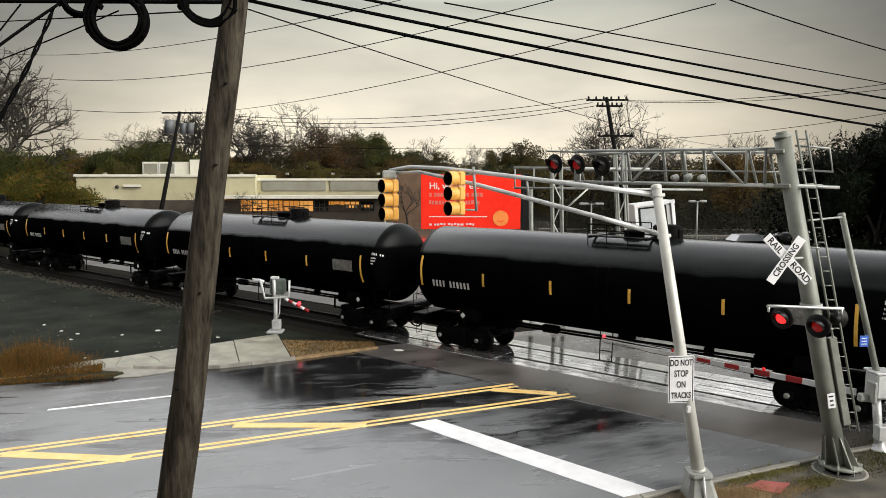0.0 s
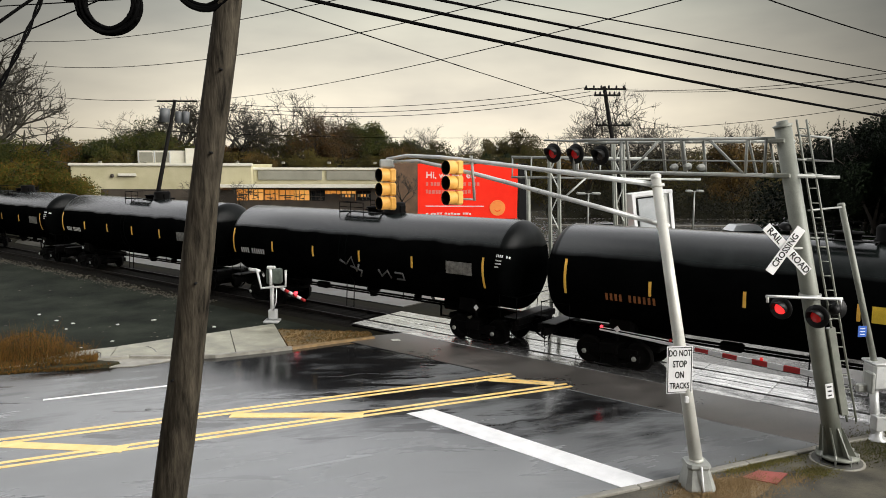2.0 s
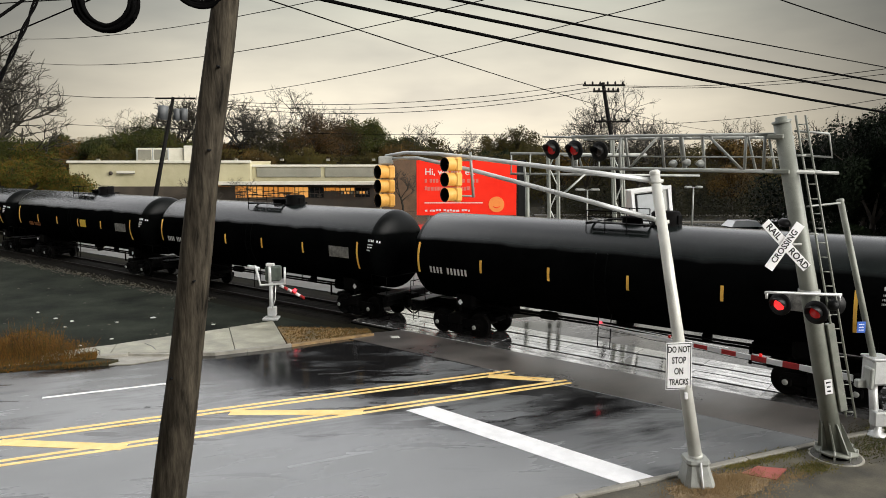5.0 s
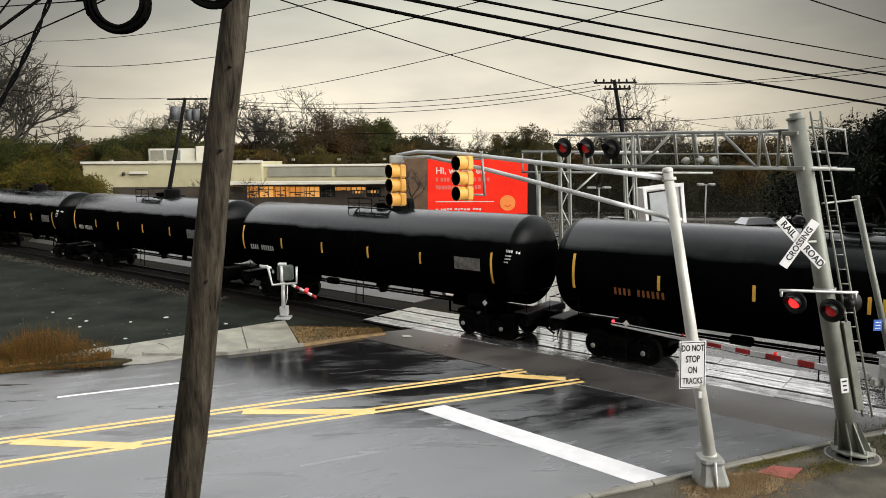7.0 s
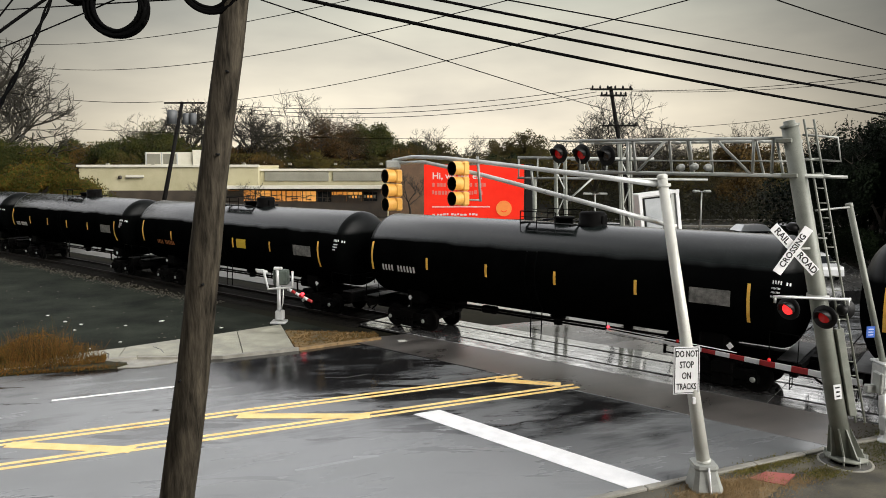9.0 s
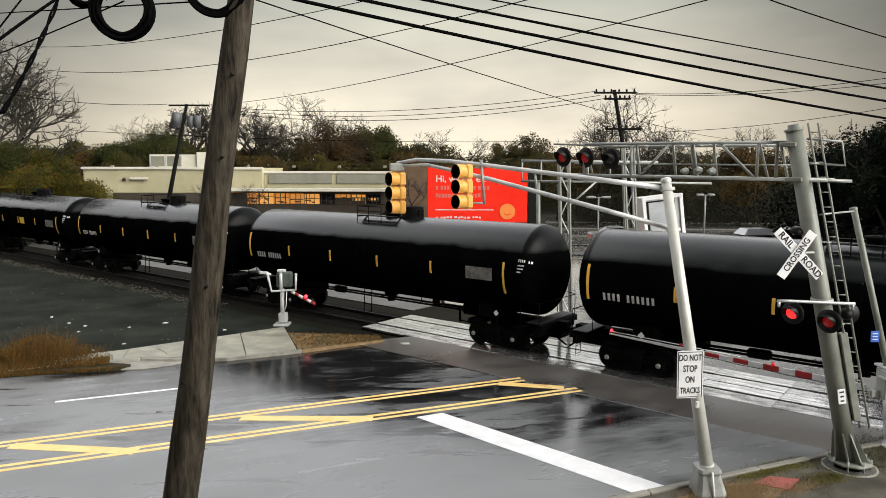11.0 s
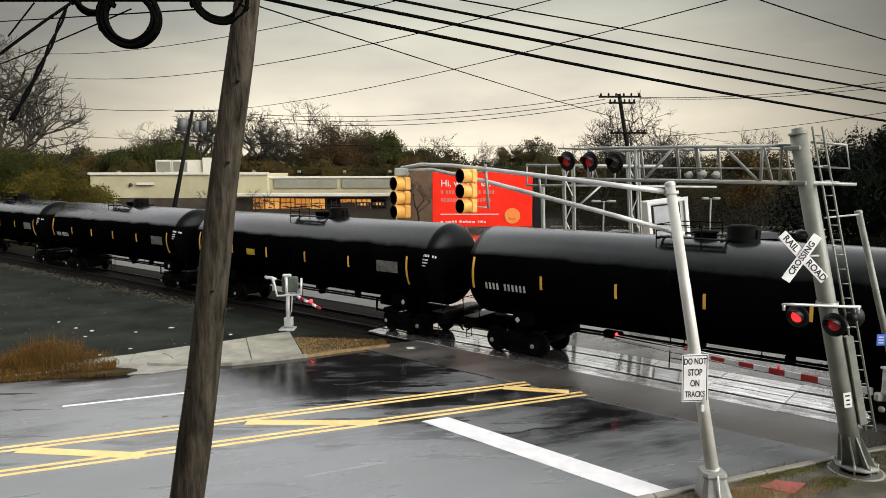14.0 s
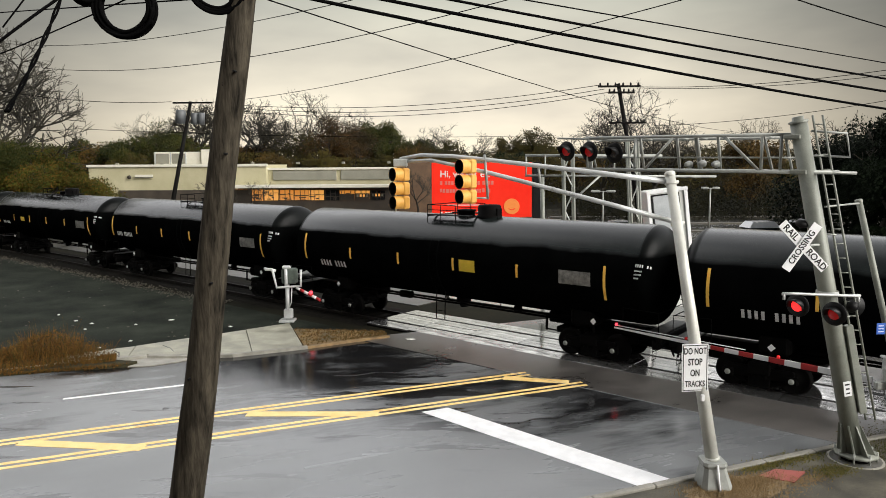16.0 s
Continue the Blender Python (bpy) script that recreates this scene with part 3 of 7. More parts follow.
# the darker, newer asphalt laid along both sides of the crossing
for k, (lo, hi, mat) in enumerate(((-3.95, -1.6, ASPHALT_DARK), (1.6, 8.0, wet_asphalt("flooded_asphalt", (0.016, 0.0155, 0.014), (0.13, 0.122, 0.112), 0.4, 4.1, gloss=(0.06, 0.42))))):
    q = [road_at(meet(a, f), a) for a, f in ((KERB_NEAR + 0.05, lo), (KERB_NEAR + 0.05, hi), (KERB_FAR - 0.05, hi), (KERB_FAR - 0.05, lo))]
    setting("road_patch_%d" % (k + 1), lambda bm: prism(bm, q, -0.1, 0.004), mat, "darker soaked asphalt laid beside the crossing", "road")


# the tarred joint where the two layers meet
for k, (x0, x1, mat) in enumerate(((0.2, 6.8, BLACK), (7.2, 14.0, FAINT_LINE))):
    a = track_at(0, -3.95)
    o = (road_at(0, KERB_FAR) - a).dot(RP) / TD.dot(RP)
    setting("trim_joint_%d" % (k + 1), lambda bm: strip(bm, a + TD * (o + x0), a + TD * (o + x1), 0.05 if k == 0 else 0.025, -0.02, 0.010), mat, "tarred joint between two layers of asphalt", "road joint")

TAR = surf("crack_sealing_tar", (0.004, 0.004, 0.004), (0.012, 0.012, 0.012), 4.0, (0.2, 0.4), bump=0.1)


def crack(pts, width, top=0.0065):
    def fill(bm):
        for (a, b) in zip(pts, pts[1:]):
            strip(bm, a, b, width, -0.02, top)
    setting("trim_sealed_crack", fill, TAR, "tar-sealed crack in the wet asphalt" if top < 0.1 else "dark open crack across the pavement slab", "road crack")


crack([(1.15, 17.95), (1.7, 18.02), (2.1, 18.32), (2.75, 18.42), (3.15, 18.75), (3.95, 18.95)], 0.07)
crack([(-3.9, 22.2), (-3.2, 22.25), (-2.6, 22.6), (-1.9, 22.55)], 0.06)
crack([(-2.6, 20.0), (-2.25, 19.95)], 0.12)
crack([(-2.0, 19.5), (-1.5, 19.42)], 0.14)
crack([(-8.2, 19.15), (-8.05, 19.2)], 0.12)
crack([(-10.84, 25.65), (-10.42, 25.28), (-10.12, 24.81)], 0.035, 0.126)
crack([(-12.39, 25.0), (-12.0, 24.62), (-11.78, 24.12)], 0.035, 0.126)

# ---- markings ----
def along_bar(name, across, x0, x1, width, material, label):
    setting(name, lambda bm: strip(bm, road_at(x0, across), road_at(x1, across), width, -0.02, 0.008), material, label, "road marking")


tip_u, tip_l = Vector((2.35, 22.45)).dot(RD), Vector((3.95, 21.5)).dot(RD)
for k, (a, tip) in enumerate(((19.62, tip_u), (19.90, tip_u), (18.02, tip_l), (18.30, tip_l))):
    along_bar("trim_yellow_line_%d" % (k + 1), a, -60, tip, 0.13, YELLOW_LINE, "solid yellow line of a painted median on wet asphalt")
for k, (a, b) in enumerate((((-10.75, 16.72), (-7.55, 16.40)), ((-5.70, 18.72), (-2.10, 18.72)), ((1.55, 21.95), (3.55, 21.52)), ((-15.6, 14.75), (-12.6, 14.2)))):
    setting("trim_yellow_bar_%d" % (k + 1), lambda bm: strip(bm, a, b, 0.36, -0.02, 0.009), YELLOW_LINE, "slanting yellow hatch bar in the painted median", "road marking")
setting("trim_stop_line", lambda bm: prism(bm, [(-0.92, 18.86), (-0.20, 19.20), (6.0, 13.42), (5.25, 13.05)], -0.02, 0.008), WHITE_LINE, "broad white stop line across two lanes", "road marking")
for k in range(4):
    x = Vector((-11.5, 20.03)).dot(RD) + (k - 1) * 11.6
    if k != 2:
        along_bar("trim_lane_dash_%d" % (k + 1), 22.87, x, x + 3.5, 0.125, WHITE_LINE, "white broken lane line on wet asphalt")
setting("trim_faded_arrow", lambda bm: (strip(bm, (-3.4, 15.25), (-1.7, 16.05), 0.12, -0.02, 0.004), strip(bm, (-2.2, 16.0), (-1.6, 16.05), 0.10, -0.02, 0.0042)), FAINT_LINE, "faded worn lane marking on wet asphalt", "road marking")

# ---- railway ----
E_N, E_F = meet(KERB_NEAR, 0), meet(KERB_FAR, 0)
S_NEAR = (road_at(E_N, KERB_NEAR) - TRACK).dot(TD)
S_FAR = (road_at(E_F, KERB_FAR) - TRACK).dot(TD)
S_LO, S_HI = -8.3, max(S_NEAR, S_FAR) + 1.4


def bed_fill(bm):
    for a, b in ((-330, S_LO), (S_HI, 330)):
        q = [track_at(a, -2.6), track_at(b, -2.6), track_at(b, 2.6), track_at(a, 2.6)]
        t = [track_at(a, -1.6), track_at(b, -1.6), track_at(b, 1.6), track_at(a, 1.6)]
        lo = [bm.verts.new((*p, -0.2)) for p in q]
        hi = [bm.verts.new((*p, -0.10)) for p in t]
        for i in range(4):
            bm.faces.new((lo[i], lo[(i + 1) % 4], hi[(i + 1) % 4], hi[i]))
        bm.faces.new(hi)


setting("track_bed", bed_fill, BALLAST, "grey ballast bed under the railway track", "track bed")
for k, off in enumerate((-0.755, 0.755)):
    def rail_fill(bm):
        strip(bm, track_at(-320, off), track_at(320, off), 0.14, -0.16, -0.13)
        strip(bm, track_at(-320, off), track_at(320, off), 0.03, -0.13, -0.035)
        strip(bm, track_at(-320, off), track_at(320, off), 0.075, -0.035, 0.012)
    setting("rail_%d" % (k + 1), rail_fill, RAIL, "worn steel rail of the railway track", "rail")

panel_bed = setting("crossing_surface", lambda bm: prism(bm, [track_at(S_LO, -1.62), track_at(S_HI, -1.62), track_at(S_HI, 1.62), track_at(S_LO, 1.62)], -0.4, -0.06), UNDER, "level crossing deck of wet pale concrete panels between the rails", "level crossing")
PANEL_ROWS = ((-1.60, -0.835), (-0.665, -0.006), (0.006, 0.665), (0.835, 1.60))
step = 2.35
count = int((S_HI - S_LO) / step)
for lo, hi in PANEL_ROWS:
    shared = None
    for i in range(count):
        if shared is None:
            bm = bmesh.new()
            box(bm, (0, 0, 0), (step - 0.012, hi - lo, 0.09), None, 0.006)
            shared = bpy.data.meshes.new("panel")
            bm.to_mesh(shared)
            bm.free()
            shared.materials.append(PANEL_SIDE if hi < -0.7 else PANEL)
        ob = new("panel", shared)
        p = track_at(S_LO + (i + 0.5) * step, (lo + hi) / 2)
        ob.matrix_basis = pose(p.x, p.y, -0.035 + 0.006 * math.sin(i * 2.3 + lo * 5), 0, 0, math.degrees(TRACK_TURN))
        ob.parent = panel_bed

# sleepers beside the crossing, where the track leaves it
shared = None
for i in range(48):
    if shared is None:
        bm = bmesh.new()
        box(bm, (0, 0, 0), (0.22, 2.6, 0.14), None, 0.01)
        shared = bpy.data.meshes.new("sleeper")
        bm.to_mesh(shared)
        bm.free()
        shared.materials.append(SLEEPER)
    s = S_LO - 0.5 - i * 0.56 if i < 40 else S_HI + 0.5 + (i - 40) * 0.56
    p = track_at(s, 0)
    ob = tagged(new("sleeper", shared), "dark creosoted wooden railway sleeper in ballast", "sleeper", "sleepers of the track", "structure")
    ob.matrix_basis = pose(p.x, p.y, -0.17, 0, 0, math.degrees(TRACK_TURN))


# ---- roadside ----
def clumps(bm, rng, n, where, size, lift=0.0, flat=0.35):
    """n small bent leaves or tufts at places that where() gives."""
    for _ in range(n):
        c = Vector(where(rng))
        s = size * rng.uniform(0.5, 1.4)
        a = Vector((rng.gauss(0, 1), rng.gauss(0, 1), rng.gauss(0, 1) * 0.8)).normalized()
        u, w, _a = frame_of(a)
        p, q = u * s * 0.5, w * s * flat
        v = [bm.verts.new(x) for x in (c - p, c + q + a * s * 0.12, c + p, c - q + a * s * 0.12)]
        bm.faces.new(v)


def blades(bm, rng, n, where, height, width=0.02):
    for _ in range(n):
        c = Vector(where(rng))
        h = height * rng.uniform(0.4, 1.2)
        t = rng.uniform(0, math.tau)
        u = Vector((math.cos(t), math.sin(t), 0)) * width
        lean = Vector((rng.gauss(0, 0.3), rng.gauss(0, 0.3), 1)) * h
        v = [bm.verts.new(x) for x in (c - u, c + u, c + lean * 0.6 + u * 0.7, c + lean)]
        bm.faces.new(v)


def in_quad(q):
    a, b, c, d = [Vector(p) for p in q]

    def pick(rng):
        s, t = rng.random(), rng.random()
        p = (a * (1 - s) + b * s) * (1 - t) + (d * (1 - s) + c * s) * t
        return (p.x, p.y, rng.uniform(-0.02, 0.04))
    return pick


def in_patch(c, along, across, turn, z):
    """Places scattered round c, thinning outwards."""
    u, w = Vector((math.cos(turn), math.sin(turn))), Vector((-math.sin(turn), math.cos(turn)))

    def pick(rng):
        p = Vector(c) + u * rng.gauss(0, along) + w * rng.gauss(0, across)
        return (p.x, p.y, z + 0.03 * rng.random())
    return pick


# far side: kerb, pavement slabs, gravel lot, weeds
lot_q = [road_at(-60, KERB_FAR + 0.2), road_at(meet(KERB_FAR + 0.2, -2.7) - 0.2, KERB_FAR + 0.2), track_at(-110, -2.7), track_at(-150, -12)]
setting("gravel_lot", lambda bm: prism(bm, lot_q, -0.3, -0.045), LOT, "dark wet gravel lot with scattered pale stones", "gravel lot")
rng = random.Random(3)


def pebble(bm, c, r, h):
    """A small angular stone."""
    k = rng.uniform(0, 1.5)
    ring = [bm.verts.new((c[0] + r * rng.uniform(0.7, 1.2) * math.cos(k + i * math.tau / 5), c[1] + r * rng.uniform(0.6, 1.0) * math.sin(k + i * math.tau / 5), c[2] + h * 0.3)) for i in range(5)]
    top, low = bm.verts.new((c[0], c[1], c[2] + h)), bm.verts.new((c[0], c[1], c[2] - h))
    for i in range(5):
        bm.faces.new((ring[i], ring[(i + 1) % 5], top))
        bm.faces.new((ring[(i + 1) % 5], ring[i], low))


def stones_fill(bm):
    for _ in range(150):
        s, t = rng.random(), rng.random() ** 1.3
        p = Vector((-30 + 24 * s, 27.5 + 20 * t))
        if (p - TRACK).dot(TN) > -3.2 or p.dot(RP) < KERB_FAR + 2.4:
            continue
        r = rng.uniform(0.03, 0.07)
        pebble(bm, (p.x, p.y, -0.045), r, r * 0.6)
    for _ in range(2200):
        p = track_at(S_LO - 9 - 52 * rng.random() ** 1.2, rng.gauss(-2.75, 0.34))
        r = rng.uniform(0.02, 0.065)
        pebble(bm, (p.x, p.y, -0.055), r, r * 0.8)


bm = bmesh.new()
stones_fill(bm)
tagged(part("stones", bm, surf("pale_stone", (0.028, 0.025, 0.018), (0.095, 0.085, 0.062), 0.8, (0.6, 0.9), bump=0.5)), "pale loose stones lying on the gravel", "stones", kind="stuff")


def kerb_run(name, across, x0, x1, side, label):
    """A kerb in single stones along the road."""
    root = tagged(new(name), label, "kerb", kind="structure")
    m = int((x1 - x0) / 1.5)
    bm = bmesh.new()
    box(bm, (0, 0, 0), ((x1 - x0) / m - 0.015, 0.16, 0.36), None, 0.018)
    me = bpy.data.meshes.new("kerbstone")
    bm.to_mesh(me)
    bm.free()
    me.materials.append(KERB)
    for i in range(m):
        p = road_at(x0 + (x1 - x0) * (i + 0.5) / m, across + side * 0.08)
        ob = new("kerbstone", me)
        ob.matrix_basis = pose(p.x, p.y, -0.06 + 0.006 * math.sin(i * 1.9), 0, 0, math.degrees(ROAD_TURN))
        ob.parent = root


kerb_run("kerb_far", KERB_FAR, -30, -0.6, 1, "worn concrete kerb along the wet road")
# the kerb swings out round the corner by the crossing
BEND = ((-0.6, 26.60), (0.8, 25.98), (2.2, 25.55), (3.3, 25.58), (4.9, 25.64), (6.4, 25.88), (8.2, 26.08))
bend_root = tagged(new("kerb_bend"), "worn concrete kerb curving out beside the crossing", "kerb", kind="structure")
for (a0, c0), (a1, c1) in zip(BEND, BEND[1:]):
    p, q = road_at(a0, c0), road_at(a1, c1)
    along = (q - p).normalized()
    back = Vector((-along.y, along.x)) * 0.15
    low = 0.115 if a1 < 6 else 0.085
    bm = bmesh.new()
    prism(bm, [p + along * 0.008, q - along * 0.008, q - along * 0.008 + back, p + along * 0.008 + back], -0.2, low)
    part("kerbstone", bm, KERB if a0 < 4.8 else KERB_SOILED, bend_root)


def bend_at(x):
    for (a0, c0), (a1, c1) in zip(BEND, BEND[1:]):
        if a0 <= x <= a1:
            return c0 + (c1 - c0) * (x - a0) / (a1 - a0)
    return KERB_FAR


kerb_run("kerb_near", KERB_NEAR, -30, meet(KERB_NEAR, -2.4), -1, "pale concrete kerb beside the signal mast")

# the worn end of the kerb, where soil has spilled over the gutter
setting("verge_silt", lambda bm: prism(bm, [road_at(a, c) for a, c in ((-34, 26.28), (-8.5, 26.25), (-5.2, 26.2), (-3.6, 26.1), (-2.2, 25.80), (-1.2, 25.72), (-0.9, 26.0), (-2.2, 26.9), (-3.4, 28.4), (-34, 29.6))], -0.1, 0.105), surf("damp_verge_soil", (0.014, 0.014, 0.008), (0.055, 0.050, 0.027), 1.5, (0.7, 0.95), bump=1.0, fine=18, spec=0.1), "dark soil spilled over the kerb below the weeds", "verge")
setting("broken_apron", lambda bm: prism(bm, [road_at(a, c) for a, c in ((-1.25, 25.74), (-0.5, 25.52), (0.4, 25.68), (1.3, 26.05), (2.4, 26.5), (2.5, 26.62), (-1.2, 26.62), (-0.85, 26.0))], -0.1, 0.03), KERB, "broken pale concrete apron at the kerb's foot", "kerb apron")
LITTER = surf("pale_litter", (0.42, 0.42, 0.38), (0.72, 0.72, 0.66), 6.0, (0.5, 0.8), bump=0.2)
for x, y, r in ((-12.54, 30.67, 0.20), (-16.75, 30.55, 0.13), (-15.75, 30.0, 0.12), (-15.49, 28.94, 0.10), (-13.73, 29.78, 0.10), (-12.67, 26.94, 0.11), (-9.51, 29.35, 0.12), (-13.38, 25.92, 0.10), (-18.2, 31.8, 0.12)):
    bm = bmesh.new()
    pebble(bm, (x, y, -0.04), r * 0.8, 0.05)
    tagged(part("loose_stone", bm, LITTER), "pale loose stone lying on the gravel lot", "stone", "pale stones on the lot")

bm = bmesh.new()
box(bm, (0, 0, 0), (0.34, 0.24, 0.02), pose(-1.72, 26.95, 0.022, 2, 3, 20), 0.006)
tagged(part("paper_scrap", bm, LITTER), "crumpled white paper scrap lying on wet asphalt", "litter")
slab_root = tagged(new("pavement_far"), "pale concrete pavement slabs with dark joints", "pavement", kind="structure")
slab_x = [-9.0, -7.2, -5.4, -3.5, -1.2, 0.9, 2.9, 4.75]
for i, (x0, x1) in enumerate(zip(slab_x, slab_x[1:])):
    xs = [x0 + 0.015] + [x for x, _c in BEND if x0 + 0.1 < x < x1 - 0.1] + [x1 - 0.015]
    w0, w1 = [1.15 + max(0.0, x + 2.2) * 0.27 for x in (x0, x1)]
    a = KERB_FAR + 0.175
    bm = bmesh.new()
    prism(bm, [road_at(x, bend_at(x) + 0.175) for x in xs] + [road_at(x1 - 0.015 + 0.2, a + w1), road_at(x0 + 0.015 + 0.2, a + w0)], -0.2, 0.112 + 0.01 * math.sin(i * 2.1))
    part("slab", bm, CONCRETE, slab_root)

patch_q = [road_at(a, c) for a, c in ((4.82, 25.80), (8.15, 26.26), (8.25, 26.95), (4.95, 28.9))]
setting("verge_far", lambda bm: prism(bm, patch_q, -0.2, 0.06), surf("trodden_turf", (0.045, 0.040, 0.017), (0.27, 0.165, 0.058), 1.3, (0.7, 0.9), bump=0.8, fine=25), "bare earth verge with yellowed weeds beside the crossing", "verge")
bm = bmesh.new()
pick = in_quad(patch_q)
blades(bm, rng, 900, lambda g: (lambda p: (p[0], p[1], 0.05))(pick(g)), 0.09, 0.010)
clumps(bm, rng, 600, lambda g: (lambda p: (p[0], p[1], 0.075 + 0.03 * g.random()))(pick(g)), 0.09)
tagged(part("weeds", bm, leafy("leaf_litter", [(0.10, 0.072, 0.026), (0.16, 0.10, 0.036), (0.12, 0.065, 0.022), (0.06, 0.056, 0.020)])), "low yellowed weeds on the verge by the crossing", "weeds", kind="stuff")
bm = bmesh.new()


def weed_place(g):
    t = g.random() ** 1.7
    p = Vector((-19.8, 21.35)).lerp(Vector((-12.9, 24.0)), t) + Vector((g.gauss(0, 0.35), 1.1 * g.random() + 0.2 * g.gauss(0, 1)))
    return (p.x, p.y, 0.10), (1.75 - 0.80 * t) * (0.75 + 0.30 * math.sin(p.x * 2.1))


for _ in range(3600):
    p, tall = weed_place(rng)
    blades(bm, rng, 1, lambda g: p, tall, 0.009)
for _ in range(22000):
    p, tall = weed_place(rng)
    clumps(bm, rng, 1, lambda g: (p[0], p[1], tall * g.random() ** 0.8 * 0.85), 0.055)
for _ in range(3200):
    q = road_at(-1.6 - 14 * rng.random() ** 1.4, 26.15 + 0.9 * rng.random())
    blades(bm, rng, 1, lambda g: (q.x, q.y, 0.12), 0.22, 0.009)
    clumps(bm, rng, 1, lambda g: (q.x, q.y, 0.14 + 0.05 * g.random()), 0.07)
for _ in range(2600):
    a = rng.uniform(-17, -1.1)
    q = road_at(a, 26.22 - 0.48 * min(1.0, max(0.0, (a + 5.4) / 3.4)) + abs(rng.gauss(0, 0.10)) - 0.03)
    blades(bm, rng, 1, lambda g: (q.x, q.y, 0.06), 0.14, 0.009)
    clumps(bm, rng, 1, lambda g: (q.x, q.y, 0.03 + 0.09 * g.random()), 0.06)
tagged(part("dry_weeds", bm, WEED), "tall rust-brown dry weeds behind the kerb", "weeds", kind="stuff")

# near side: soil and grass verge, pavement, red tactile slab
near_q = [road_at(4, KERB_NEAR - 0.17), road_at(meet(KERB_NEAR - 0.17, -2.65), KERB_NEAR - 0.17), track_at(60, -2.65), road_at(70, -12), road_at(4, -12)]
setting("verge_near", lambda bm: prism(bm, near_q, -0.3, 0.06), SOIL, "dark soil verge with patches of rough grass", "verge")
setting("pavement_near", lambda bm: prism(bm, [road_at(11.2, KERB_NEAR - 3.1), road_at(30, KERB_NEAR - 1.6), road_at(30, KERB_NEAR - 3.6), road_at(4, KERB_NEAR - 5.2), road_at(4, KERB_NEAR - 3.3)], -0.1, 0.075), surf("dark_pavement", (0.13, 0.128, 0.115), (0.27, 0.265, 0.24), 1.0, (0.3, 0.6), bump=0.3), "dark wet pavement beside the signal mast", "pavement")
setting("tactile_slab", lambda bm: (prism(bm, [(6.50, 14.70), (7.02, 15.04), (7.60, 14.90), (7.12, 14.38)], -0.1, 0.085)), TACTILE, "worn red tactile paving slab in the verge", "paving slab")
bm = bmesh.new()
for c, along, across, n in (((7.5, 15.55), 0.55, 0.13, 1500), ((6.7, 15.12), 0.3, 0.08, 500), ((8.25, 15.0), 0.3, 0.14, 900), ((11.0, 17.0), 0.8, 0.3, 1500), ((10.2, 16.0), 0.5, 0.25, 700)):
    clumps(bm, rng, n, in_patch(c, along, across, ROAD_TURN, 0.062), 0.042)
    blades(bm, rng, n // 3, in_patch(c, along, across, ROAD_TURN, 0.05), 0.06, 0.007)
tagged(part("rough_grass", bm, GRASS), "patchy yellow-green grass on the verge", "grass", kind="stuff")
bm = bmesh.new()
for c, along, across, n in (((5.5, 14.2), 0.45, 0.22, 2600), ((6.35, 14.45), 0.35, 0.14, 1500), ((5.9, 13.9), 0.6, 0.3, 2600), ((7.4, 14.5), 0.4, 0.12, 500)):
    clumps(bm, rng, n, in_patch(c, along, across, ROAD_TURN, 0.062), 0.032)
    blades(bm, rng, n // 3, in_patch(c, along, across, ROAD_TURN, 0.05), 0.08, 0.007)
mat_edge = random.Random(12)
mat_ring = [(5.85 + 1.25 * math.cos(k * math.tau / 40) * mat_edge.uniform(0.82, 1.12), 14.12 + 0.52 * math.sin(k * math.tau / 40) * mat_edge.uniform(0.75, 1.15) + 0.28 * math.cos(k * math.tau / 40)) for k in range(40)]
setting("verge_straw", lambda b: prism(b, mat_ring, -0.1, 0.066), surf("trodden_straw", (0.14, 0.098, 0.052), (0.34, 0.25, 0.14), 4.0, (0.7, 0.95), bump=1.0, fine=45), "trodden straw-coloured ground round the signal post", "verge")
tagged(part("straw", bm, leafy("straw_tufts", [(0.23, 0.165, 0.092), (0.21, 0.15, 0.084), (0.25, 0.185, 0.105), (0.17, 0.13, 0.07)])), "trodden straw-coloured tufts round the signal post", "grass", kind="stuff")
# unseen wall added behind the viewer to block sky and keep tanks dark
setting("wall_behind", lambda bm: box(bm, (0, -3.2, 5.5), (44, 0.4, 11.2)), surf("dark_brick_wall", (0.05, 0.03, 0.025), (0.10, 0.06, 0.05), 2.0, (0.7, 0.9), bump=0.3), "plain dark brick wall, unseen, added to block the sky", "wall")
# beyond the railway: the wet car park
setting("car_park", lambda bm: prism(bm, [track_at(-9, 5.0), track_at(70, 5.0), (120, 60), (90, 104), (-6, 104)], -0.3, -0.03), surf("car_park_asphalt", (0.05, 0.05, 0.048), (0.20, 0.198, 0.19), 0.35, (0.42, 0.05), spec=0.9, coat=1.0, coat_ior=1.4, coat_rough=0.06, bump=0.0), "wide wet asphalt car park beyond the railway", "car park")


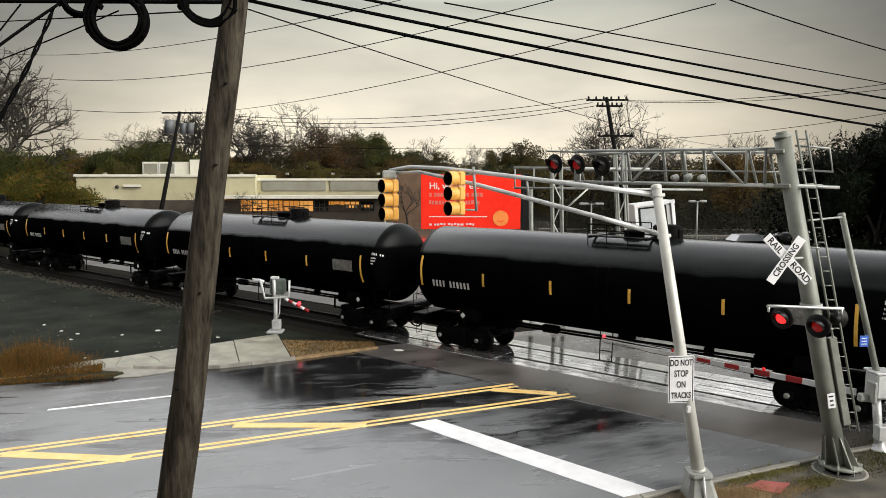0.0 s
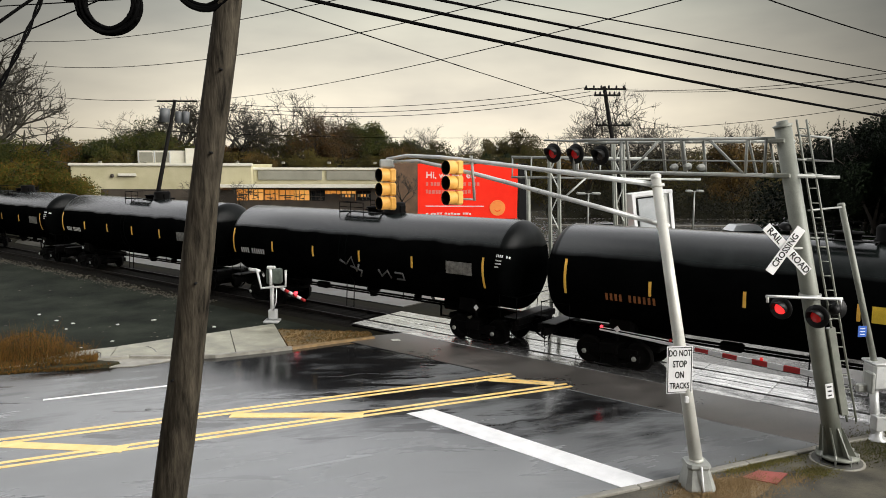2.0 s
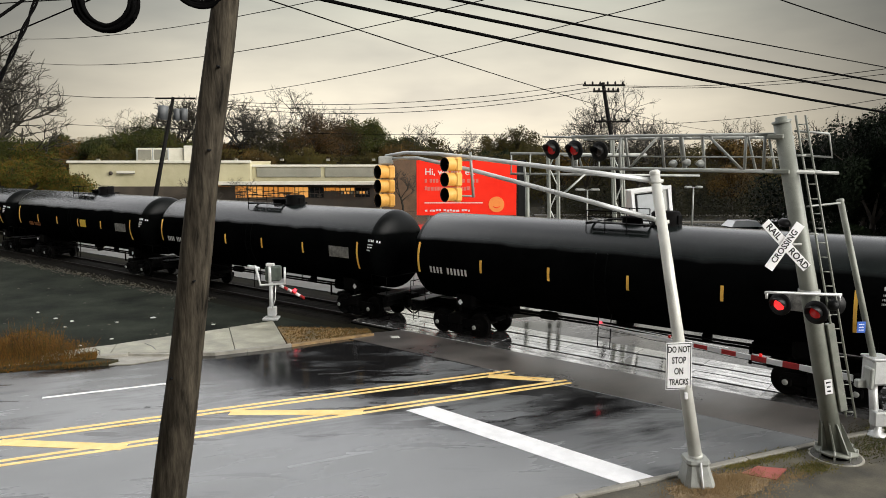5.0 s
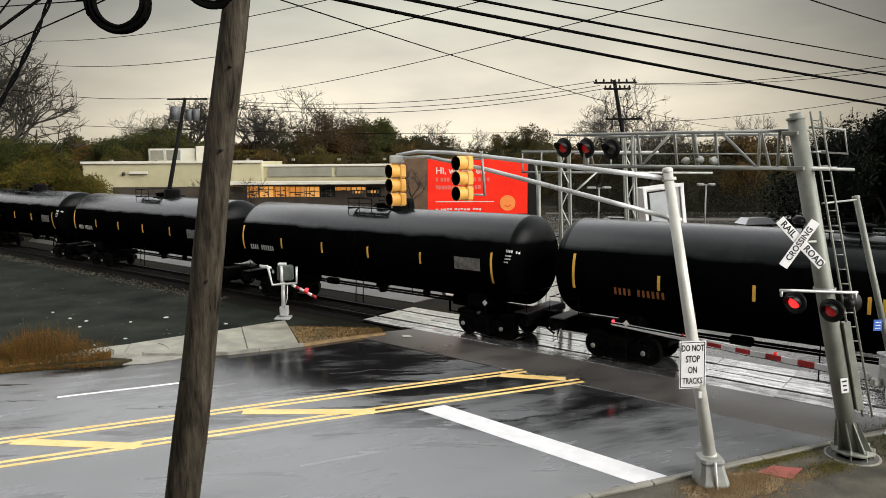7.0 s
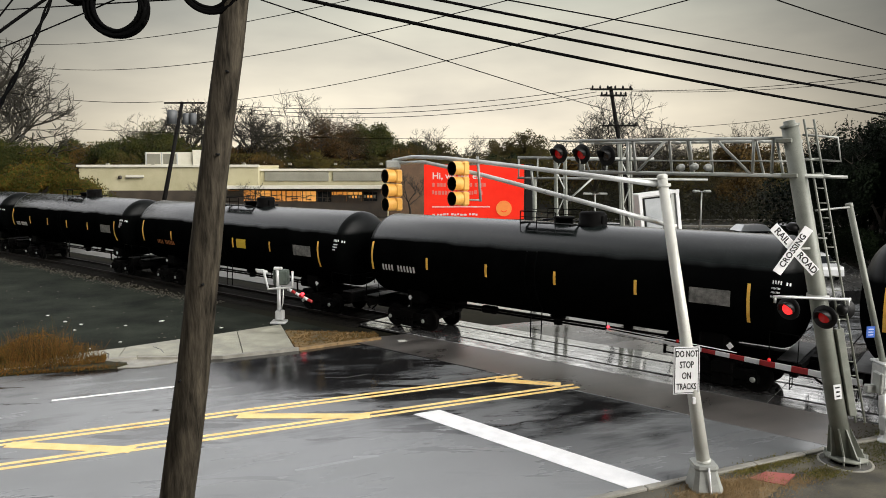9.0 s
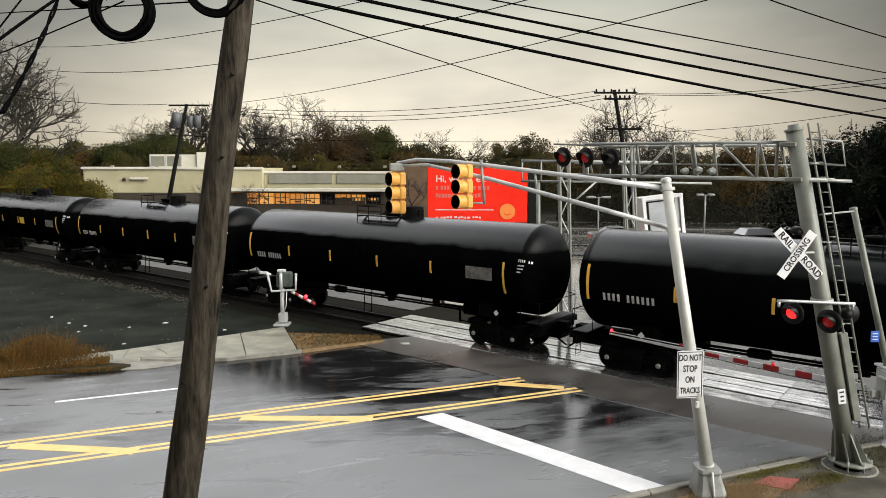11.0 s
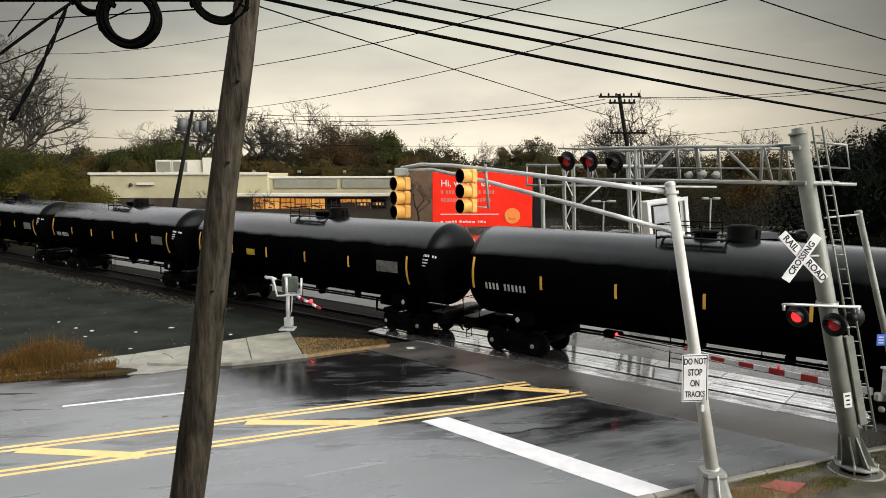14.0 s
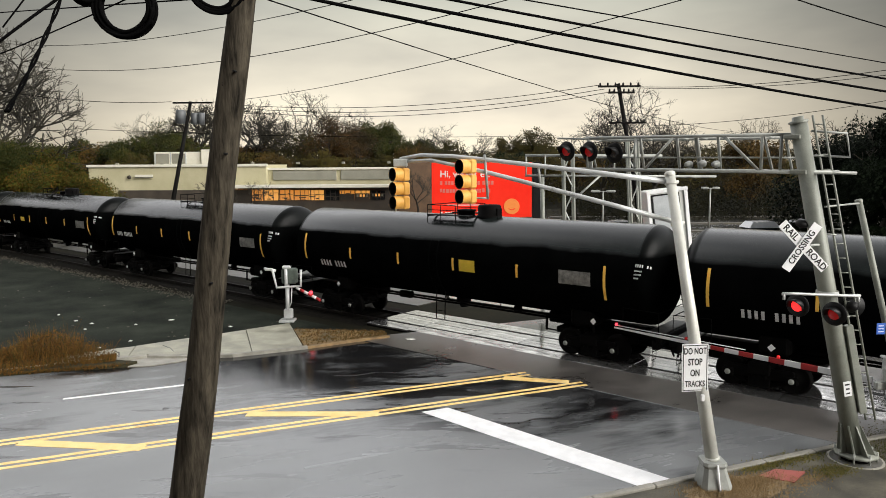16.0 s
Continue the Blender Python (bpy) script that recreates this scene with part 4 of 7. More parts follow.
setting("store_lot", lambda bm: prism(bm, [track_at(-54, 2.75), track_at(-9.2, 2.75), track_at(-9.2, 5.0), (-6.2, 93), (-40, 93), (-39, 66)], -0.3, -0.085), wet_asphalt("store_lot_asphalt", (0.015, 0.0145, 0.011), (0.060, 0.056, 0.044), 0.4, 1.2, gloss=(0.30, 0.55)), "flooded asphalt lot between the railway and the store", "car park")
for k, (x0, x1, y, w) in enumerate(((9, 60, 54, 0.45), (9, 60, 61, 0.5), (12, 64, 69, 1.4), (12, 66, 78, 1.6), (12, 70, 87, 2.0))):
    setting("parking_island_%d" % (k + 1), lambda bm: strip(bm, (x0, y + 1.5), (x1, y - 1.5), w, -0.1, 0.05), SOIL if k > 1 else TAR, "dark narrow planting strip between parking rows", "parking island")
# dark verge whose even tone also carries the shade of the trees
setting("verge_trees", lambda bm: prism(bm, [(26, 43), (70, 30), (120, 95), (46, 92), (33, 66)], -0.2, 0.03), GROUND, "dark leaf-strewn earth under the trees, their shade in its colour", "verge")


# ---- tank cars ----
PITCH = 18.25
TANK_R, TANK_Z, TANK_HALF, HEAD = 1.69, 3.01, 8.78, 0.72


def on_tank(x, angle, lift=0.0):
    """A place on the near side of the tank: angle in degrees above its middle."""
    a = radians(angle + 3.4)
    over = max(0.0, abs(x) - (TANK_HALF - HEAD)) / HEAD
    r = TANK_R * math.sqrt(max(0.0, 1 - over * over)) + lift
    return Vector((x, -math.cos(a) * r, TANK_Z + math.sin(a) * r))


def tank_patch(bm, x0, x1, a0, a1, lift=0.012, nx=1, na=4):
    """A thin curved plate that lies on the tank's near side."""
    for i in range(nx):
        xa, xb = x0 + (x1 - x0) * i / nx, x0 + (x1 - x0) * (i + 1) / nx
        outer = [[bm.verts.new(on_tank(x, a0 + (a1 - a0) * j / na, lift)) for j in range(na + 1)] for x in (xa, xb)]
        inner = [[bm.verts.new(on_tank(x, a0 + (a1 - a0) * j / na, -0.02)) for j in range(na + 1)] for x in (xa, xb)]
        for j in range(na):
            bm.faces.new((outer[0][j], outer[1][j], outer[1][j + 1], outer[0][j + 1]))
        for r in (0, 1):
            for j in range(na):
                bm.faces.new((outer[r][j], outer[r][j + 1], inner[r][j + 1], inner[r][j]))
        for j in (0, na):
            bm.faces.new((outer[0][j], outer[1][j], inner[1][j], inner[0][j]))


def marks(car, x, angle, tall, chars, material, label):
    """Painted characters as plain bars, one a character."""
    w = tall * 0.66
    for i, c in enumerate(chars):
        if c == " ":
            continue
        bm = bmesh.new()
        h = tall / (TANK_R * math.tau) * 360
        tank_patch(bm, x + i * w, x + i * w + w * 0.5, angle, angle + h, 0.006, 1, 2)
        part("stencil_bar", bm, material, car, label if i == 0 else "")


def truck(car, x):
    t = new("truck")
    t.parent = car
    t.location = (x, 0, 0)
    off = Vector((x, 0, 0))
    for side in (-1, 1):
        def side_fill(bm):
            box(bm, (x, side * 1.02, 0.56), (1.9, 0.16, 0.34), None, 0.04)
            box(bm, (x, side * 1.02, 0.30), (0.62, 0.20, 0.30), None, 0.03)
            for s in (-1, 1):
                box(bm, (x + s * 0.89, side * 1.04, 0.47), (0.34, 0.22, 0.26), None, 0.04)
                tube(bm, [(x + s * 0.30, side * 1.02, 0.22), (x + s * 0.80, side * 1.02, 0.40)], 0.07, 6)
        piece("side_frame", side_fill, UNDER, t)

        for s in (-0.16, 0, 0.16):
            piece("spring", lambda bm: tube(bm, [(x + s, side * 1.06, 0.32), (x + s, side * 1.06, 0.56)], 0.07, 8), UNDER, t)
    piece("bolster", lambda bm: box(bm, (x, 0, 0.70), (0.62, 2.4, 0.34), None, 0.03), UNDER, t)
    # boxes added to fill the truck's middle with black
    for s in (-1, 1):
        piece("truck_fill", lambda bm: (box(bm, (x + s * 0.36, 0, 0.44), (0.24, 1.7, 0.42), None, 0.03), box(bm, (x + s * 1.30, 0, 0.78), (0.5, 1.3, 0.22), None, 0.04)), UNDER, t)
    for s in (-0.89, 0.89):
        piece("axle", lambda bm: tube(bm, [(x + s, -1.1, 0.46), (x + s, 1.1, 0.46)], 0.08, 10), WHEEL, t)
        for side in (-1, 1):
            piece("bearing_cap", lambda bm: lathe(bm, [(0.0, 0.085), (0.035, 0.08), (0.05, 0.05), (0.05, 0.0)], (x + s, side * 1.145, 0.47), (0, side, 0), 12), GALV, t, "pale bearing end cap")
            piece("wheel", lambda bm: lathe(bm, [(-0.07, 0.05), (-0.07, 0.16), (-0.03, 0.20), (-0.03, 0.36), (-0.07, 0.40), (-0.07, 0.455), (0.05, 0.455), (0.055, 0.485), (0.075, 0.485), (0.075, 0.38), (0.03, 0.35), (0.03, 0.20), (0.07, 0.16), (0.07, 0.05)], (x + s, side * 0.755, 0.468), (0, -side, 0), 28), WHEEL, t, "dull steel wheel")
    return t


def tank_car(kind):
    """A black tank car: x along the track, its near side at -y. kind: 'plain', 'placard', 'scrawl', 'large'."""
    words = {"plain": "black tank car with yellow reflector strips and white stencils", "placard": "black tank car with a square yellow placard amidships", "scrawl": "black tank car with scrawled graffiti on its side", "large": "black tank car with large white painted marks", "marked": "black tank car with white marks and a small yellow placard"}
    global TANK_HALF
    TANK_HALF, TANK = TANK_HALVES[kind], TANKS[kind]
    more = TANK_HALF - 8.78
    car = thing("tank_car", (0, 0, 0), words[kind], "tank car", "cars of the train")

    def shell(bm):
        prof = [(-TANK_HALF, 0.0)]
        prof += [(-(TANK_HALF - HEAD) - HEAD * math.cos(radians(q)), TANK_R * math.sin(radians(q))) for q in range(8, 91, 6)]
        prof += [(-4.0, TANK_R), (0.0, TANK_R), (4.0, TANK_R)]
        prof += [((TANK_HALF - HEAD) + HEAD * math.cos(radians(q)), TANK_R * math.sin(radians(q))) for q in range(90, 7, -6)] + [(TANK_HALF, 0.0)]
        lathe(bm, prof, (0, 0, TANK_Z), (1, 0, 0), 56)
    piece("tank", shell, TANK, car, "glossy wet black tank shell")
    for s in (-1, 1):
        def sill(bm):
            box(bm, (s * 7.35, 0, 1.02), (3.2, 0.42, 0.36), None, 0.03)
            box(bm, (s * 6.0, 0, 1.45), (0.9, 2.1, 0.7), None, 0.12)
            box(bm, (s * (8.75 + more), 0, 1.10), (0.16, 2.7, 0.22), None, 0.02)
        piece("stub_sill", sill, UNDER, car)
        # bulky end parts added to block the light between the trucks
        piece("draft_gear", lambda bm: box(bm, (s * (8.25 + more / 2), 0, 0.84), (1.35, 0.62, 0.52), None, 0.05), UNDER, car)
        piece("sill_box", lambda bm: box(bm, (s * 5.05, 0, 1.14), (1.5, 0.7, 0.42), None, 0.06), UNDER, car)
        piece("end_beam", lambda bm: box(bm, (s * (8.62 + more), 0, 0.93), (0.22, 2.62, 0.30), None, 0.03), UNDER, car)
        piece("air_hose", lambda bm: tube(bm, [(s * (8.80 + more), -0.42, 0.92), (s * (8.92 + more / 2), -0.42, 0.60), (s * 9.06, -0.36, 0.42)], 0.035, 6), UNDER, car)
        piece("brake_lever", lambda bm: (box(bm, (s * 4.35, -0.55, 0.98), (0.10, 0.06, 0.62), None, 0.02), tube(bm, [(s * 4.35, -0.55, 0.72), (s * 5.5, -0.3, 0.62)], 0.03, 6)), UNDER, car)
        piece("coupler", lambda bm: (box(bm, (s * (8.96 + more / 2), 0, 0.88), (0.40 - more, 0.16, 0.18), None, 0.03), box(bm, (s * 9.10, 0.03, 0.88), (0.10, 0.30, 0.26), None, 0.03)), UNDER, car)

        def rails(bm):
            for y in (-1.32, 1.32):
                tube(bm, [(s * (8.72 + more), y, 1.15), (s * (8.72 + more), y, 2.0), (s * 7.7, y * 1.06, 2.05), (s * 7.7, y, 1.2)], 0.016, 6)
            tube(bm, [(s * (8.72 + more), -1.32, 1.98), (s * (8.72 + more), 1.32, 1.98)], 0.016, 6)
            for y in (-1.2, 1.2):
                for z in (0.45, 0.72, 0.98):
                    tube(bm, [(s * (8.55 + more), y - 0.16, z), (s * (8.55 + more), y + 0.16, z)], 0.013, 5)
                for d in (-0.16, 0.16):
                    tube(bm, [(s * (8.55 + more), y + d, 0.42), (s * (8.55 + more), y + d, 1.1)], 0.013, 5)
        piece("handrail", rails, UNDER, car)
        piece("running_board", lambda bm: box(bm, (s * (8.45 + more), 0, 1.24), (0.55, 2.6, 0.035), None, 0.005), WET_STEEL, car)
        truck(car, s * 6.35)
    # fittings on top
    housing = piece("valve_housing", lambda bm: (lathe(bm, [(0, 0.50), (0.10, 0.50), (0.10, 0.46), (0.44, 0.46), (0.50, 0.40), (0.52, 0.0)], (1.38, 0, TANK_Z + TANK_R - 0.06), (0, 0, 1), 20), box(bm, (1.72, 0, TANK_Z + TANK_R + 0.16), (0.3, 0.34, 0.34), None, 0.03)), UNDER, car)
    piece("manway", lambda bm: (lathe(bm, [(0, 0.34), (0.20, 0.34), (0.20, 0.40), (0.26, 0.40), (0.30, 0.0)], (0.25, 0, TANK_Z + TANK_R - 0.05), (0, 0, 1), 18)), UNDER, car)
    plat = piece("top_platform", lambda bm: [box(bm, (x, 0, TANK_Z + TANK_R - 0.02), (0.06, 2.0, 0.05)) for x in (-0.95, 1.05)], UNDER, car)
    for y in (-0.92, -0.72, 0.72, 0.92):
        piece("plank", lambda bm: box(bm, (0.05, y, TANK_Z + TANK_R + 0.02), (2.1, 0.17, 0.03), None, 0.004), UNDER, plat)

    z = TANK_Z + TANK_R
    for y in (-0.98, 0.98):
        for x in (-0.98, -0.3, 0.45):
            piece("guard_post", lambda bm: tube(bm, [(x, y, z - 0.3), (x, y, z + 0.42)], 0.018, 5), UNDER, plat)
        for h, r in ((0.42, 0.018), (0.22, 0.014)):
            piece("guard_rail", lambda bm: tube(bm, [(-0.98, y, z + h), (0.45, y, z + h)], r, 5), UNDER, plat)
    piece("guard_rail", lambda bm: tube(bm, [(-0.98, -0.98, z + 0.42), (-0.98, 0.98, z + 0.42)], 0.018, 5), UNDER, plat)

    def ladder(bm):
        for x in (-0.28, 0.12):
            tube(bm, [on_tank(x, a, 0.10) for a in range(-52, 24, 15)], 0.018, 5)
        for a in range(-50, 22, 11):
            p, q = on_tank(-0.28, a, 0.10), on_tank(0.12, a, 0.10)
            tube(bm, [p, q], 0.012, 5)
    piece("ladder", ladder, TANK, car)
    piece("sill_step", lambda bm: (tube(bm, [(-0.30, -1.25, 1.75), (-0.30, -1.30, 0.62), (0.14, -1.30, 0.62), (0.14, -1.25, 1.75)], 0.022, 6), tube(bm, [(-0.30, -1.30, 0.95), (0.14, -1.30, 0.95)], 0.016, 5)), UNDER, car)
    piece("bottom_outlet", lambda bm: (lathe(bm, [(0, 0.30), (-0.18, 0.30), (-0.22, 0.18), (-0.42, 0.16), (-0.42, 0.0)], (0.1, 0, TANK_Z - TANK_R + 0.03), (0, 0, 1), 14), box(bm, (0.1, 0, 1.36), (1.1, 0.16, 0.10), None, 0.02)), UNDER, car)
    # pipes thickened to hide the bright strip below the belly
    piece("brake_rigging", lambda bm: (box(bm, (-2.6, -0.5, 1.22), (0.7, 0.28, 0.28), None, 0.06), tube(bm, [(-5.6, -0.45, 1.13), (5.6, -0.45, 1.13)], 0.045, 6), tube(bm, [(-5.6, -0.62, 1.27), (5.6, -0.62, 1.27)], 0.05, 6), box(bm, (3.0, -0.4, 1.25), (0.28, 0.22, 0.26), None, 0.03), tube(bm, [(2.2, -0.4, 1.15), (2.2, -0.4, 1.5)], 0.02, 5)), UNDER, car)
    # reflector strips, longer at the two ends
    for x, lo, hi in ((-7.75, -22, 18), (-4.80, -14, 2), (-2.0, -14, 2), (0.85, -14, 2), (3.75, -14, 2), (7.15, -30, 10)):
        bm = bmesh.new()
        tank_patch(bm, x - 0.045, x + 0.045, lo, hi, 0.012, 1, 5)
        part("reflector", bm, REFLECTOR, car)
    # stencilled panel and end data
    bm = bmesh.new()
    tank_patch(bm, 5.45, 6.65, -15, 1, 0.005, 1, 3)
    part("data_panel", bm, PLACARD_G, car, "greyed stencil panel")
    for r, (a, n) in enumerate(((14, 6), (9, 7), (5, 7), (1, 5))):
        marks(car, 8.02 + more - 0.01 * r, a - 2, 0.10 if r == 0 else 0.05, "#" * n if r else "#### ####"[:7], STENCIL, "")
    for x in (-6.0, 6.6):
        def diamond(bm):
            m = Matrix.Translation((x, -1.30, 1.42)) @ pose(0, 0, 0, 90, 0, 0) @ pose(0, 0, 0, 0, 0, 45)
            box(bm, (0, 0, 0), (0.16, 0.16, 0.012), m)
        piece("hazard_placard", diamond, SIGN_WHITE, car, "white diamond placard")
        piece("placard_holder", lambda bm: box(bm, (x, -1.27, 1.28), (0.10, 0.03, 0.5), None, 0.005), UNDER, car)
    if kind == "large":
        marks(car, -6.8, -30, 0.28, "#### ####", STENCIL, "large white painted marks")
    elif kind == "marked":
        marks(car, -7.05, -24, 0.21, "#### ####", STENCIL, "white painted marks")
        bm = bmesh.new()
        tank_patch(bm, -3.58, -2.93, -13, -3, 0.010, 1, 3)
        part("placard", bm, PLACARD_Y, car, "small yellow placard")
    elif kind == "placard":
        marks(car, -6.3, -24, 0.24, "#### ######", STENCIL_O, "rust-coloured painted marks")
    else:
        marks(car, -7.2, -21, 0.25, "#### ######", STENCIL, "white painted marks")
    if kind in ("placard", "large"):
        bm = bmesh.new()
        tank_patch(bm, 1.15, 1.88, -14, 1, 0.010, 1, 3)
        sign = part("placard", bm, PLACARD_Y, car, "yellow square placard")
    if kind == "scrawl":
        for pts in (((-0.3, -14), (0.05, -20), (0.4, -8), (0.6, -30), (0.8, -18)), ((0.3, -22), (0.9, -28), (0.7, -38)), ((1.9, -22), (2.0, -32), (2.4, -22), (2.5, -34)), ((2.8, -24), (3.2, -24), (3.2, -34), (2.8, -34))):
            piece("graffiti_stroke", lambda bm: tube(bm, [on_tank(x, q, 0.003) for x, q in pts], 0.05, 6), SCRAWL, car, "pale scrawled graffiti")
    return car


PROTO = {k: tank_car(k) for k in ("plain", "placard", "scrawl", "large", "marked")}
ORDER = {-5: "plain", -4: "placard", -3: "plain", -2: "plain", -1: "plain", 0: "plain", 1: "scrawl", 2: "placard", 3: "plain", 4: "plain", 5: "plain", 6: "placard", 7: "plain", 8: "plain", 9: "plain", 10: "marked", 11: "plain", 12: "large", 13: "large", 14: "plain"}
CARS = {}
used = set()
for k, kind in ORDER.items():
    if kind in used:
        CARS[k] = copy_thing(PROTO[kind], Matrix.Identity(4))
    else:
        CARS[k] = PROTO[kind]
        used.add(kind)


def car_pose(k, gone):
    """The place of car k when the train has gone that many metres."""
    p = track_at(-6.5 + PITCH * (k + 0.5) - gone, 0)
    return pose(p.x, p.y, 0.012, 0, 0, math.degrees(TRACK_TURN))


# ---- near utility pole with its cables ----
# its lean, like that of the masts and posts, fits the camera's view
pole = thing("utility_pole", (-3.41, 7.3, -0.1), "weathered brown wooden utility pole, tilted to fit the view", "utility pole")


def pole_fill(bm):
    a, b = Vector((-3.41, 7.3, -0.1)), Vector((-1.765, 7.3, 10.6))
    pts = [a.lerp(b, i / 16) + Vector((math.sin(i * 1.1) * 0.012, 0, 0)) for i in range(17)]
    tube(bm, pts, [0.218 - 0.0070 * i + 0.004 * math.sin(i * 2.3) for i in range(17)], 20)


piece("shaft", pole_fill, POLE_WOOD, pole)
for z, s in ((6.9, 1), (4.6, -1), (7.7, 1), (5.6, 1)):
    f = (z + 0.1) / 10.7
    c = Vector((-3.41 + 1.645 * f, 7.3 - 0.17, z))
    piece("bolt", lambda bm: tube(bm, [c + Vector((s * 0.06, 0.05, 0)), c + Vector((s * 0.06, -0.03, 0))], 0.012, 6), BLACK, pole)
piece("ground_wire", lambda bm: tube(bm, [(-2.99 + 0.0, 7.20, 3.0), (-2.62, 7.19, 5.4), (-2.28, 7.18, 7.6)], 0.008, 5), CABLE, pole)


def wire(kind, a, b, sag, r):
    """A hung cable from a to b that sags in its middle."""
    a, b = Vector(a), Vector(b)
    words = {"heavy": "thick black overhead power cable", "thin": "thin black overhead line", "drop": "thin service drop wire running across the road", "service": "thin overhead service wire", "far": "distant overhead wire between poles", "messenger": "black messenger cable with coils hung from it", "rope": "slack black cable by the pole", "twist": "twisted pair of black drop cables", "line": "thin black line beside the pole"}
    bm = bmesh.new()
    n = 20
    pts = [a.lerp(b, i / n) - Vector((0, 0, 4 * sag * (i / n) * (1 - i / n))) for i in range(n + 1)]
    if kind == "twist":
        for ph in (0, math.pi):
            fine = []
            for i in range(61):
                f = i / 60
                q = a.lerp(b, f) - Vector((0, 0, 4 * sag * f * (1 - f)))
                fine.append(q + Vector((math.cos(f * 15 + ph), math.sin(f * 15 + ph), 0)) * 0.013)
            tube(bm, fine, r, 6)
    else:
        tube(bm, pts, r, 6)
    return tagged(part("overhead_wire", bm, CABLE), words[kind], "wire", "overhead wires")


wire("heavy", (-1.97, 7.40, 8.80), (9.25, 13.30, 8.02), 0.05, 0.016)
wire("heavy", (-1.98, 7.40, 8.68), (9.27, 13.30, 7.80), 0.06, 0.019)
wire("heavy", (-2.00, 7.40, 8.56), (9.30, 13.30, 7.50), 0.09, 0.019)
wire("thin", (0.01, 8.00, 8.67), (9.37, 13.50, 8.30), 0.00, 0.008)
wire("thin", (-1.80, 7.35, 10.40), (9.68, 14.00, 8.90), 0.23, 0.010)
wire("drop", (-2.04, 7.50, 8.50), (13.14, 34.00, 8.16), 0.23, 0.008)
wire("service", (-15.93, 24.00, 10.99), (-0.27, 9.50, 9.12), 0.48, 0.006)
wire("service", (-16.91, 26.00, 10.67), (1.53, 10.00, 9.18), 0.77, 0.007)
wire("service", (-9.95, 30.00, 9.37), (3.92, 10.50, 9.24), 0.27, 0.008)
wire("far", (-23.17, 69.80, 12.68), (11.99, 60.00, 13.08), 1.02, 0.025)
wire("far", (-23.18, 69.80, 12.46), (12.46, 60.00, 12.76), 1.19, 0.025)
wire("far", (-23.19, 69.80, 12.20), (13.22, 60.00, 12.57), 1.35, 0.025)
wire("far", (15.40, 60.00, 12.92), (30.03, 45.00, 12.76), 0.49, 0.022)
wire("far", (15.40, 60.00, 12.83), (30.06, 45.00, 12.39), 0.46, 0.020)
wire("far", (16.66, 60.00, 9.74), (28.11, 45.00, 10.66), 0.33, 0.018)
wire("far", (-37.90, 60.00, 13.00), (-27.47, 70.00, 12.88), 0.41, 0.025)
wire("rope", (-4.14, 6.50, 7.83), (-3.77, 7.20, 8.48), -0.01, 0.014)
wire("line", (-5.68, 9.00, 8.15), (-3.29, 7.40, 8.45), 0.01, 0.008)
wire("line", (-7.54, 12.00, 9.29), (-2.64, 7.40, 8.44), 0.00, 0.008)
wire("line", (-4.32, 7.00, 8.11), (-4.16, 7.20, 8.47), -0.00, 0.008)
wire("twist", (-3.72, 6.00, 7.24), (-3.84, 7.20, 8.43), 0.05, 0.012)
wire("far", (-31.41, 60.00, 9.82), (11.12, 80.00, 9.76), 0.40, 0.020)
wire("messenger", (-6.70, 7.15, 8.50), (-2.13, 7.25, 8.50), -0.00, 0.020)


def coil(c, r, turns, seed):
    """A bundle of spare cable, wound in uneven loops and tied."""
    g = random.Random(seed)
    root = thing("cable_coil", (c[0], c[1], c[2] + r), "coil of spare black cable hung from the messenger wire", "cable coil", "cable coils")

    def loops(bm):
        pts = []
        for i in range(turns * 36 + 1):
            t = i / 36 * math.tau
            k = r * (1 + 0.11 * math.sin(t * 0.37 + seed) + 0.03 * math.sin(t * 1.7))
            pts.append((c[0] + k * math.cos(t) + 0.012 * math.sin(t * 0.9), c[1] + 0.03 * math.sin(t * 0.53), c[2] + 0.94 * k * math.sin(t) + 0.010 * math.cos(t * 1.3)))
        tube(bm, pts, 0.019, 6)
    piece("winding", loops, CABLE, root)
    for a in (80, 100, 200, 330):
        t = radians(a)
        p = Vector((c[0] + r * math.cos(t), c[1], c[2] + r * 0.94 * math.sin(t)))
        e = Vector((math.cos(t), 0, math.sin(t)))
        piece("tie", lambda bm: tube(bm, [p - e * 0.055, p + e * 0.05], 0.030, 6), CABLE, root)


coil((-3.23, 7.21, 8.32), 0.268, 9, 1)
coil((-2.31, 7.20, 8.54), 0.268, 6, 4)
coil((-3.57, 7.2, 8.55), 0.19, 3, 6)


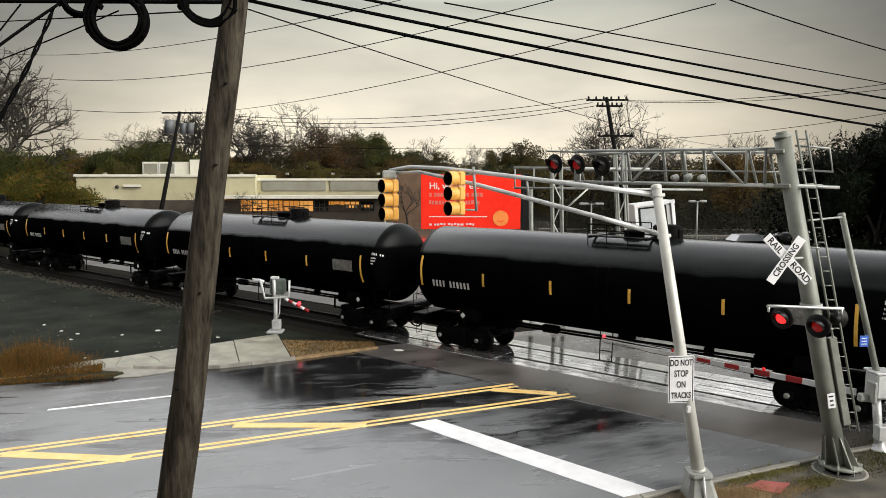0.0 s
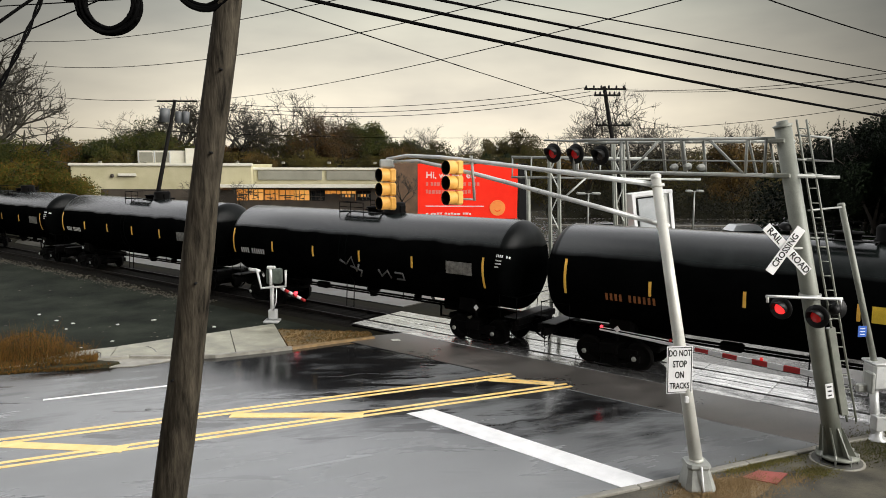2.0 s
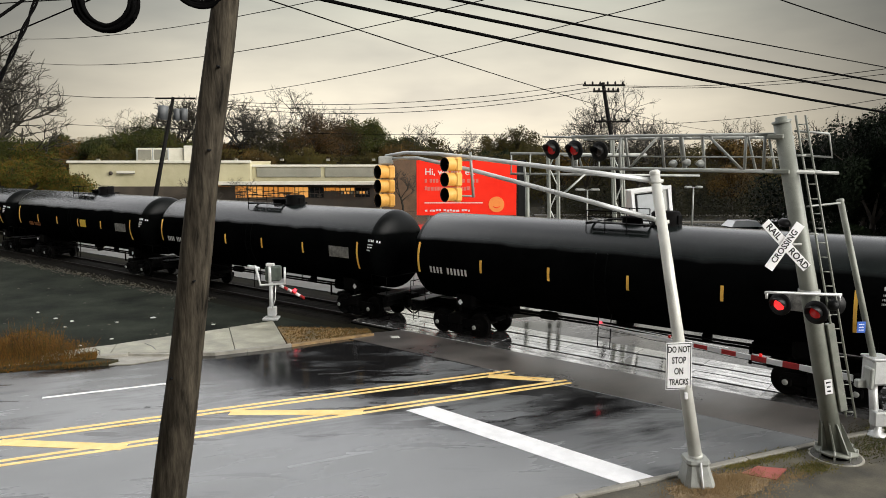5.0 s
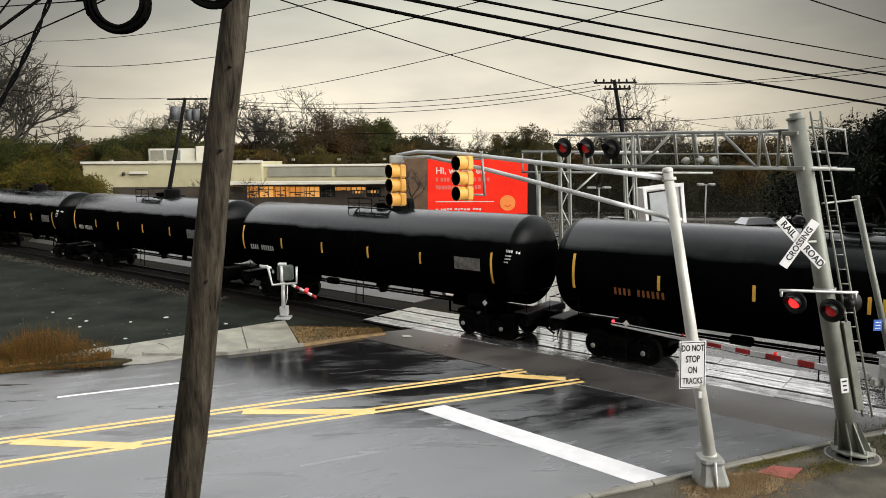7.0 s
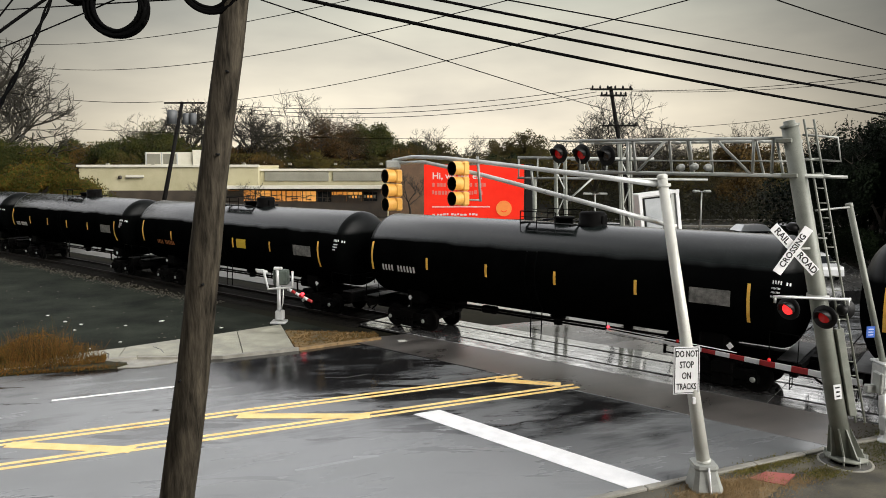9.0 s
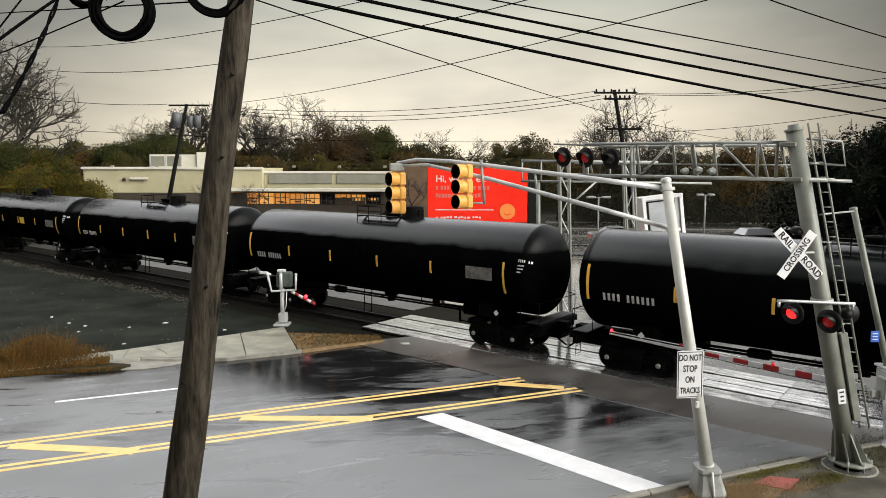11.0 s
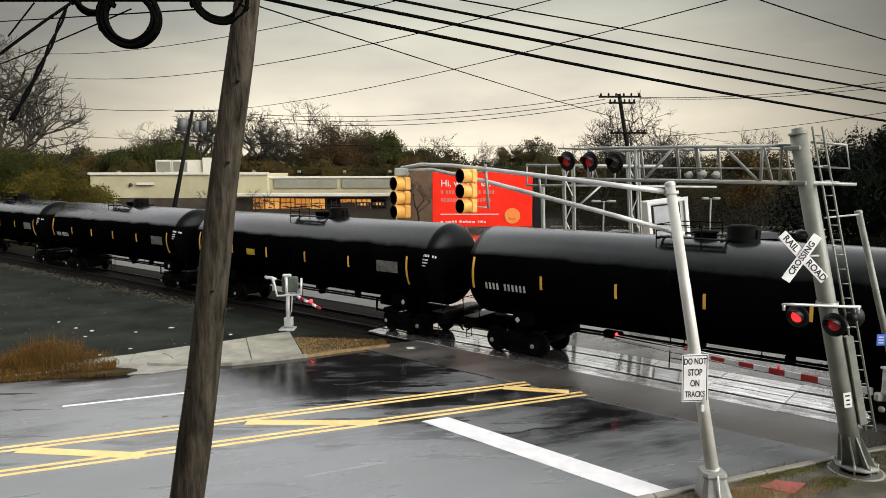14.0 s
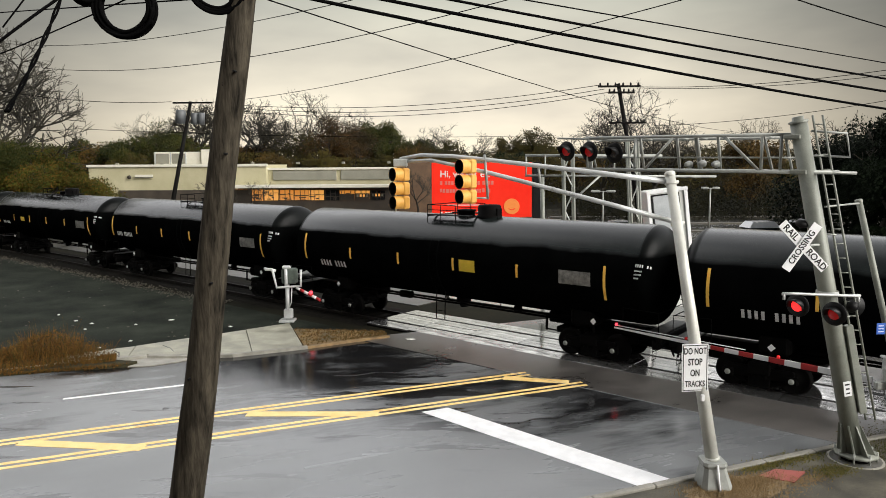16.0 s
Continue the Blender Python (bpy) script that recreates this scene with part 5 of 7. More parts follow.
# ---- traffic signal on a mast arm ----
def signal_head(root, top, right, height=1.06):
    """Three yellow sections with tunnel visors; the lenses face left and towards the road."""
    x = Vector(right).normalized()
    up = Vector((0, 0, 1))
    face = x.cross(up)
    m = Matrix((x, up, face)).transposed().to_4x4()
    m.translation = Vector(top)
    s = height / 3
    head = piece("signal_head", lambda bm: [box(bm, (0, -s * (i + 0.5), 0), (0.34, s - 0.02, 0.20), m, 0.04) for i in range(3)], SIGNAL_YELLOW, root, "faded yellow three-section signal head")
    for i in range(3):
        def visor(bm):
            n = 18
            for (ra, rb, za, zb) in ((0.165, 0.165, 0.09, 0.32),):
                ring = []
                for z, r in ((za, ra), (zb, rb)):
                    ring.append([bm.verts.new(m @ Vector((r * math.cos(radians(-60 + 300 * k / n)), -s * (i + 0.5) + r * math.sin(radians(-60 + 300 * k / n)), z))) for k in range(n + 1)])
                for k in range(n):
                    bm.faces.new((ring[0][k], ring[0][k + 1], ring[1][k + 1], ring[1][k])).smooth = True
        piece("visor", visor, SIGNAL_YELLOW, head)
        piece("visor_liner", lambda bm: lathe(bm, [(0.0, 0.150), (0.215, 0.158), (0.222, 0.163), (0.20, 0.162)], m @ Vector((0, -s * (i + 0.5), 0.095)), face, 22), BLACK, head, "black visor lining")
        piece("lens", lambda bm: lathe(bm, [(0.0, 0.135), (0.02, 0.13), (0.035, 0.08), (0.04, 0.0)], m @ Vector((0, -s * (i + 0.5), 0.10)), face, 18), DARK_LENS, head)
    return head


sig = thing("traffic_signal", (5.36, 14.3, 0.0), "grey mast-arm traffic signal with two yellow signal heads", "traffic signal")
piece("post", lambda bm: tube(bm, [(5.353, 14.3, 0.631), (4.62, 15.4, 6.50)], [0.138, 0.105], 20), POST, sig)
piece("post_cap", lambda bm: lathe(bm, [(0, 0.115), (0.05, 0.115), (0.09, 0.08), (0.10, 0.0)], (4.62, 15.4, 6.50), (-0.18, 0, 1), 16), POST, sig)


def base_fill(bm):
    rings = []
    for z, w, dx in ((0.02, 0.325, 0.05), (0.10, 0.32, 0.04), (0.50, 0.225, 0.01), (0.56, 0.255, 0.005), (0.625, 0.235, 0.0)):
        rings.append([bm.verts.new((5.353 + dx + w * a, 14.3 + w * b, z)) for a, b in ((-1, -0.7), (-0.7, -1), (0.7, -1), (1, -0.7), (1, 0.7), (0.7, 1), (-0.7, 1), (-1, 0.7))])
    for a, b in zip(rings, rings[1:]):
        for k in range(8):
            bm.faces.new((a[k], a[(k + 1) % 8], b[(k + 1) % 8], b[k]))
    bm.faces.new(rings[-1])
    bm.faces.new(rings[0][::-1])


piece("flared_base", base_fill, GALV, sig, "pale flared cast base")
piece("conduit", lambda bm: tube(bm, [(5.37, 14.03, 0.61), (5.41, 13.95, 0.02)], 0.022, 6), SIGN_WHITE, sig)
for c in ((4.66, 15.4, 6.34), (4.82, 15.4, 5.46), (5.351, 14.303, 0.655)):
    piece("collar", lambda bm: lathe(bm, [(-0.03, 0.10), (-0.03, 0.148), (0.03, 0.148), (0.03, 0.10)], c, (-0.18, 0, 1), 18), POST, sig)
piece("upper_arm", lambda bm: tube(bm, [(4.60, 15.42, 6.36), (3.2, 15.85, 6.55), (0.75, 16.5, 6.86), (-0.05, 16.8, 6.95), (-0.80, 17.1, 6.985), (-1.30, 17.35, 6.90)], [0.062, 0.058, 0.05, 0.045, 0.042, 0.04], 12), SILVER, sig)
piece("lower_arm", lambda bm: tube(bm, [(4.76, 15.42, 5.50), (3.3, 15.8, 5.90), (0.85, 16.5, 6.55), (0.10, 16.72, 6.72), (-0.55, 16.95, 6.86), (-1.25, 17.35, 6.83)], [0.055, 0.055, 0.05, 0.045, 0.042, 0.04], 12), SILVER, sig)
piece("strut", lambda bm: tube(bm, [(0.70, 16.5, 6.98), (0.78, 16.5, 5.95)], 0.032, 8), GALV, sig)
piece("strut", lambda bm: tube(bm, [(1.9, 16.2, 6.72), (1.95, 16.2, 6.28)], 0.028, 8), GALV, sig)
for z in (5.98, 6.80):
    piece("hanger", lambda bm: tube(bm, [(0.75, 16.5, z), (0.43, 16.6, z)], 0.022, 8), GALV, sig)
piece("end_box", lambda bm: box(bm, (-1.30, 17.38, 6.80), (0.34, 0.30, 0.20), None, 0.03), GALV, sig)
HEAD_RIGHT = (0.62, -0.78, 0)
signal_head(sig, (0.36, 16.6, 6.88), HEAD_RIGHT, 1.04)
signal_head(sig, (-1.24, 17.4, 6.69), HEAD_RIGHT, 1.02)
piece("cable", lambda bm: tube(bm, [(4.70, 15.26, 5.52), (4.72, 15.2, 5.2), (4.76, 15.24, 4.9), (4.80, 15.28, 5.3)], 0.014, 6), CABLE, sig)

# "do not stop" sign clamped to the post
sp = facing((4.975, 14.45, 2.542), (1, 0.05, 0.02), (-0.13, 0, 1)) @ Matrix.Diagonal((1.112, 1.044, 1, 1))
plate = tagged(piece("road_sign", lambda bm: box(bm, (0, 0, 0), (0.495, 0.965, 0.012), sp, 0.004), SIGN_WHITE), "white rectangular sign with black border and words", "road sign")
piece("border", lambda bm: [box(bm, c, s, sp) for c, s in (((0, 0.455, 0.008), (0.46, 0.014, 0.004)), ((0, -0.455, 0.008), (0.46, 0.014, 0.004)), ((0.223, 0, 0.008), (0.014, 0.91, 0.004)), ((-0.223, 0, 0.008), (0.014, 0.91, 0.004)))], SIGN_BLACK, plate)
for i, t in enumerate(("DO NOT", "STOP", "ON", "TRACKS")):
    lettering("letters", t, (0.155, 0.165, 0.165, 0.15)[i], sp @ Matrix.Translation((0, 0.335 - i * 0.222, 0.007)) @ Matrix.Diagonal((0.68, 1.15, 1, 1)), SIGN_BLACK, plate)
piece("clamp", lambda bm: [box(bm, (0.06, z, -0.10), (0.10, 0.03, 0.20), sp) for z in (-0.3, 0.3)], GALV, plate)
tagged(piece("push_button", lambda bm: (box(bm, (5.118, 14.355, 1.93), (0.07, 0.06, 0.14), None, 0.01)), SIGN_WHITE), "small white push-button box on the signal post", "push button")

# ---- railway cantilever signal mast ----
MB, MT = Vector((9.07, 15.6, 0.06)), Vector((7.36, 15.6, 7.72))


def mast_at(z, dy=0.0):
    f = (z - MB.z) / (MT.z - MB.z)
    p = MB.lerp(MT, f)
    return Vector((p.x, p.y + dy, z))


can = thing("cantilever_signal", MB, "grey steel railway cantilever signal with ladder and truss arm", "railway signal")
piece("mast", lambda bm: tube(bm, [mast_at(0.1), mast_at(7.6)], [0.20, 0.175], 24), MAST, can)
piece("mast_cap", lambda bm: lathe(bm, [(0, 0.20), (0.04, 0.205), (0.06, 0.12), (0.13, 0.12), (0.14, 0.0)], mast_at(7.6), MT - MB, 18), MAST, can)
piece("base_plate", lambda bm: (lathe(bm, [(-0.12, 0.0), (-0.12, 0.54), (0.03, 0.53), (0.035, 0.0)], MB, (0, 0, 1), 24)), surf("wet_dark_concrete", (0.03, 0.03, 0.026), (0.09, 0.088, 0.075), 3.0, (0.4, 0.7), bump=0.3), can, "dark round concrete footing")
piece("flange", lambda bm: lathe(bm, [(0.13, 0.0), (0.13, 0.47), (0.18, 0.46), (0.185, 0.0)], MB, (0, 0, 1), 8), MAST, can)
piece("grout_pad", lambda bm: lathe(bm, [(0.03, 0.0), (0.03, 0.34), (0.13, 0.34), (0.13, 0.0)], MB, (0, 0, 1), 16), UNDER, can)
piece("footing_rim", lambda bm: lathe(bm, [(-0.02, 0.53), (-0.02, 0.58), (0.02, 0.58), (0.02, 0.53)], MB, (0, 0, 1), 28), KERB, can)
for k in range(8):
    t = k * math.tau / 8 + 0.2
    u = Vector((math.cos(t), math.sin(t), 0))

    def fin(bm):
        w = Vector((-u.y, u.x, 0)) * 0.015
        b, h = MB + Vector((0, 0, 0.18)), mast_at(0.90)
        vs = []
        for s in (-1, 1):
            vs.append([bm.verts.new(q + w * s) for q in (b + u * 0.15, b + u * 0.38, h + u * 0.22, h + u * 0.15)])
        bm.faces.new(vs[0])
        bm.faces.new(vs[1][::-1])
        for i in range(4):
            bm.faces.new((vs[0][i], vs[0][(i + 1) % 4], vs[1][(i + 1) % 4], vs[1][i]))
    piece("gusset", fin, MAST, can)
    piece("anchor_bolt", lambda bm: tube(bm, [MB + u * 0.42 + Vector((0, 0, 0.02)), MB + u * 0.42 + Vector((0, 0, 0.26))], 0.022, 6), GALV, can)


def ladder_fill(bm):
    f = Vector((0.30, -0.16, 0))
    lo, hi = mast_at(1.05) + f, mast_at(7.75) + f * 0.85
    side = Vector((0.20, -0.02, 0))
    tube(bm, [lo, hi], 0.024, 6)
    tube(bm, [lo + side, hi + side], 0.024, 6)
    n = 21
    for i in range(n):
        p = lo.lerp(hi, (i + 0.4) / n)
        tube(bm, [p, p + side], 0.014, 6)


piece("ladder", ladder_fill, MAST, can)
for z in (1.6, 3.4, 5.2, 6.9):
    piece("ladder_bracket", lambda bm: tube(bm, [mast_at(z), mast_at(z) + Vector((0.32, -0.18, 0))], 0.02, 6), GALV, can)
piece("conduit_box", lambda bm: box(bm, (0, 0, 0), (0.17, 0.14, 2.05), Matrix.Translation(mast_at(2.2) + Vector((0.27, -0.12, 0))) @ pose(0, 0, 0, 0, -12.5, 0), 0.015), MAST, can)
piece("small_notice", lambda bm: box(bm, (0, 0, 0), (0.17, 0.012, 0.34), Matrix.Translation(mast_at(1.78) + Vector((-0.02, -0.225, 0))) @ pose(0, 0, 0, 0, -9, 0), 0.004), SIGN_WHITE, can, "small white notice plate")
for z in (-0.10, 0.0, 0.10):
    piece("notice_bar", lambda bm: box(bm, (0, 0, z), (0.08 + 0.02 * (z > 0), 0.016, 0.035), Matrix.Translation(mast_at(1.78) + Vector((-0.02, -0.226, 0))) @ pose(0, 0, 0, 0, -9, 0)), SIGN_BLACK, can)

# truss arm over the road
AR, AL = Vector((7.42, 15.7, 0)), Vector((2.75, 19.42, 0))
AD = (AL - AR).normalized()
AN = Vector((-AD.y, AD.x, 0))
if AN.y < 0:
    AN = -AN
Z_LOW, Z_TOP, DEEP = 6.55, 7.36, 0.75


def arm_at(f, back, z):
    p = AR.lerp(AL, f) + AN * (DEEP * back)
    return Vector((p.x, p.y, z + 0.06 * f))


arm = piece("truss_arm", lambda bm: (
    tube(bm, [arm_at(-0.12, 0, Z_LOW), arm_at(1.0, 0, Z_LOW)], 0.042, 8),
    tube(bm, [arm_at(-0.12, 1, Z_LOW), arm_at(1.0, 1, Z_LOW)], 0.036, 8),
    tube(bm, [arm_at(-0.02, 0, Z_TOP), arm_at(0.85, 0, Z_TOP)], 0.038, 8),
    tube(bm, [arm_at(-0.02, 1, Z_TOP - 0.05), arm_at(0.85, 1, Z_TOP - 0.05)], 0.034, 8)), GALV, can, "welded tube truss")
for f in (0.052, 0.119, 0.621, 0.84):
    piece("truss_post", lambda bm: tube(bm, [arm_at(f, 0, Z_LOW), arm_at(f, 0, Z_TOP)], 0.034, 6), GALV, arm)
# slanting members from the front top tube to the rear bottom tube
for f, g, r in ((0.041, 0.040, 0.03), (0.115, 0.111, 0.03), (0.282, 0.308, 0.036), (0.367, 0.389, 0.055), (0.445, 0.476, 0.036), (0.600, 0.634, 0.036), (0.84, 0.86, 0.03)):
    piece("truss_post", lambda bm: tube(bm, [arm_at(f, 0, Z_TOP), arm_at(g, 1, Z_LOW)], r, 6), GALV, arm)
    piece("truss_tie", lambda bm: tube(bm, [arm_at(f, 0, Z_TOP), arm_at(f, 1, Z_TOP - 0.05)], 0.024, 6), GALV, arm)
for f, g in ((0.262, 0.123), (0.456, 0.580)):
    piece("truss_brace", lambda bm: tube(bm, [arm_at(f, 0, Z_TOP), arm_at(g, 0, Z_LOW)], 0.032, 6), GALV, arm)
piece("hand_rail", lambda bm: tube(bm, [arm_at(-0.03, 0.5, 6.86), arm_at(0.92, 0.5, 6.86)], 0.018, 6), GALV, arm)
piece("walkway", lambda bm: [tube(bm, [arm_at(-0.05, 0.3 + 0.1 * k, Z_LOW + 0.01), arm_at(1.0, 0.3 + 0.1 * k, Z_LOW + 0.01)], 0.016, 4) for k in range(5)], GALV, arm)
for z in (6.55, 7.3):
    piece("arm_clamp", lambda bm: box(bm, (0, 0, 0), (0.34, 0.62, 0.10), Matrix.Translation(mast_at(z) + Vector((-0.05, 0.15, 0))) @ pose(0, 0, 0, 0, 0, -38), 0.02), MAST, can)
piece("counter_frame", lambda bm: (tube(bm, [(7.62, 15.5, 7.42), (8.32, 15.4, 7.36), (8.42, 15.4, 6.86), (7.72, 15.5, 6.90)], 0.026, 6), tube(bm, [(7.6, 15.5, 6.55), (8.55, 15.35, 6.52)], 0.035, 8), tube(bm, [(8.0, 15.5, 5.80), (9.4, 16.7, 5.80)], 0.022, 6)), GALV, can)


def flasher(root, c, look_to, material, r=0.29):
    """A round black target with a hooded red lamp."""
    d = Vector(look_to).normalized()
    c = Vector(c)
    unit = piece("flasher", lambda bm: (lathe(bm, [(-0.02, 0.0), (-0.02, r), (0.0, r), (0.01, 0.14), (0.01, 0.0)], c, d, 28), lathe(bm, [(-0.24, 0.0), (-0.22, 0.10), (-0.06, 0.15), (-0.02, 0.15)], c, d, 18)), BLACK, root, "black round flasher target")

    def hood(bm):
        u = Vector((0, 0, 1))
        x = u.cross(d).normalized()
        n = 16
        rings = []
        for z, q in ((0.0, 0.155), (0.30, 0.165), (0.30, 0.158), (0.0, 0.148)):
            ln = []
            for k in range(n + 1):
                t = radians(-15 + 210 * k / n)
                cut = 1.0 if z == 0 else 0.45 + 0.55 * max(0.0, math.sin(t))
                ln.append(bm.verts.new(c + d * z * cut + (x * math.cos(t) + u * math.sin(t)) * q))
            rings.append(ln)
        for a, b in zip(rings, rings[1:]):
            for k in range(n):
                bm.faces.new((a[k], a[k + 1], b[k + 1], b[k])).smooth = True
    piece("hood", hood, BLACK, unit)
    piece("lamp", lambda bm: lathe(bm, [(0.012, 0.130), (0.03, 0.125), (0.05, 0.08), (0.06, 0.0)], c, d, 20), material, unit, "red lamp")
    return unit


TO_LEFT = (-0.75, -0.62, -0.10)
for c, mat in (((2.97, 19.0, 7.08), RED_DIM), ((3.52, 18.75, 7.06), RED_DIM), ((4.10, 18.45, 7.02), DARK_LENS)):
    flasher(can, c, TO_LEFT, mat, 0.26)
piece("lamp_bar", lambda bm: (tube(bm, [(2.75, 19.15, 7.42), (4.25, 18.45, 7.36)], 0.025, 6), tube(bm, [(3.55, 18.85, 6.6), (3.52, 18.8, 7.4)], 0.035, 8)), GALV, can)
flasher(can, (7.46, 15.36, 3.66), (-0.80, -0.6, -0.05), RED_LIT, 0.25)
flasher(can, (8.20, 15.24, 3.50), (-0.80, -0.6, -0.05), RED_DIM, 0.26)
flasher(can, (8.72, 15.55, 3.62), (0.35, 0.9, -0.05), DARK_LENS, 0.27)
piece("lamp_arm", lambda bm: (tube(bm, [(7.10, 15.32, 3.93), (7.35, 15.32, 3.93), (8.55, 15.32, 3.88), (8.78, 15.32, 3.88)], 0.032, 8), tube(bm, [(7.14, 15.32, 3.93), (7.14, 15.32, 3.80)], 0.03, 8), tube(bm, [(8.74, 15.32, 3.88), (8.74, 15.32, 3.74)], 0.03, 8), lathe(bm, [(-0.05, 0.23), (0.05, 0.23)], mast_at(3.9), (0, 0, 1), 16)), SILVER, can)
for c in ((5.69, 17.55, 6.72), (5.95, 17.35, 6.74), (6.2, 17.14, 6.72)):
    piece("rear_lamp", lambda bm: lathe(bm, [(-0.12, 0.0), (-0.09, 0.05), (0.0, 0.075), (0.10, 0.09), (0.10, 0.0)], c, (0.7, 0.7, 0), 14), GALV, can)

# crossbuck
CB = Vector((7.50, 15.30, 4.98))
for a, b, words in (((7.028, 5.447), (7.952, 4.493), ("RAIL", "ROAD")), ((7.135, 4.49), (7.745, 5.41), ("CROSSING",))):
    d = Vector((b[0] - a[0], 0, b[1] - a[1]))
    ln = d.length
    off = -0.03 if len(words) == 1 else 0.0
    bp = facing(((a[0] + b[0]) / 2, 15.30 + off, (a[1] + b[1]) / 2), d, Vector((-d.z, 0, d.x)))
    blade = piece("crossbuck_blade", lambda bm: box(bm, (0, 0, 0), (ln + 0.06, 0.21, 0.012), bp, 0.004), SIGN_WHITE, can, "white crossbuck blade with black letters")
    if len(words) == 1:
        lettering("letters", words[0], 0.188, bp @ Matrix.Translation((0, 0, 0.008)) @ Matrix.Diagonal((0.92, 1, 1, 1)), SIGN_BLACK, blade)
    else:
        for s, t in ((-1, words[0]), (1, words[1])):
            lettering("letters", t, 0.20, bp @ Matrix.Translation((s * 0.41, 0, 0.008)), SIGN_BLACK, blade)
piece("crossbuck_bracket", lambda bm: tube(bm, [CB + Vector((0.05, 0.02, 0)), CB + Vector((0.5, 0.2, 0.0))], 0.03, 6), GALV, can)
piece("bell", lambda bm: lathe(bm, [(0, 0.0), (0, 0.12), (0.05, 0.15), (0.12, 0.10), (0.14, 0.0)], (7.62, 15.7, 5.38), (0, -0.4, 1), 14), BLACK, can)

# ---- near crossing gate ----
gate = thing("crossing_gate", (10.75, 16.86, 0.05), "grey crossing gate machine with lowered red and white arm", "crossing gate")
piece("pedestal", lambda bm: (tube(bm, [(10.74, 16.86, 0.1), (10.58, 16.86, 1.5)], 0.10, 14), lathe(bm, [(0.0, 0.24), (0.06, 0.24), (0.08, 0.14), (0.28, 0.12)], (10.76, 16.86, 0.05), (0, 0, 1), 14)), SILVER, gate)
piece("junction_box", lambda bm: box(bm, (10.70, 16.72, 0.55), (0.30, 0.26, 0.36), None, 0.02), SILVER, gate)
piece("machine_housing", lambda bm: (box(bm, (10.62, 16.8, 1.72), (0.46, 0.52, 0.62), None, 0.05), box(bm, (10.62, 16.8, 2.05), (0.52, 0.58, 0.06), None, 0.02)), SILVER, gate, "silver gate machine housing")
piece("counterweight", lambda bm: (box(bm, (10.28, 16.55, 1.62), (0.10, 0.34, 0.52), pose(0, 0, 0, 0, 0, 0), 0.03), box(bm, (10.16, 16.62, 1.46), (0.30, 0.16, 0.20), None, 0.03)), GALV, gate)
GA, GB = Vector((10.15, 16.95, 1.47)), Vector((5.22, 22.85, 1.42))
gd = (GB - GA).normalized()
glen = (GB - GA).length
gm = facing((0, 0, 0), -gd, (0, 0, 1))


def gate_piece(a, b, h, material, name, label="", lift=0.0):
    c = GA + gd * (a + b) / 2
    m = Matrix.Translation(c) @ gm
    return piece(name, lambda bm: box(bm, (0, lift, 0), (b - a, h, 0.045), m, 0.006), material, gate, label)


n_stripe = 18
for i in range(n_stripe):
    a, b = glen * i / n_stripe, glen * (i + 1) / n_stripe
    gate_piece(a, b, 0.19 - 0.0085 * i, RED_TAPE if i % 2 and i < 10 else WHITE_TAPE, "arm_segment", "red arm segment" if i % 2 and i < 10 else "white arm segment")
piece("arm_brace", lambda bm: tube(bm, [GA + gd * glen * 0.42 + Vector((0, 0, 0.13)), GA + gd * glen * 0.985 + Vector((0, 0, 0.085))], 0.014, 6), WHITE_TAPE, gate)
for f, mat in ((0.99, RED_TIP), (0.66, RED_DIM), (0.30, RED_HALF)):
    p = GA + gd * glen * f + Vector((0, 0, 0.115))
    piece("arm_lamp", lambda bm: lathe(bm, [(-0.04, 0.0), (-0.04, 0.045), (0.04, 0.045), (0.05, 0.0)], p, (-0.4, -0.9, 0), 12), mat, gate, "small red arm lamp")
piece("arm_cable", lambda bm: tube(bm, [GA + gd * (glen * k / 12) + Vector((0, -0.03, -0.075 - 0.02 * (k % 2))) for k in range(13)], 0.010, 5), CABLE, gate)

side_post = thing("sign_post", (10.72, 16.8, 1.4), "thin grey post with a small blue sign", "post")
piece("tube_post", lambda bm: tube(bm, [(10.67, 16.8, 1.5), (9.46, 16.8, 5.84)], [0.075, 0.07], 14), MAST, side_post)
piece("cap", lambda bm: lathe(bm, [(0, 0.085), (0.06, 0.085), (0.08, 0.0)], (9.46, 16.8, 5.82), (-0.27, 0, 1), 12), MAST, side_post)
bp = facing((10.11, 16.70, 2.82), (1, 0.1, 0), (-0.1, 0, 1))
bs = piece("blue_sign", lambda bm: box(bm, (0, 0, 0), (0.22, 0.27, 0.01), bp, 0.003), SIGN_BLUE, side_post, "small blue sign plate")
for z in (-0.07, 0.0, 0.07):
    piece("sign_bar", lambda bm: box(bm, (0, z, 0.006), (0.13, 0.02, 0.004), bp), WHITE_TAPE, bs)

# ---- far crossing gate ----
fg = thing("crossing_gate", (-7.28, 30.3, 0.0), "silver crossing gate machine on a post, arm lowered away", "crossing gate")
piece("pedestal", lambda bm: (tube(bm, [(-7.28, 30.3, 0.05), (-7.24, 30.3, 1.6)], 0.085, 12), box(bm, (-7.28, 30.3, 0.02), (0.66, 0.6, 0.10), None, 0.02), box(bm, (-7.22, 30.25, 0.34), (0.36, 0.32, 0.40), None, 0.03)), SILVER, fg)
piece("machine_housing", lambda bm: box(bm, (-7.14, 30.35, 1.98), (0.66, 0.4, 0.66), None, 0.06), surf("green_grey_case", (0.05, 0.065, 0.055), (0.12, 0.14, 0.12), 4.0, (0.4, 0.6)), fg, "green-grey machine case")
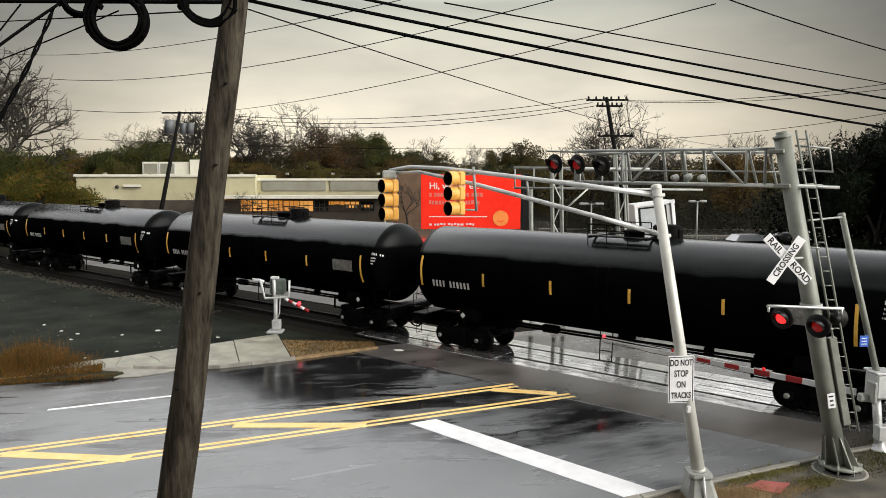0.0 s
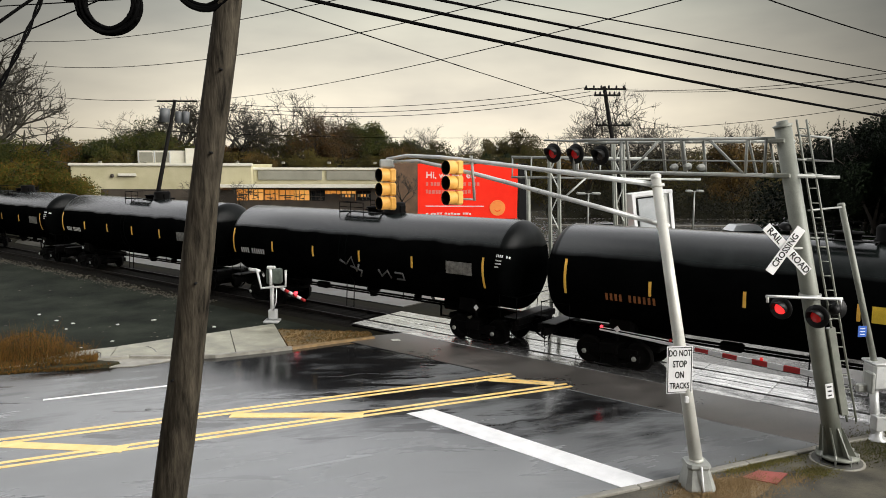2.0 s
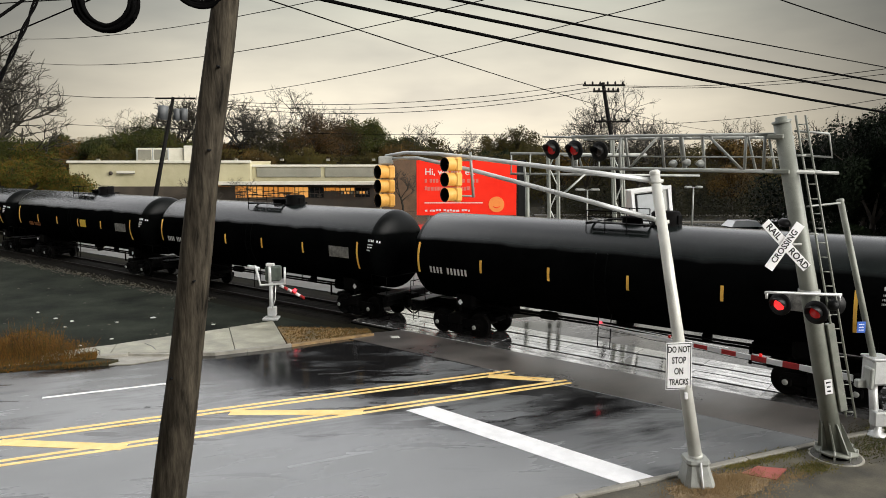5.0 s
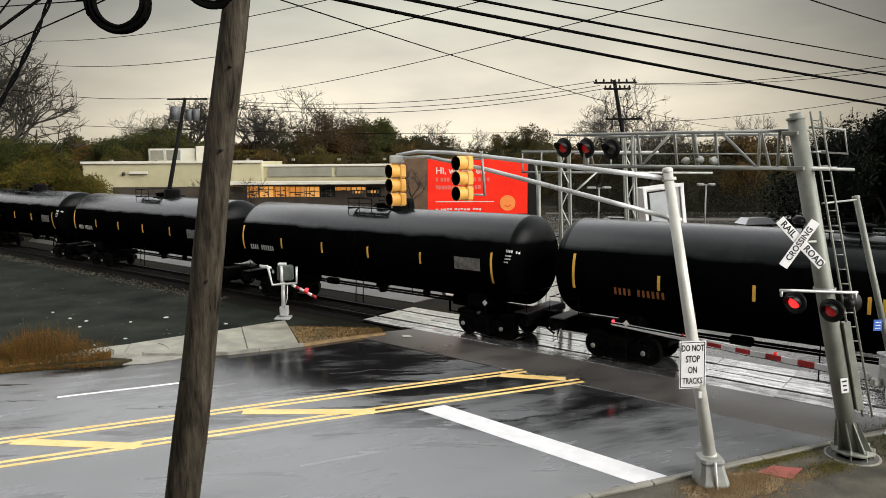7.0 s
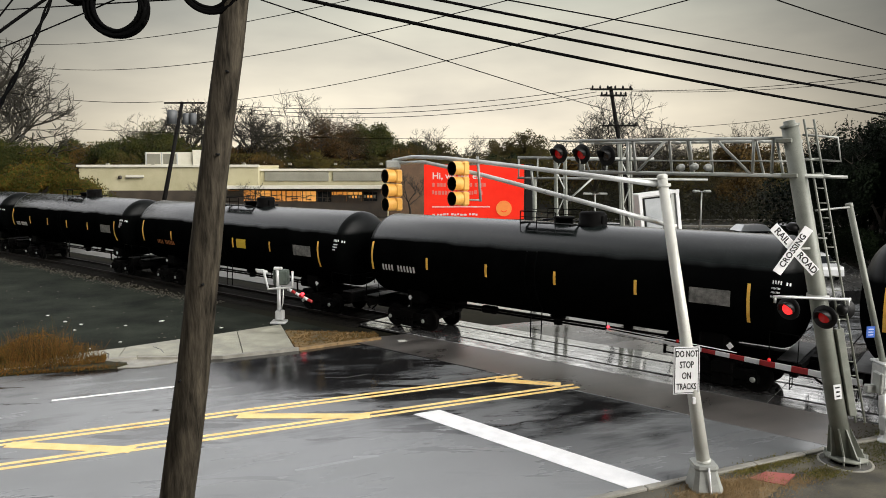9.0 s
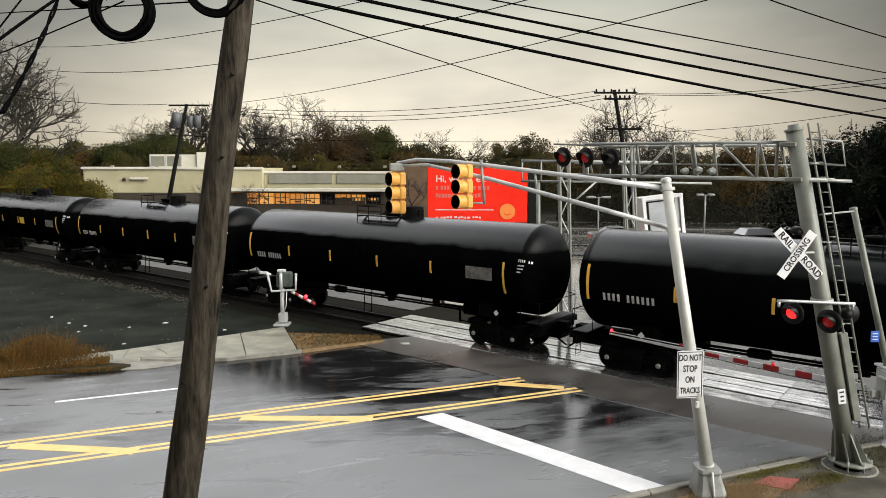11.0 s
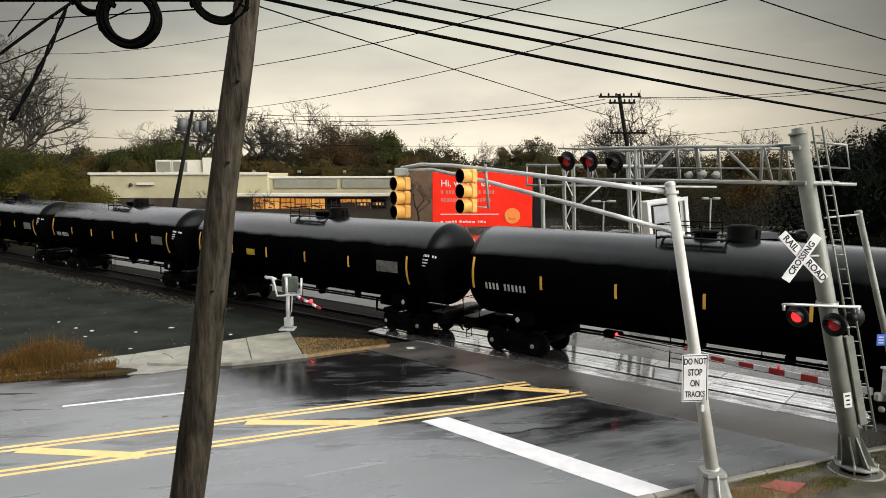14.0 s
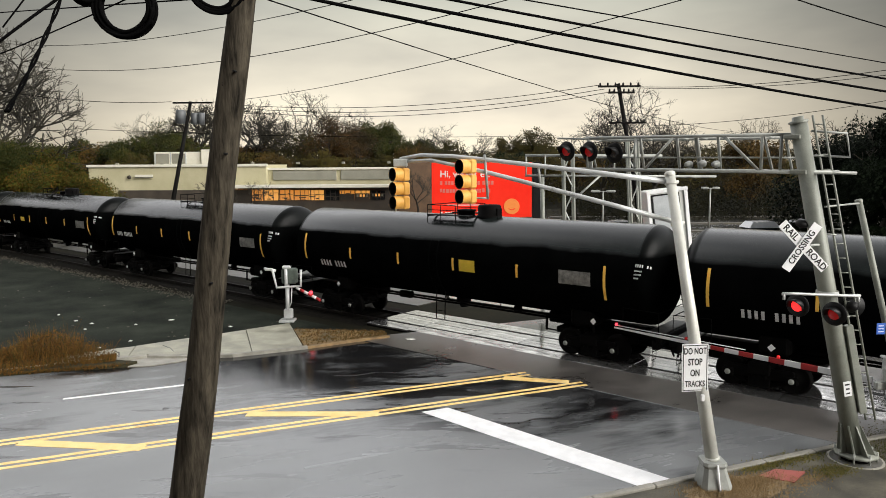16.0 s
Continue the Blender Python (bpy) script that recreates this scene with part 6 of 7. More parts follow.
piece("drive_shaft", lambda bm: (tube(bm, [(-7.24, 30.06, 1.5), (-7.24, 30.06, 2.42)], 0.07, 10), box(bm, (-7.2, 30.06, 2.40), (0.36, 0.2, 0.12), None, 0.03), tube(bm, [(-6.98, 30.0, 1.6), (-7.02, 30.0, 0.9), (-7.18, 30.1, 0.5)], 0.025, 6)), SILVER, fg)
piece("counter_frame", lambda bm: tube(bm, [(-6.56, 29.95, 2.30), (-6.58, 29.95, 1.60), (-7.62, 29.95, 1.52), (-7.78, 29.95, 2.28)], 0.055, 8), SILVER, fg)
piece("flasher_stub", lambda bm: (tube(bm, [(-7.7, 30.2, 2.22), (-8.2, 30.2, 2.32)], 0.06, 8), box(bm, (-8.0, 30.2, 2.28), (0.34, 0.12, 0.12), None, 0.03)), SILVER, fg)
fa, fb = Vector((-6.85, 30.3, 1.46)), Vector((-5.75, 29.9, 0.98))
for i in range(6):
    a, b = fa.lerp(fb, i / 6), fa.lerp(fb, (i + 1) / 6)
    piece("arm_segment", lambda bm: tube(bm, [a, b], 0.07, 6), (RED_TAPE, WHITE_TAPE)[(i + 1) % 2], fg)
piece("arm_lamp", lambda bm: lathe(bm, [(-0.06, 0.0), (-0.06, 0.07), (0.06, 0.07), (0.07, 0.0)], fa.lerp(fb, 0.62) + Vector((0, -0.06, 0.14)), (-0.2, -0.9, 0), 12), RED_TIP, fg)

# ---- beyond the train ----
BY, BK = 82.0, 1.81
bbd = thing("billboard", (3.2, BY + 0.2, -0.03), "large red billboard with an orange disc and white lines of words", "billboard")


def board(x, z):
    """A place on the board's face, scaled out from the camera to fit its view."""
    return x * BK, 6.8 + (z - 6.8) * BK


def board_bar(name, x0, x1, z, h, lift, material, label=""):
    (a, c), (b, _c) = board(x0, z), board(x1, z)
    return piece(name, lambda bm: box(bm, ((a + b) / 2, BY - 0.12 - lift, c), (b - a, 0.03, h * BK), None, 0.004), material, bbd, label)


piece("panel", lambda bm: box(bm, (3.2, BY, 3.65), (11.5, 0.3, 6.3), None, 0.04), BOARD_RED, bbd, "bright red panel")
piece("side_panel", lambda bm: box(bm, (9.55, BY + 0.2, 3.4), (0.95, 0.8, 6.9), None, 0.03), BLACK, bbd, "dark side panel")
for x in (-1.2, 7.4):
    piece("leg", lambda bm: tube(bm, [(x, BY + 0.45, -0.05), (x, BY + 0.45, 5.6)], 0.2, 10), GALV, bbd)
DX, DZ = board(3.68, 4.02)


def disc_fill(bm):
    front, back = [[bm.verts.new((DX + 0.9 * math.cos(k * math.tau / 32), y, DZ + 0.9 * math.sin(k * math.tau / 32))) for k in range(32)] for y in (BY - 0.20, BY - 0.14)]
    bm.faces.new(front)
    for k in range(32):
        bm.faces.new((front[k], back[k], back[(k + 1) % 32], front[(k + 1) % 32]))


piece("disc", disc_fill, BOARD_ORANGE, bbd, "orange disc")
piece("disc_curve", lambda bm: tube(bm, [(DX + 0.4 * math.sin(radians(a)), BY - 0.20, DZ - 0.03 - 0.36 * math.cos(radians(a))) for a in range(-60, 61, 20)], 0.045, 6), BOARD_RED, bbd)
for words, x in (("Hi, we", -0.12), ("er.", 1.98)):
    bx, bz = board(x, 6.07)
    lettering("letters", words, 1.05, facing((bx, BY - 0.16, bz), (1, 0, 0), (0, 0, 1)), BOARD_TEXT, bbd, 0.01)
g = random.Random(8)
for z, h, x0, x1, mat in ((6.04, 0.26, 0.78, 1.55, BOARD_TEXT), (5.52, 0.24, -0.88, 2.55, BOARD_PINK), (5.02, 0.24, -0.88, 2.35, BOARD_PINK), (3.62, 0.12, -0.88, 1.9, BOARD_TEXT)):
    x = x0
    while x < x1:
        w = g.uniform(0.10, 0.20)
        board_bar("word_bar", x, x + w, z + g.choice((0, 0, 0.03)), h, 0.04, mat)
        x += w + g.choice((0.05, 0.05, 0.05, 0.16))
board_bar("rule", -0.9, 2.8, 4.12, 0.06, 0.04, BOARD_TEXT)

store = thing("store_building", (-30, 95, 0), "long low cream store building with lit shop windows", "building")
piece("wall", lambda bm: box(bm, (-37.0, 101, 3.3), (24, 12, 6.8), None, 0.05), STORE_WALL, store, "cream cladding")
piece("wall", lambda bm: box(bm, (-16.4, 102, 3.0), (17.2, 12, 6.3), None, 0.05), STORE_WALL, store)
piece("cornice", lambda bm: box(bm, (-37.0, 94.9, 6.65), (24.3, 0.4, 0.34), None, 0.03), STORE_TRIM, store, "white cornice")
piece("cornice", lambda bm: box(bm, (-16.4, 95.9, 6.12), (17.4, 0.4, 0.30), None, 0.03), STORE_TRIM, store)
piece("canopy", lambda bm: box(bm, (-18.6, 93.9, 3.85), (21.4, 2.4, 0.40), None, 0.03), STORE_TRIM, store, "white canopy edge")
for x0, x1 in ((-24.4, -15.8), (-15.2, -8.4)):
    piece("sign_band", lambda bm: box(bm, ((x0 + x1) / 2, 95.95, 5.25), (x1 - x0, 0.3, 1.25), None, 0.02), STORE_BAND, store, "grey sign band")
piece("lower_wall", lambda bm: box(bm, (-36, 94.85, 1.7), (18, 0.3, 3.4), None, 0.02), STORE_DARK, store)
sign = piece("wall_sign", lambda bm: box(bm, (-41.4, 94.7, 5.3), (2.4, 0.1, 0.34), None, 0.02), STORE_TRIM, store, "small pale wall sign")
piece("sign_edge", lambda bm: box(bm, (-41.4, 94.68, 5.10), (2.4, 0.08, 0.10)), STORE_DARK, sign)
piece("wall_disc", lambda bm: lathe(bm, [(0, 0), (0, 0.26), (0.1, 0.26), (0.1, 0)], (-43.4, 94.8, 5.15), (0, -1, 0), 12), STORE_DARK, store, "small dark wall disc")
g = random.Random(21)
for i in range(10):
    x, wide, top = -29.6 + i * 2.05, 1.97, 3.42 - 0.03 * i
    low = 1.9 + 0.10 * g.random()
    lit = i not in (6, 9)
    w = piece("shop_window", lambda bm: box(bm, (x + wide / 2, 94.86, (top + low) / 2), (wide, 0.12, top - low), None, 0.02), (SHOP_GLOW, SHOP_GLOW, SHOP_PALE)[i % 3] if lit else GLASS_DARK, store, "lit orange shop window" if lit else "dark shop window")
    # the unlit lower part of two windows, laid on as a dark sheet
    if i in (7, 8):
        piece("lower_pane", lambda bm: box(bm, (x + wide / 2, 94.78, low + 0.42), (wide, 0.06, 0.84)), STORE_DARK, w, "dark lower pane")
    if i in (8, 9):
        for k in range(4):
            piece("pane_notice", lambda bm: box(bm, (x + 0.35 + 0.42 * k, 94.70, low + 0.62), (0.26, 0.04, 0.34)), SHOP_PALE if k % 3 else STORE_BAND, w, "small lit notice")
    for f in (0.0, 0.33, 0.66):
        piece("mullion", lambda bm: box(bm, (x + wide * (f + g.uniform(0, 0.12)), 94.76, (top + low) / 2), (g.uniform(0.05, 0.12), 0.08, top - low)), STORE_DARK, w)
    piece("transom", lambda bm: box(bm, (x + wide / 2, 94.75, low + g.uniform(0.5, 1.0)), (wide, 0.06, 0.07)), STORE_DARK, w)
    for k in range(5):
        sx, sz = g.uniform(0.25, 0.95), g.uniform(0.05, 0.16)
        piece("display_shelf", lambda bm: box(bm, (x + g.uniform(0.45, wide - 0.45), 94.74, low + g.uniform(0.1, 0.9)), (sx, 0.05, sz)), STORE_DARK, w)
piece("shade_wall", lambda bm: box(bm, (-18.4, 95.0, 1.6), (21.0, 0.1, 4.0)), STORE_DARK, store)
piece("side_wing", lambda bm: box(bm, (-2.9, 102.5, 3.4), (9.7, 12, 7.0), None, 0.05), surf("brown_brick_wing", (0.075, 0.044, 0.024), (0.16, 0.098, 0.055), 0.7, (0.6, 0.85), bump=0.3, fine=8), store, "brown brick side wing")
roof_unit = piece("roof_unit", lambda bm: (box(bm, (-37.6, 99, 7.55), (6.6, 4, 1.9), None, 0.05), box(bm, (-32.9, 98.6, 7.7), (2.8, 4, 2.2), None, 0.05)), STORE_TRIM, store, "pale rooftop plant room")
for x in (-39.7, -37.5):
    piece("unit_panel", lambda bm: box(bm, (x, 96.96, 7.6), (1.8, 0.1, 1.35), None, 0.02), STORE_BAND, roof_unit, "grey panel")
for x in (-40.7, -38.6, -36.5, -34.4):
    piece("unit_seam", lambda bm: box(bm, (x, 96.97, 7.55), (0.12, 0.08, 1.85)), GREY_DOOR, roof_unit)
for i in range(7):
    x = -46 + i * 6.2
    piece("roof_vent", lambda bm: box(bm, (x, 97, 6.9), (0.4, 0.4, 0.3), None, 0.03), STORE_BAND, store)

bung = thing("signal_bungalow", (10.35, 33.4, 0.0), "white signal cabinet with a grey framed door", "signal cabinet")
bung_m = pose(10.5, 33.4, 0, 0, -7, 0)
piece("cabinet_body", lambda bm: box(bm, (0, 0.3, 2.75), (1.85, 1.2, 5.6), bung_m, 0.04), WHITE_BOX, bung)
piece("door", lambda bm: box(bm, (-0.10, -0.32, 3.95), (1.15, 0.04, 2.7), bung_m, 0.02), GREY_DOOR, bung, "grey door panel")
piece("door_seal", lambda bm: [box(bm, c, s, bung_m) for c, s in (((-0.10, -0.315, 5.33), (1.25, 0.05, 0.07)), ((0.52, -0.315, 3.95), (0.07, 0.05, 2.8)), ((-0.72, -0.315, 3.95), (0.07, 0.05, 2.8)))], BLACK, bung)
piece("door_rim", lambda bm: [box(bm, c, s, bung_m, 0.01) for c, s in (((0, -0.34, 5.50), (1.9, 0.08, 0.16)), ((0.85, -0.34, 4.0), (0.16, 0.08, 2.9)), ((-0.87, -0.34, 4.0), (0.14, 0.08, 2.9)))], SIGN_WHITE, bung)


def lattice(x, y, top, lean, name):
    root = thing("lattice_mast", (x, y, -0.05), "grey lattice signal mast beyond the railway", "signal mast", "masts beyond the railway")
    w = 0.42
    for s in (-1, 1):
        for q in (-1, 1):
            piece("leg", lambda bm: tube(bm, [(x + s * w / 2, y + q * w / 2, -0.05), (x + s * w / 2 + lean, y + q * w / 2, top)], 0.055, 6), MAST, root)
    n = int(top / 0.9)
    for i in range(n):
        z0, z1 = top * i / n, top * (i + 1) / n
        l0, l1 = lean * i / n, lean * (i + 1) / n
        s = 1 if i % 2 else -1
        piece("lacing", lambda bm: tube(bm, [(x - s * w / 2 + l0, y - w / 2, z0), (x + s * w / 2 + l1, y - w / 2, z1)], 0.03, 5), GALV, root)
    return root


m1 = lattice(5.35, 32.2, 7.4, -0.25, "mast")
lattice(8.55, 32.6, 7.9, -0.5, "mast")
piece("cross_beam", lambda bm: (tube(bm, [(3.2, 32.2, 7.1), (9.4, 32.5, 7.05)], 0.06, 8), tube(bm, [(3.2, 32.2, 6.2), (11.9, 32.6, 6.1)], 0.05, 8)), GALV, m1)
for x in (3.25, 4.1, 6.2, 7.2):
    piece("rail_post", lambda bm: tube(bm, [(x, 32.2, 6.2), (x, 32.2, 7.1)], 0.035, 6), GALV, m1)
piece("brace", lambda bm: tube(bm, [(5.3, 32.2, 5.0), (6.6, 32.2, 6.2)], 0.05, 6), GALV, m1)
tagged(piece("grey_post", lambda bm: tube(bm, [(4.90, 38.5, -0.05), (4.75, 38.5, 6.0)], 0.12, 10), MAST), "plain grey steel post beyond the railway", "post")


def far_pole(base, top, label, arms, cans):
    root = thing("utility_pole", base, label, "utility pole")
    b, t = Vector(base), Vector(top)
    piece("shaft", lambda bm: tube(bm, [b, b.lerp(t, 0.5), t], [0.24, 0.20, 0.15], 10), FAR_WOOD, root)
    for z, w, dx in arms:
        f = (z - b.z) / (t.z - b.z)
        c = b.lerp(t, f)
        ca = piece("crossarm", lambda bm: box(bm, (0, 0, 0), (w, 0.14, 0.16), Matrix.Translation(c + Vector((dx, -0.2, 0))), 0.02), FAR_WOOD, root)
        for i in range(0 if cans else 6):
            x = c.x + dx + (i - 2.5) * w / 5.6
            piece("insulator", lambda bm: lathe(bm, [(0, 0.0), (0, 0.07), (0.10, 0.09), (0.22, 0.05), (0.24, 0.0)], (x, c.y - 0.2, c.z + 0.08), (0, 0, 1), 8), BLACK, ca)
    for x, z, r, h in cans:
        piece("transformer", lambda bm: lathe(bm, [(0, 0.0), (0.0, r), (h * 0.9, r), (h * 0.98, r * 0.8), (h, 0.0)], (x, b.y - 0.2, z), (0.1, 0, 1), 14), CAN, root, "grey transformer can")
    return root


far_pole((16.1, 60, -0.1), (13.6, 60, 13.2), "dark wooden utility pole with crossarms and bundled lines", ((12.95, 3.5, 0.0), (12.45, 2.2, 0.1), (10.0, 3.0, 0.2)), ())
far_pole((-28.6, 70, -0.1), (-25.6, 70, 12.9), "dark wooden utility pole with three transformers", ((12.75, 3.9, 0.3),), ((-26.65, 10.75, 0.48, 1.35), (-25.30, 10.65, 0.33, 1.15), (-24.62, 10.65, 0.33, 1.15)))


def lamp_post(x, y, top, span):
    root = thing("street_lamp", (x, y, -0.03), "twin-headed car park lamp on a grey pole", "street lamp", "lamps of the car park")
    piece("pole", lambda bm: tube(bm, [(x, y, -0.03), (x, y, top)], [0.10, 0.07], 8), GALV, root)
    piece("arm", lambda bm: tube(bm, [(x - span, y, top), (x + span, y, top)], 0.04, 6), GALV, root)
    for s in (-1, 1):
        piece("lamp_head", lambda bm: box(bm, (x + s * span, y, top + 0.03), (span * 1.1, 0.5, 0.22), None, 0.06), GALV, root)


lamp_post(14.65, 70, 3.9, 0.75)
lamp_post(25.1, 70, 4.15, 0.55)
lamp_post(35.5, 60, 3.25, 0.75)
lamp_post(40.5, 70, 4.0, 0.8)


def parked_car(x, y, turn, paint, label):
    """A saloon: body with bonnet and cabin, glass, wheels."""
    root = thing("car", (x, y, -0.03), label, "car", "parked cars")
    m = pose(x, y, -0.03, 0, 0, turn)

    def loft(bm, rows, w):
        rings = []
        for px, z0, z1, s in rows:
            rings.append([bm.verts.new(m @ Vector(q)) for q in ((px, -w * s, z0), (px, -w * s * 0.94, z1), (px, w * s * 0.94, z1), (px, w * s, z0))])
        for a, b in zip(rings, rings[1:]):
            for k in range(4):
                bm.faces.new((a[k], a[(k + 1) % 4], b[(k + 1) % 4], b[k]))
        bm.faces.new(rings[0][::-1])
        bm.faces.new(rings[-1])
    piece("body", lambda bm: loft(bm, ((-2.25, 0.35, 0.72, 0.86), (-2.1, 0.28, 0.86, 0.95), (-1.0, 0.24, 0.95, 1.0), (1.0, 0.24, 0.98, 1.0), (2.0, 0.28, 0.95, 0.95), (2.2, 0.36, 0.75, 0.88)), 0.9), paint, root)
    piece("glass", lambda bm: loft(bm, ((-1.15, 0.93, 0.95, 0.86), (-0.55, 0.94, 1.36, 0.80), (0.95, 0.96, 1.36, 0.80), (1.7, 0.95, 0.97, 0.84)), 0.9), GLASS_DARK, root)
    piece("roof", lambda bm: loft(bm, ((-0.62, 1.30, 1.38, 0.74), (-0.2, 1.36, 1.44, 0.76), (0.7, 1.36, 1.44, 0.76), (1.05, 1.29, 1.38, 0.74)), 0.9), paint, root)
    for px in (-1.4, 1.4):
        for s in (-1, 1):
            piece("wheel", lambda bm: lathe(bm, [(-0.1, 0.0), (-0.1, 0.28), (-0.06, 0.32), (0.06, 0.32), (0.1, 0.28), (0.1, 0.0)], m @ Vector((px, s * 0.82, 0.32)), m.to_3x3() @ Vector((0, 1, 0)), 14), BLACK, root)
    return root


parked_car(22.5, 43.3, 88, CAR_WHITE, "white saloon parked close beyond the railway")
parked_car(24.8, 37.3, 60, CAR_BLUE, "blue saloon parked near the railway")
parked_car(36.0, 72, 12, CAR_GREY, "grey saloon parked on the wet car park")
parked_car(15.2, 66, 5, CAR_GREY, "grey saloon parked beside a lamp")
parked_car(42.0, 66, 5, CAR_GREY, "grey saloon parked by the trees")

van = thing("van", (23.6, 55.0, -0.03), "red van with a white roof parked on the wet car park", "van")
vm = pose(23.6, 55.0, -0.03, 0, 0, 6)
piece("body", lambda bm: box(bm, (0.2, 0, 0.62), (3.4, 1.7, 0.62), vm, 0.12), CAR_RED, van, "red lower body")
piece("glass", lambda bm: box(bm, (0.05, 0, 1.32), (2.1, 1.5, 0.84), vm, 0.10), GLASS_DARK, van)


def van_roof(bm):
    lo = [bm.verts.new(vm @ Vector(q)) for q in ((-1.25, -0.85, 1.74), (1.30, -0.85, 1.74), (1.30, 0.85, 1.74), (-1.25, 0.85, 1.74))]
    hi = [bm.verts.new(vm @ Vector(q)) for q in ((-0.85, -0.6, 2.20), (0.85, -0.6, 2.20), (0.85, 0.6, 2.20), (-0.85, 0.6, 2.20))]
    for i in range(4):
        bm.faces.new((lo[i], lo[(i + 1) % 4], hi[(i + 1) % 4], hi[i]))
    bm.faces.new(hi)
    bm.faces.new(lo[::-1])


piece("roof", van_roof, CAR_WHITE, van, "raised white roof")
for px in (-0.95, 1.25):
    for sd in (-1, 1):
        piece("wheel", lambda bm: lathe(bm, [(-0.1, 0.0), (-0.1, 0.28), (-0.06, 0.34), (0.06, 0.34), (0.1, 0.28), (0.1, 0.0)], vm @ Vector((px, sd * 0.82, 0.34)), vm.to_3x3() @ Vector((0, 1, 0)), 14), BLACK, van)


# ---- trees ----
def branch(bm, rng, p, d, ln, r, level, tips, spread=0.75, up=0.25):
    """Grows a limb that forks; ends of the twigs are kept in tips."""
    n = 3
    pts, q, dd = [Vector(p)], Vector(p), Vector(d)
    for i in range(n):
        dd = (dd + Vector((rng.gauss(0, 0.16), rng.gauss(0, 0.16), rng.gauss(0, 0.10) + 0.04))).normalized()
        q = q + dd * ln / n
        pts.append(q.copy())
    tube(bm, pts, [r * (1 - 0.45 * i / n) for i in range(n + 1)], 6 if level < 2 else 3, False)
    if level <= 0 or r < 0.006:
        tips.append(q)
        return
    for k in range(rng.choice((2, 3, 3))):
        nd = (dd + Vector((rng.gauss(0, spread), rng.gauss(0, spread), rng.gauss(0, spread * 0.6) + up))).normalized()
        branch(bm, rng, pts[rng.choice((2, 3, 3))], nd, ln * rng.uniform(0.60, 0.82), r * 0.66, level - 1, tips, spread, up)


def tree(x, y, height, seed, label, leaves=None, n_leaf=0, size=0.4, levels=5, droop=0.0, girth=1.0, fill=1.0, spread=0.75, up=0.25):
    rng = random.Random(seed)
    root = thing("tree", (x, y, -0.13), label, "tree", "trees beyond the railway")
    bm, tips = bmesh.new(), []
    h = height
    base = Vector((x, y, -0.13))
    trunk = [base, base + Vector((rng.gauss(0, 0.1), 0, h * 0.15)), base + Vector((rng.gauss(0, 0.25), rng.gauss(0, 0.2), h * 0.30))]
    r0 = h * 0.019 * girth
    tube(bm, trunk, [r0 * 1.3, r0, r0 * 0.85], 8, False)
    for k in range(5):
        a = k * math.tau / 5 + rng.uniform(0, 1)
        branch(bm, rng, trunk[2] if k else trunk[1].lerp(trunk[2], 0.6), Vector((math.cos(a) * 0.6, math.sin(a) * 0.6, 1.0)), h * rng.uniform(0.20, 0.28), r0 * 0.6, levels, tips, spread, up)
    part("trunk", bm, BARK if leaves else TWIGS, root)
    if leaves and n_leaf:
        bm = bmesh.new()

        def where(g):
            t = g.choice(tips)
            while True:
                q = Vector((g.uniform(-1, 1), g.uniform(-1, 1), g.uniform(-1, 1)))
                if q.length < 1:
                    break
            return t + q * 0.088 * h * fill - Vector((0, 0, droop))
        clumps(bm, rng, n_leaf, where, size)
        part("crown", bm, leaves, root)
    return root


LEAF_RUST = leafy("rust_leaves", [(0.050, 0.024, 0.009), (0.065, 0.036, 0.012), (0.030, 0.022, 0.008), (0.042, 0.034, 0.012)])
LEAF_DEEP = leafy("deep_olive_leaves", [(0.017, 0.025, 0.006), (0.034, 0.040, 0.009), (0.044, 0.040, 0.009)])
for x, y, h, s in ((-51.0, 110, 10.4, 85), (-57.5, 112, 10.8, 86), (-63.5, 111, 10.8, 87), (-54.0, 116, 10.6, 88), (-39.5, 115, 10.6, 89)):
    tree(x, y, h, s, "dense dark olive tree behind the store", LEAF_DEEP, 15000, 0.30, 4, 0.5, 1.0, 1.35)
for x, y, h, s in ((-19.2, 119, 14.8, 95), (-16.6, 121, 13.2, 96), (-35.5, 121, 11.4, 97)):
    tree(x, y, h, s, "tree with thin russet autumn leaves behind the store", LEAF_RUST, 7000, 0.26, 5, 0.2, 1.2, 1.0)
tree(-46.4, 112, 12.6, 72, "dark evergreen tree behind the store", LEAF_DEEP, 13000, 0.26, 4, 0.4, 1.0, 1.1)
tree(-26.5, 119, 12.6, 76, "tree with thin olive leaves behind the store", LEAF_WOODS, 5000, 0.24, 5, 0.2, 1.1, 1.0)
for x, y, h, s, girth in ((-42.0, 118, 19.2, 13, 1.7), (-33.4, 121, 18.2, 12, 1.4)):
    tree(x, y, h, s, "tall leafless tree with stout dark limbs behind the store", levels=6, girth=girth, spread=0.8, up=0.12)
for x, h, s in ((-31.2, 5.6, 73), (-25.2, 5.2, 74), (-28.8, 4.6, 75), (-4.6, 7.0, 77)):
    tree(x, 91, h, s, "small leafless shrub before the store wall", levels=4, spread=0.9, up=0.1)
bare = "leafless grey tree with fine twigs against the sky"
turned = "tree with thinning olive-brown autumn leaves"
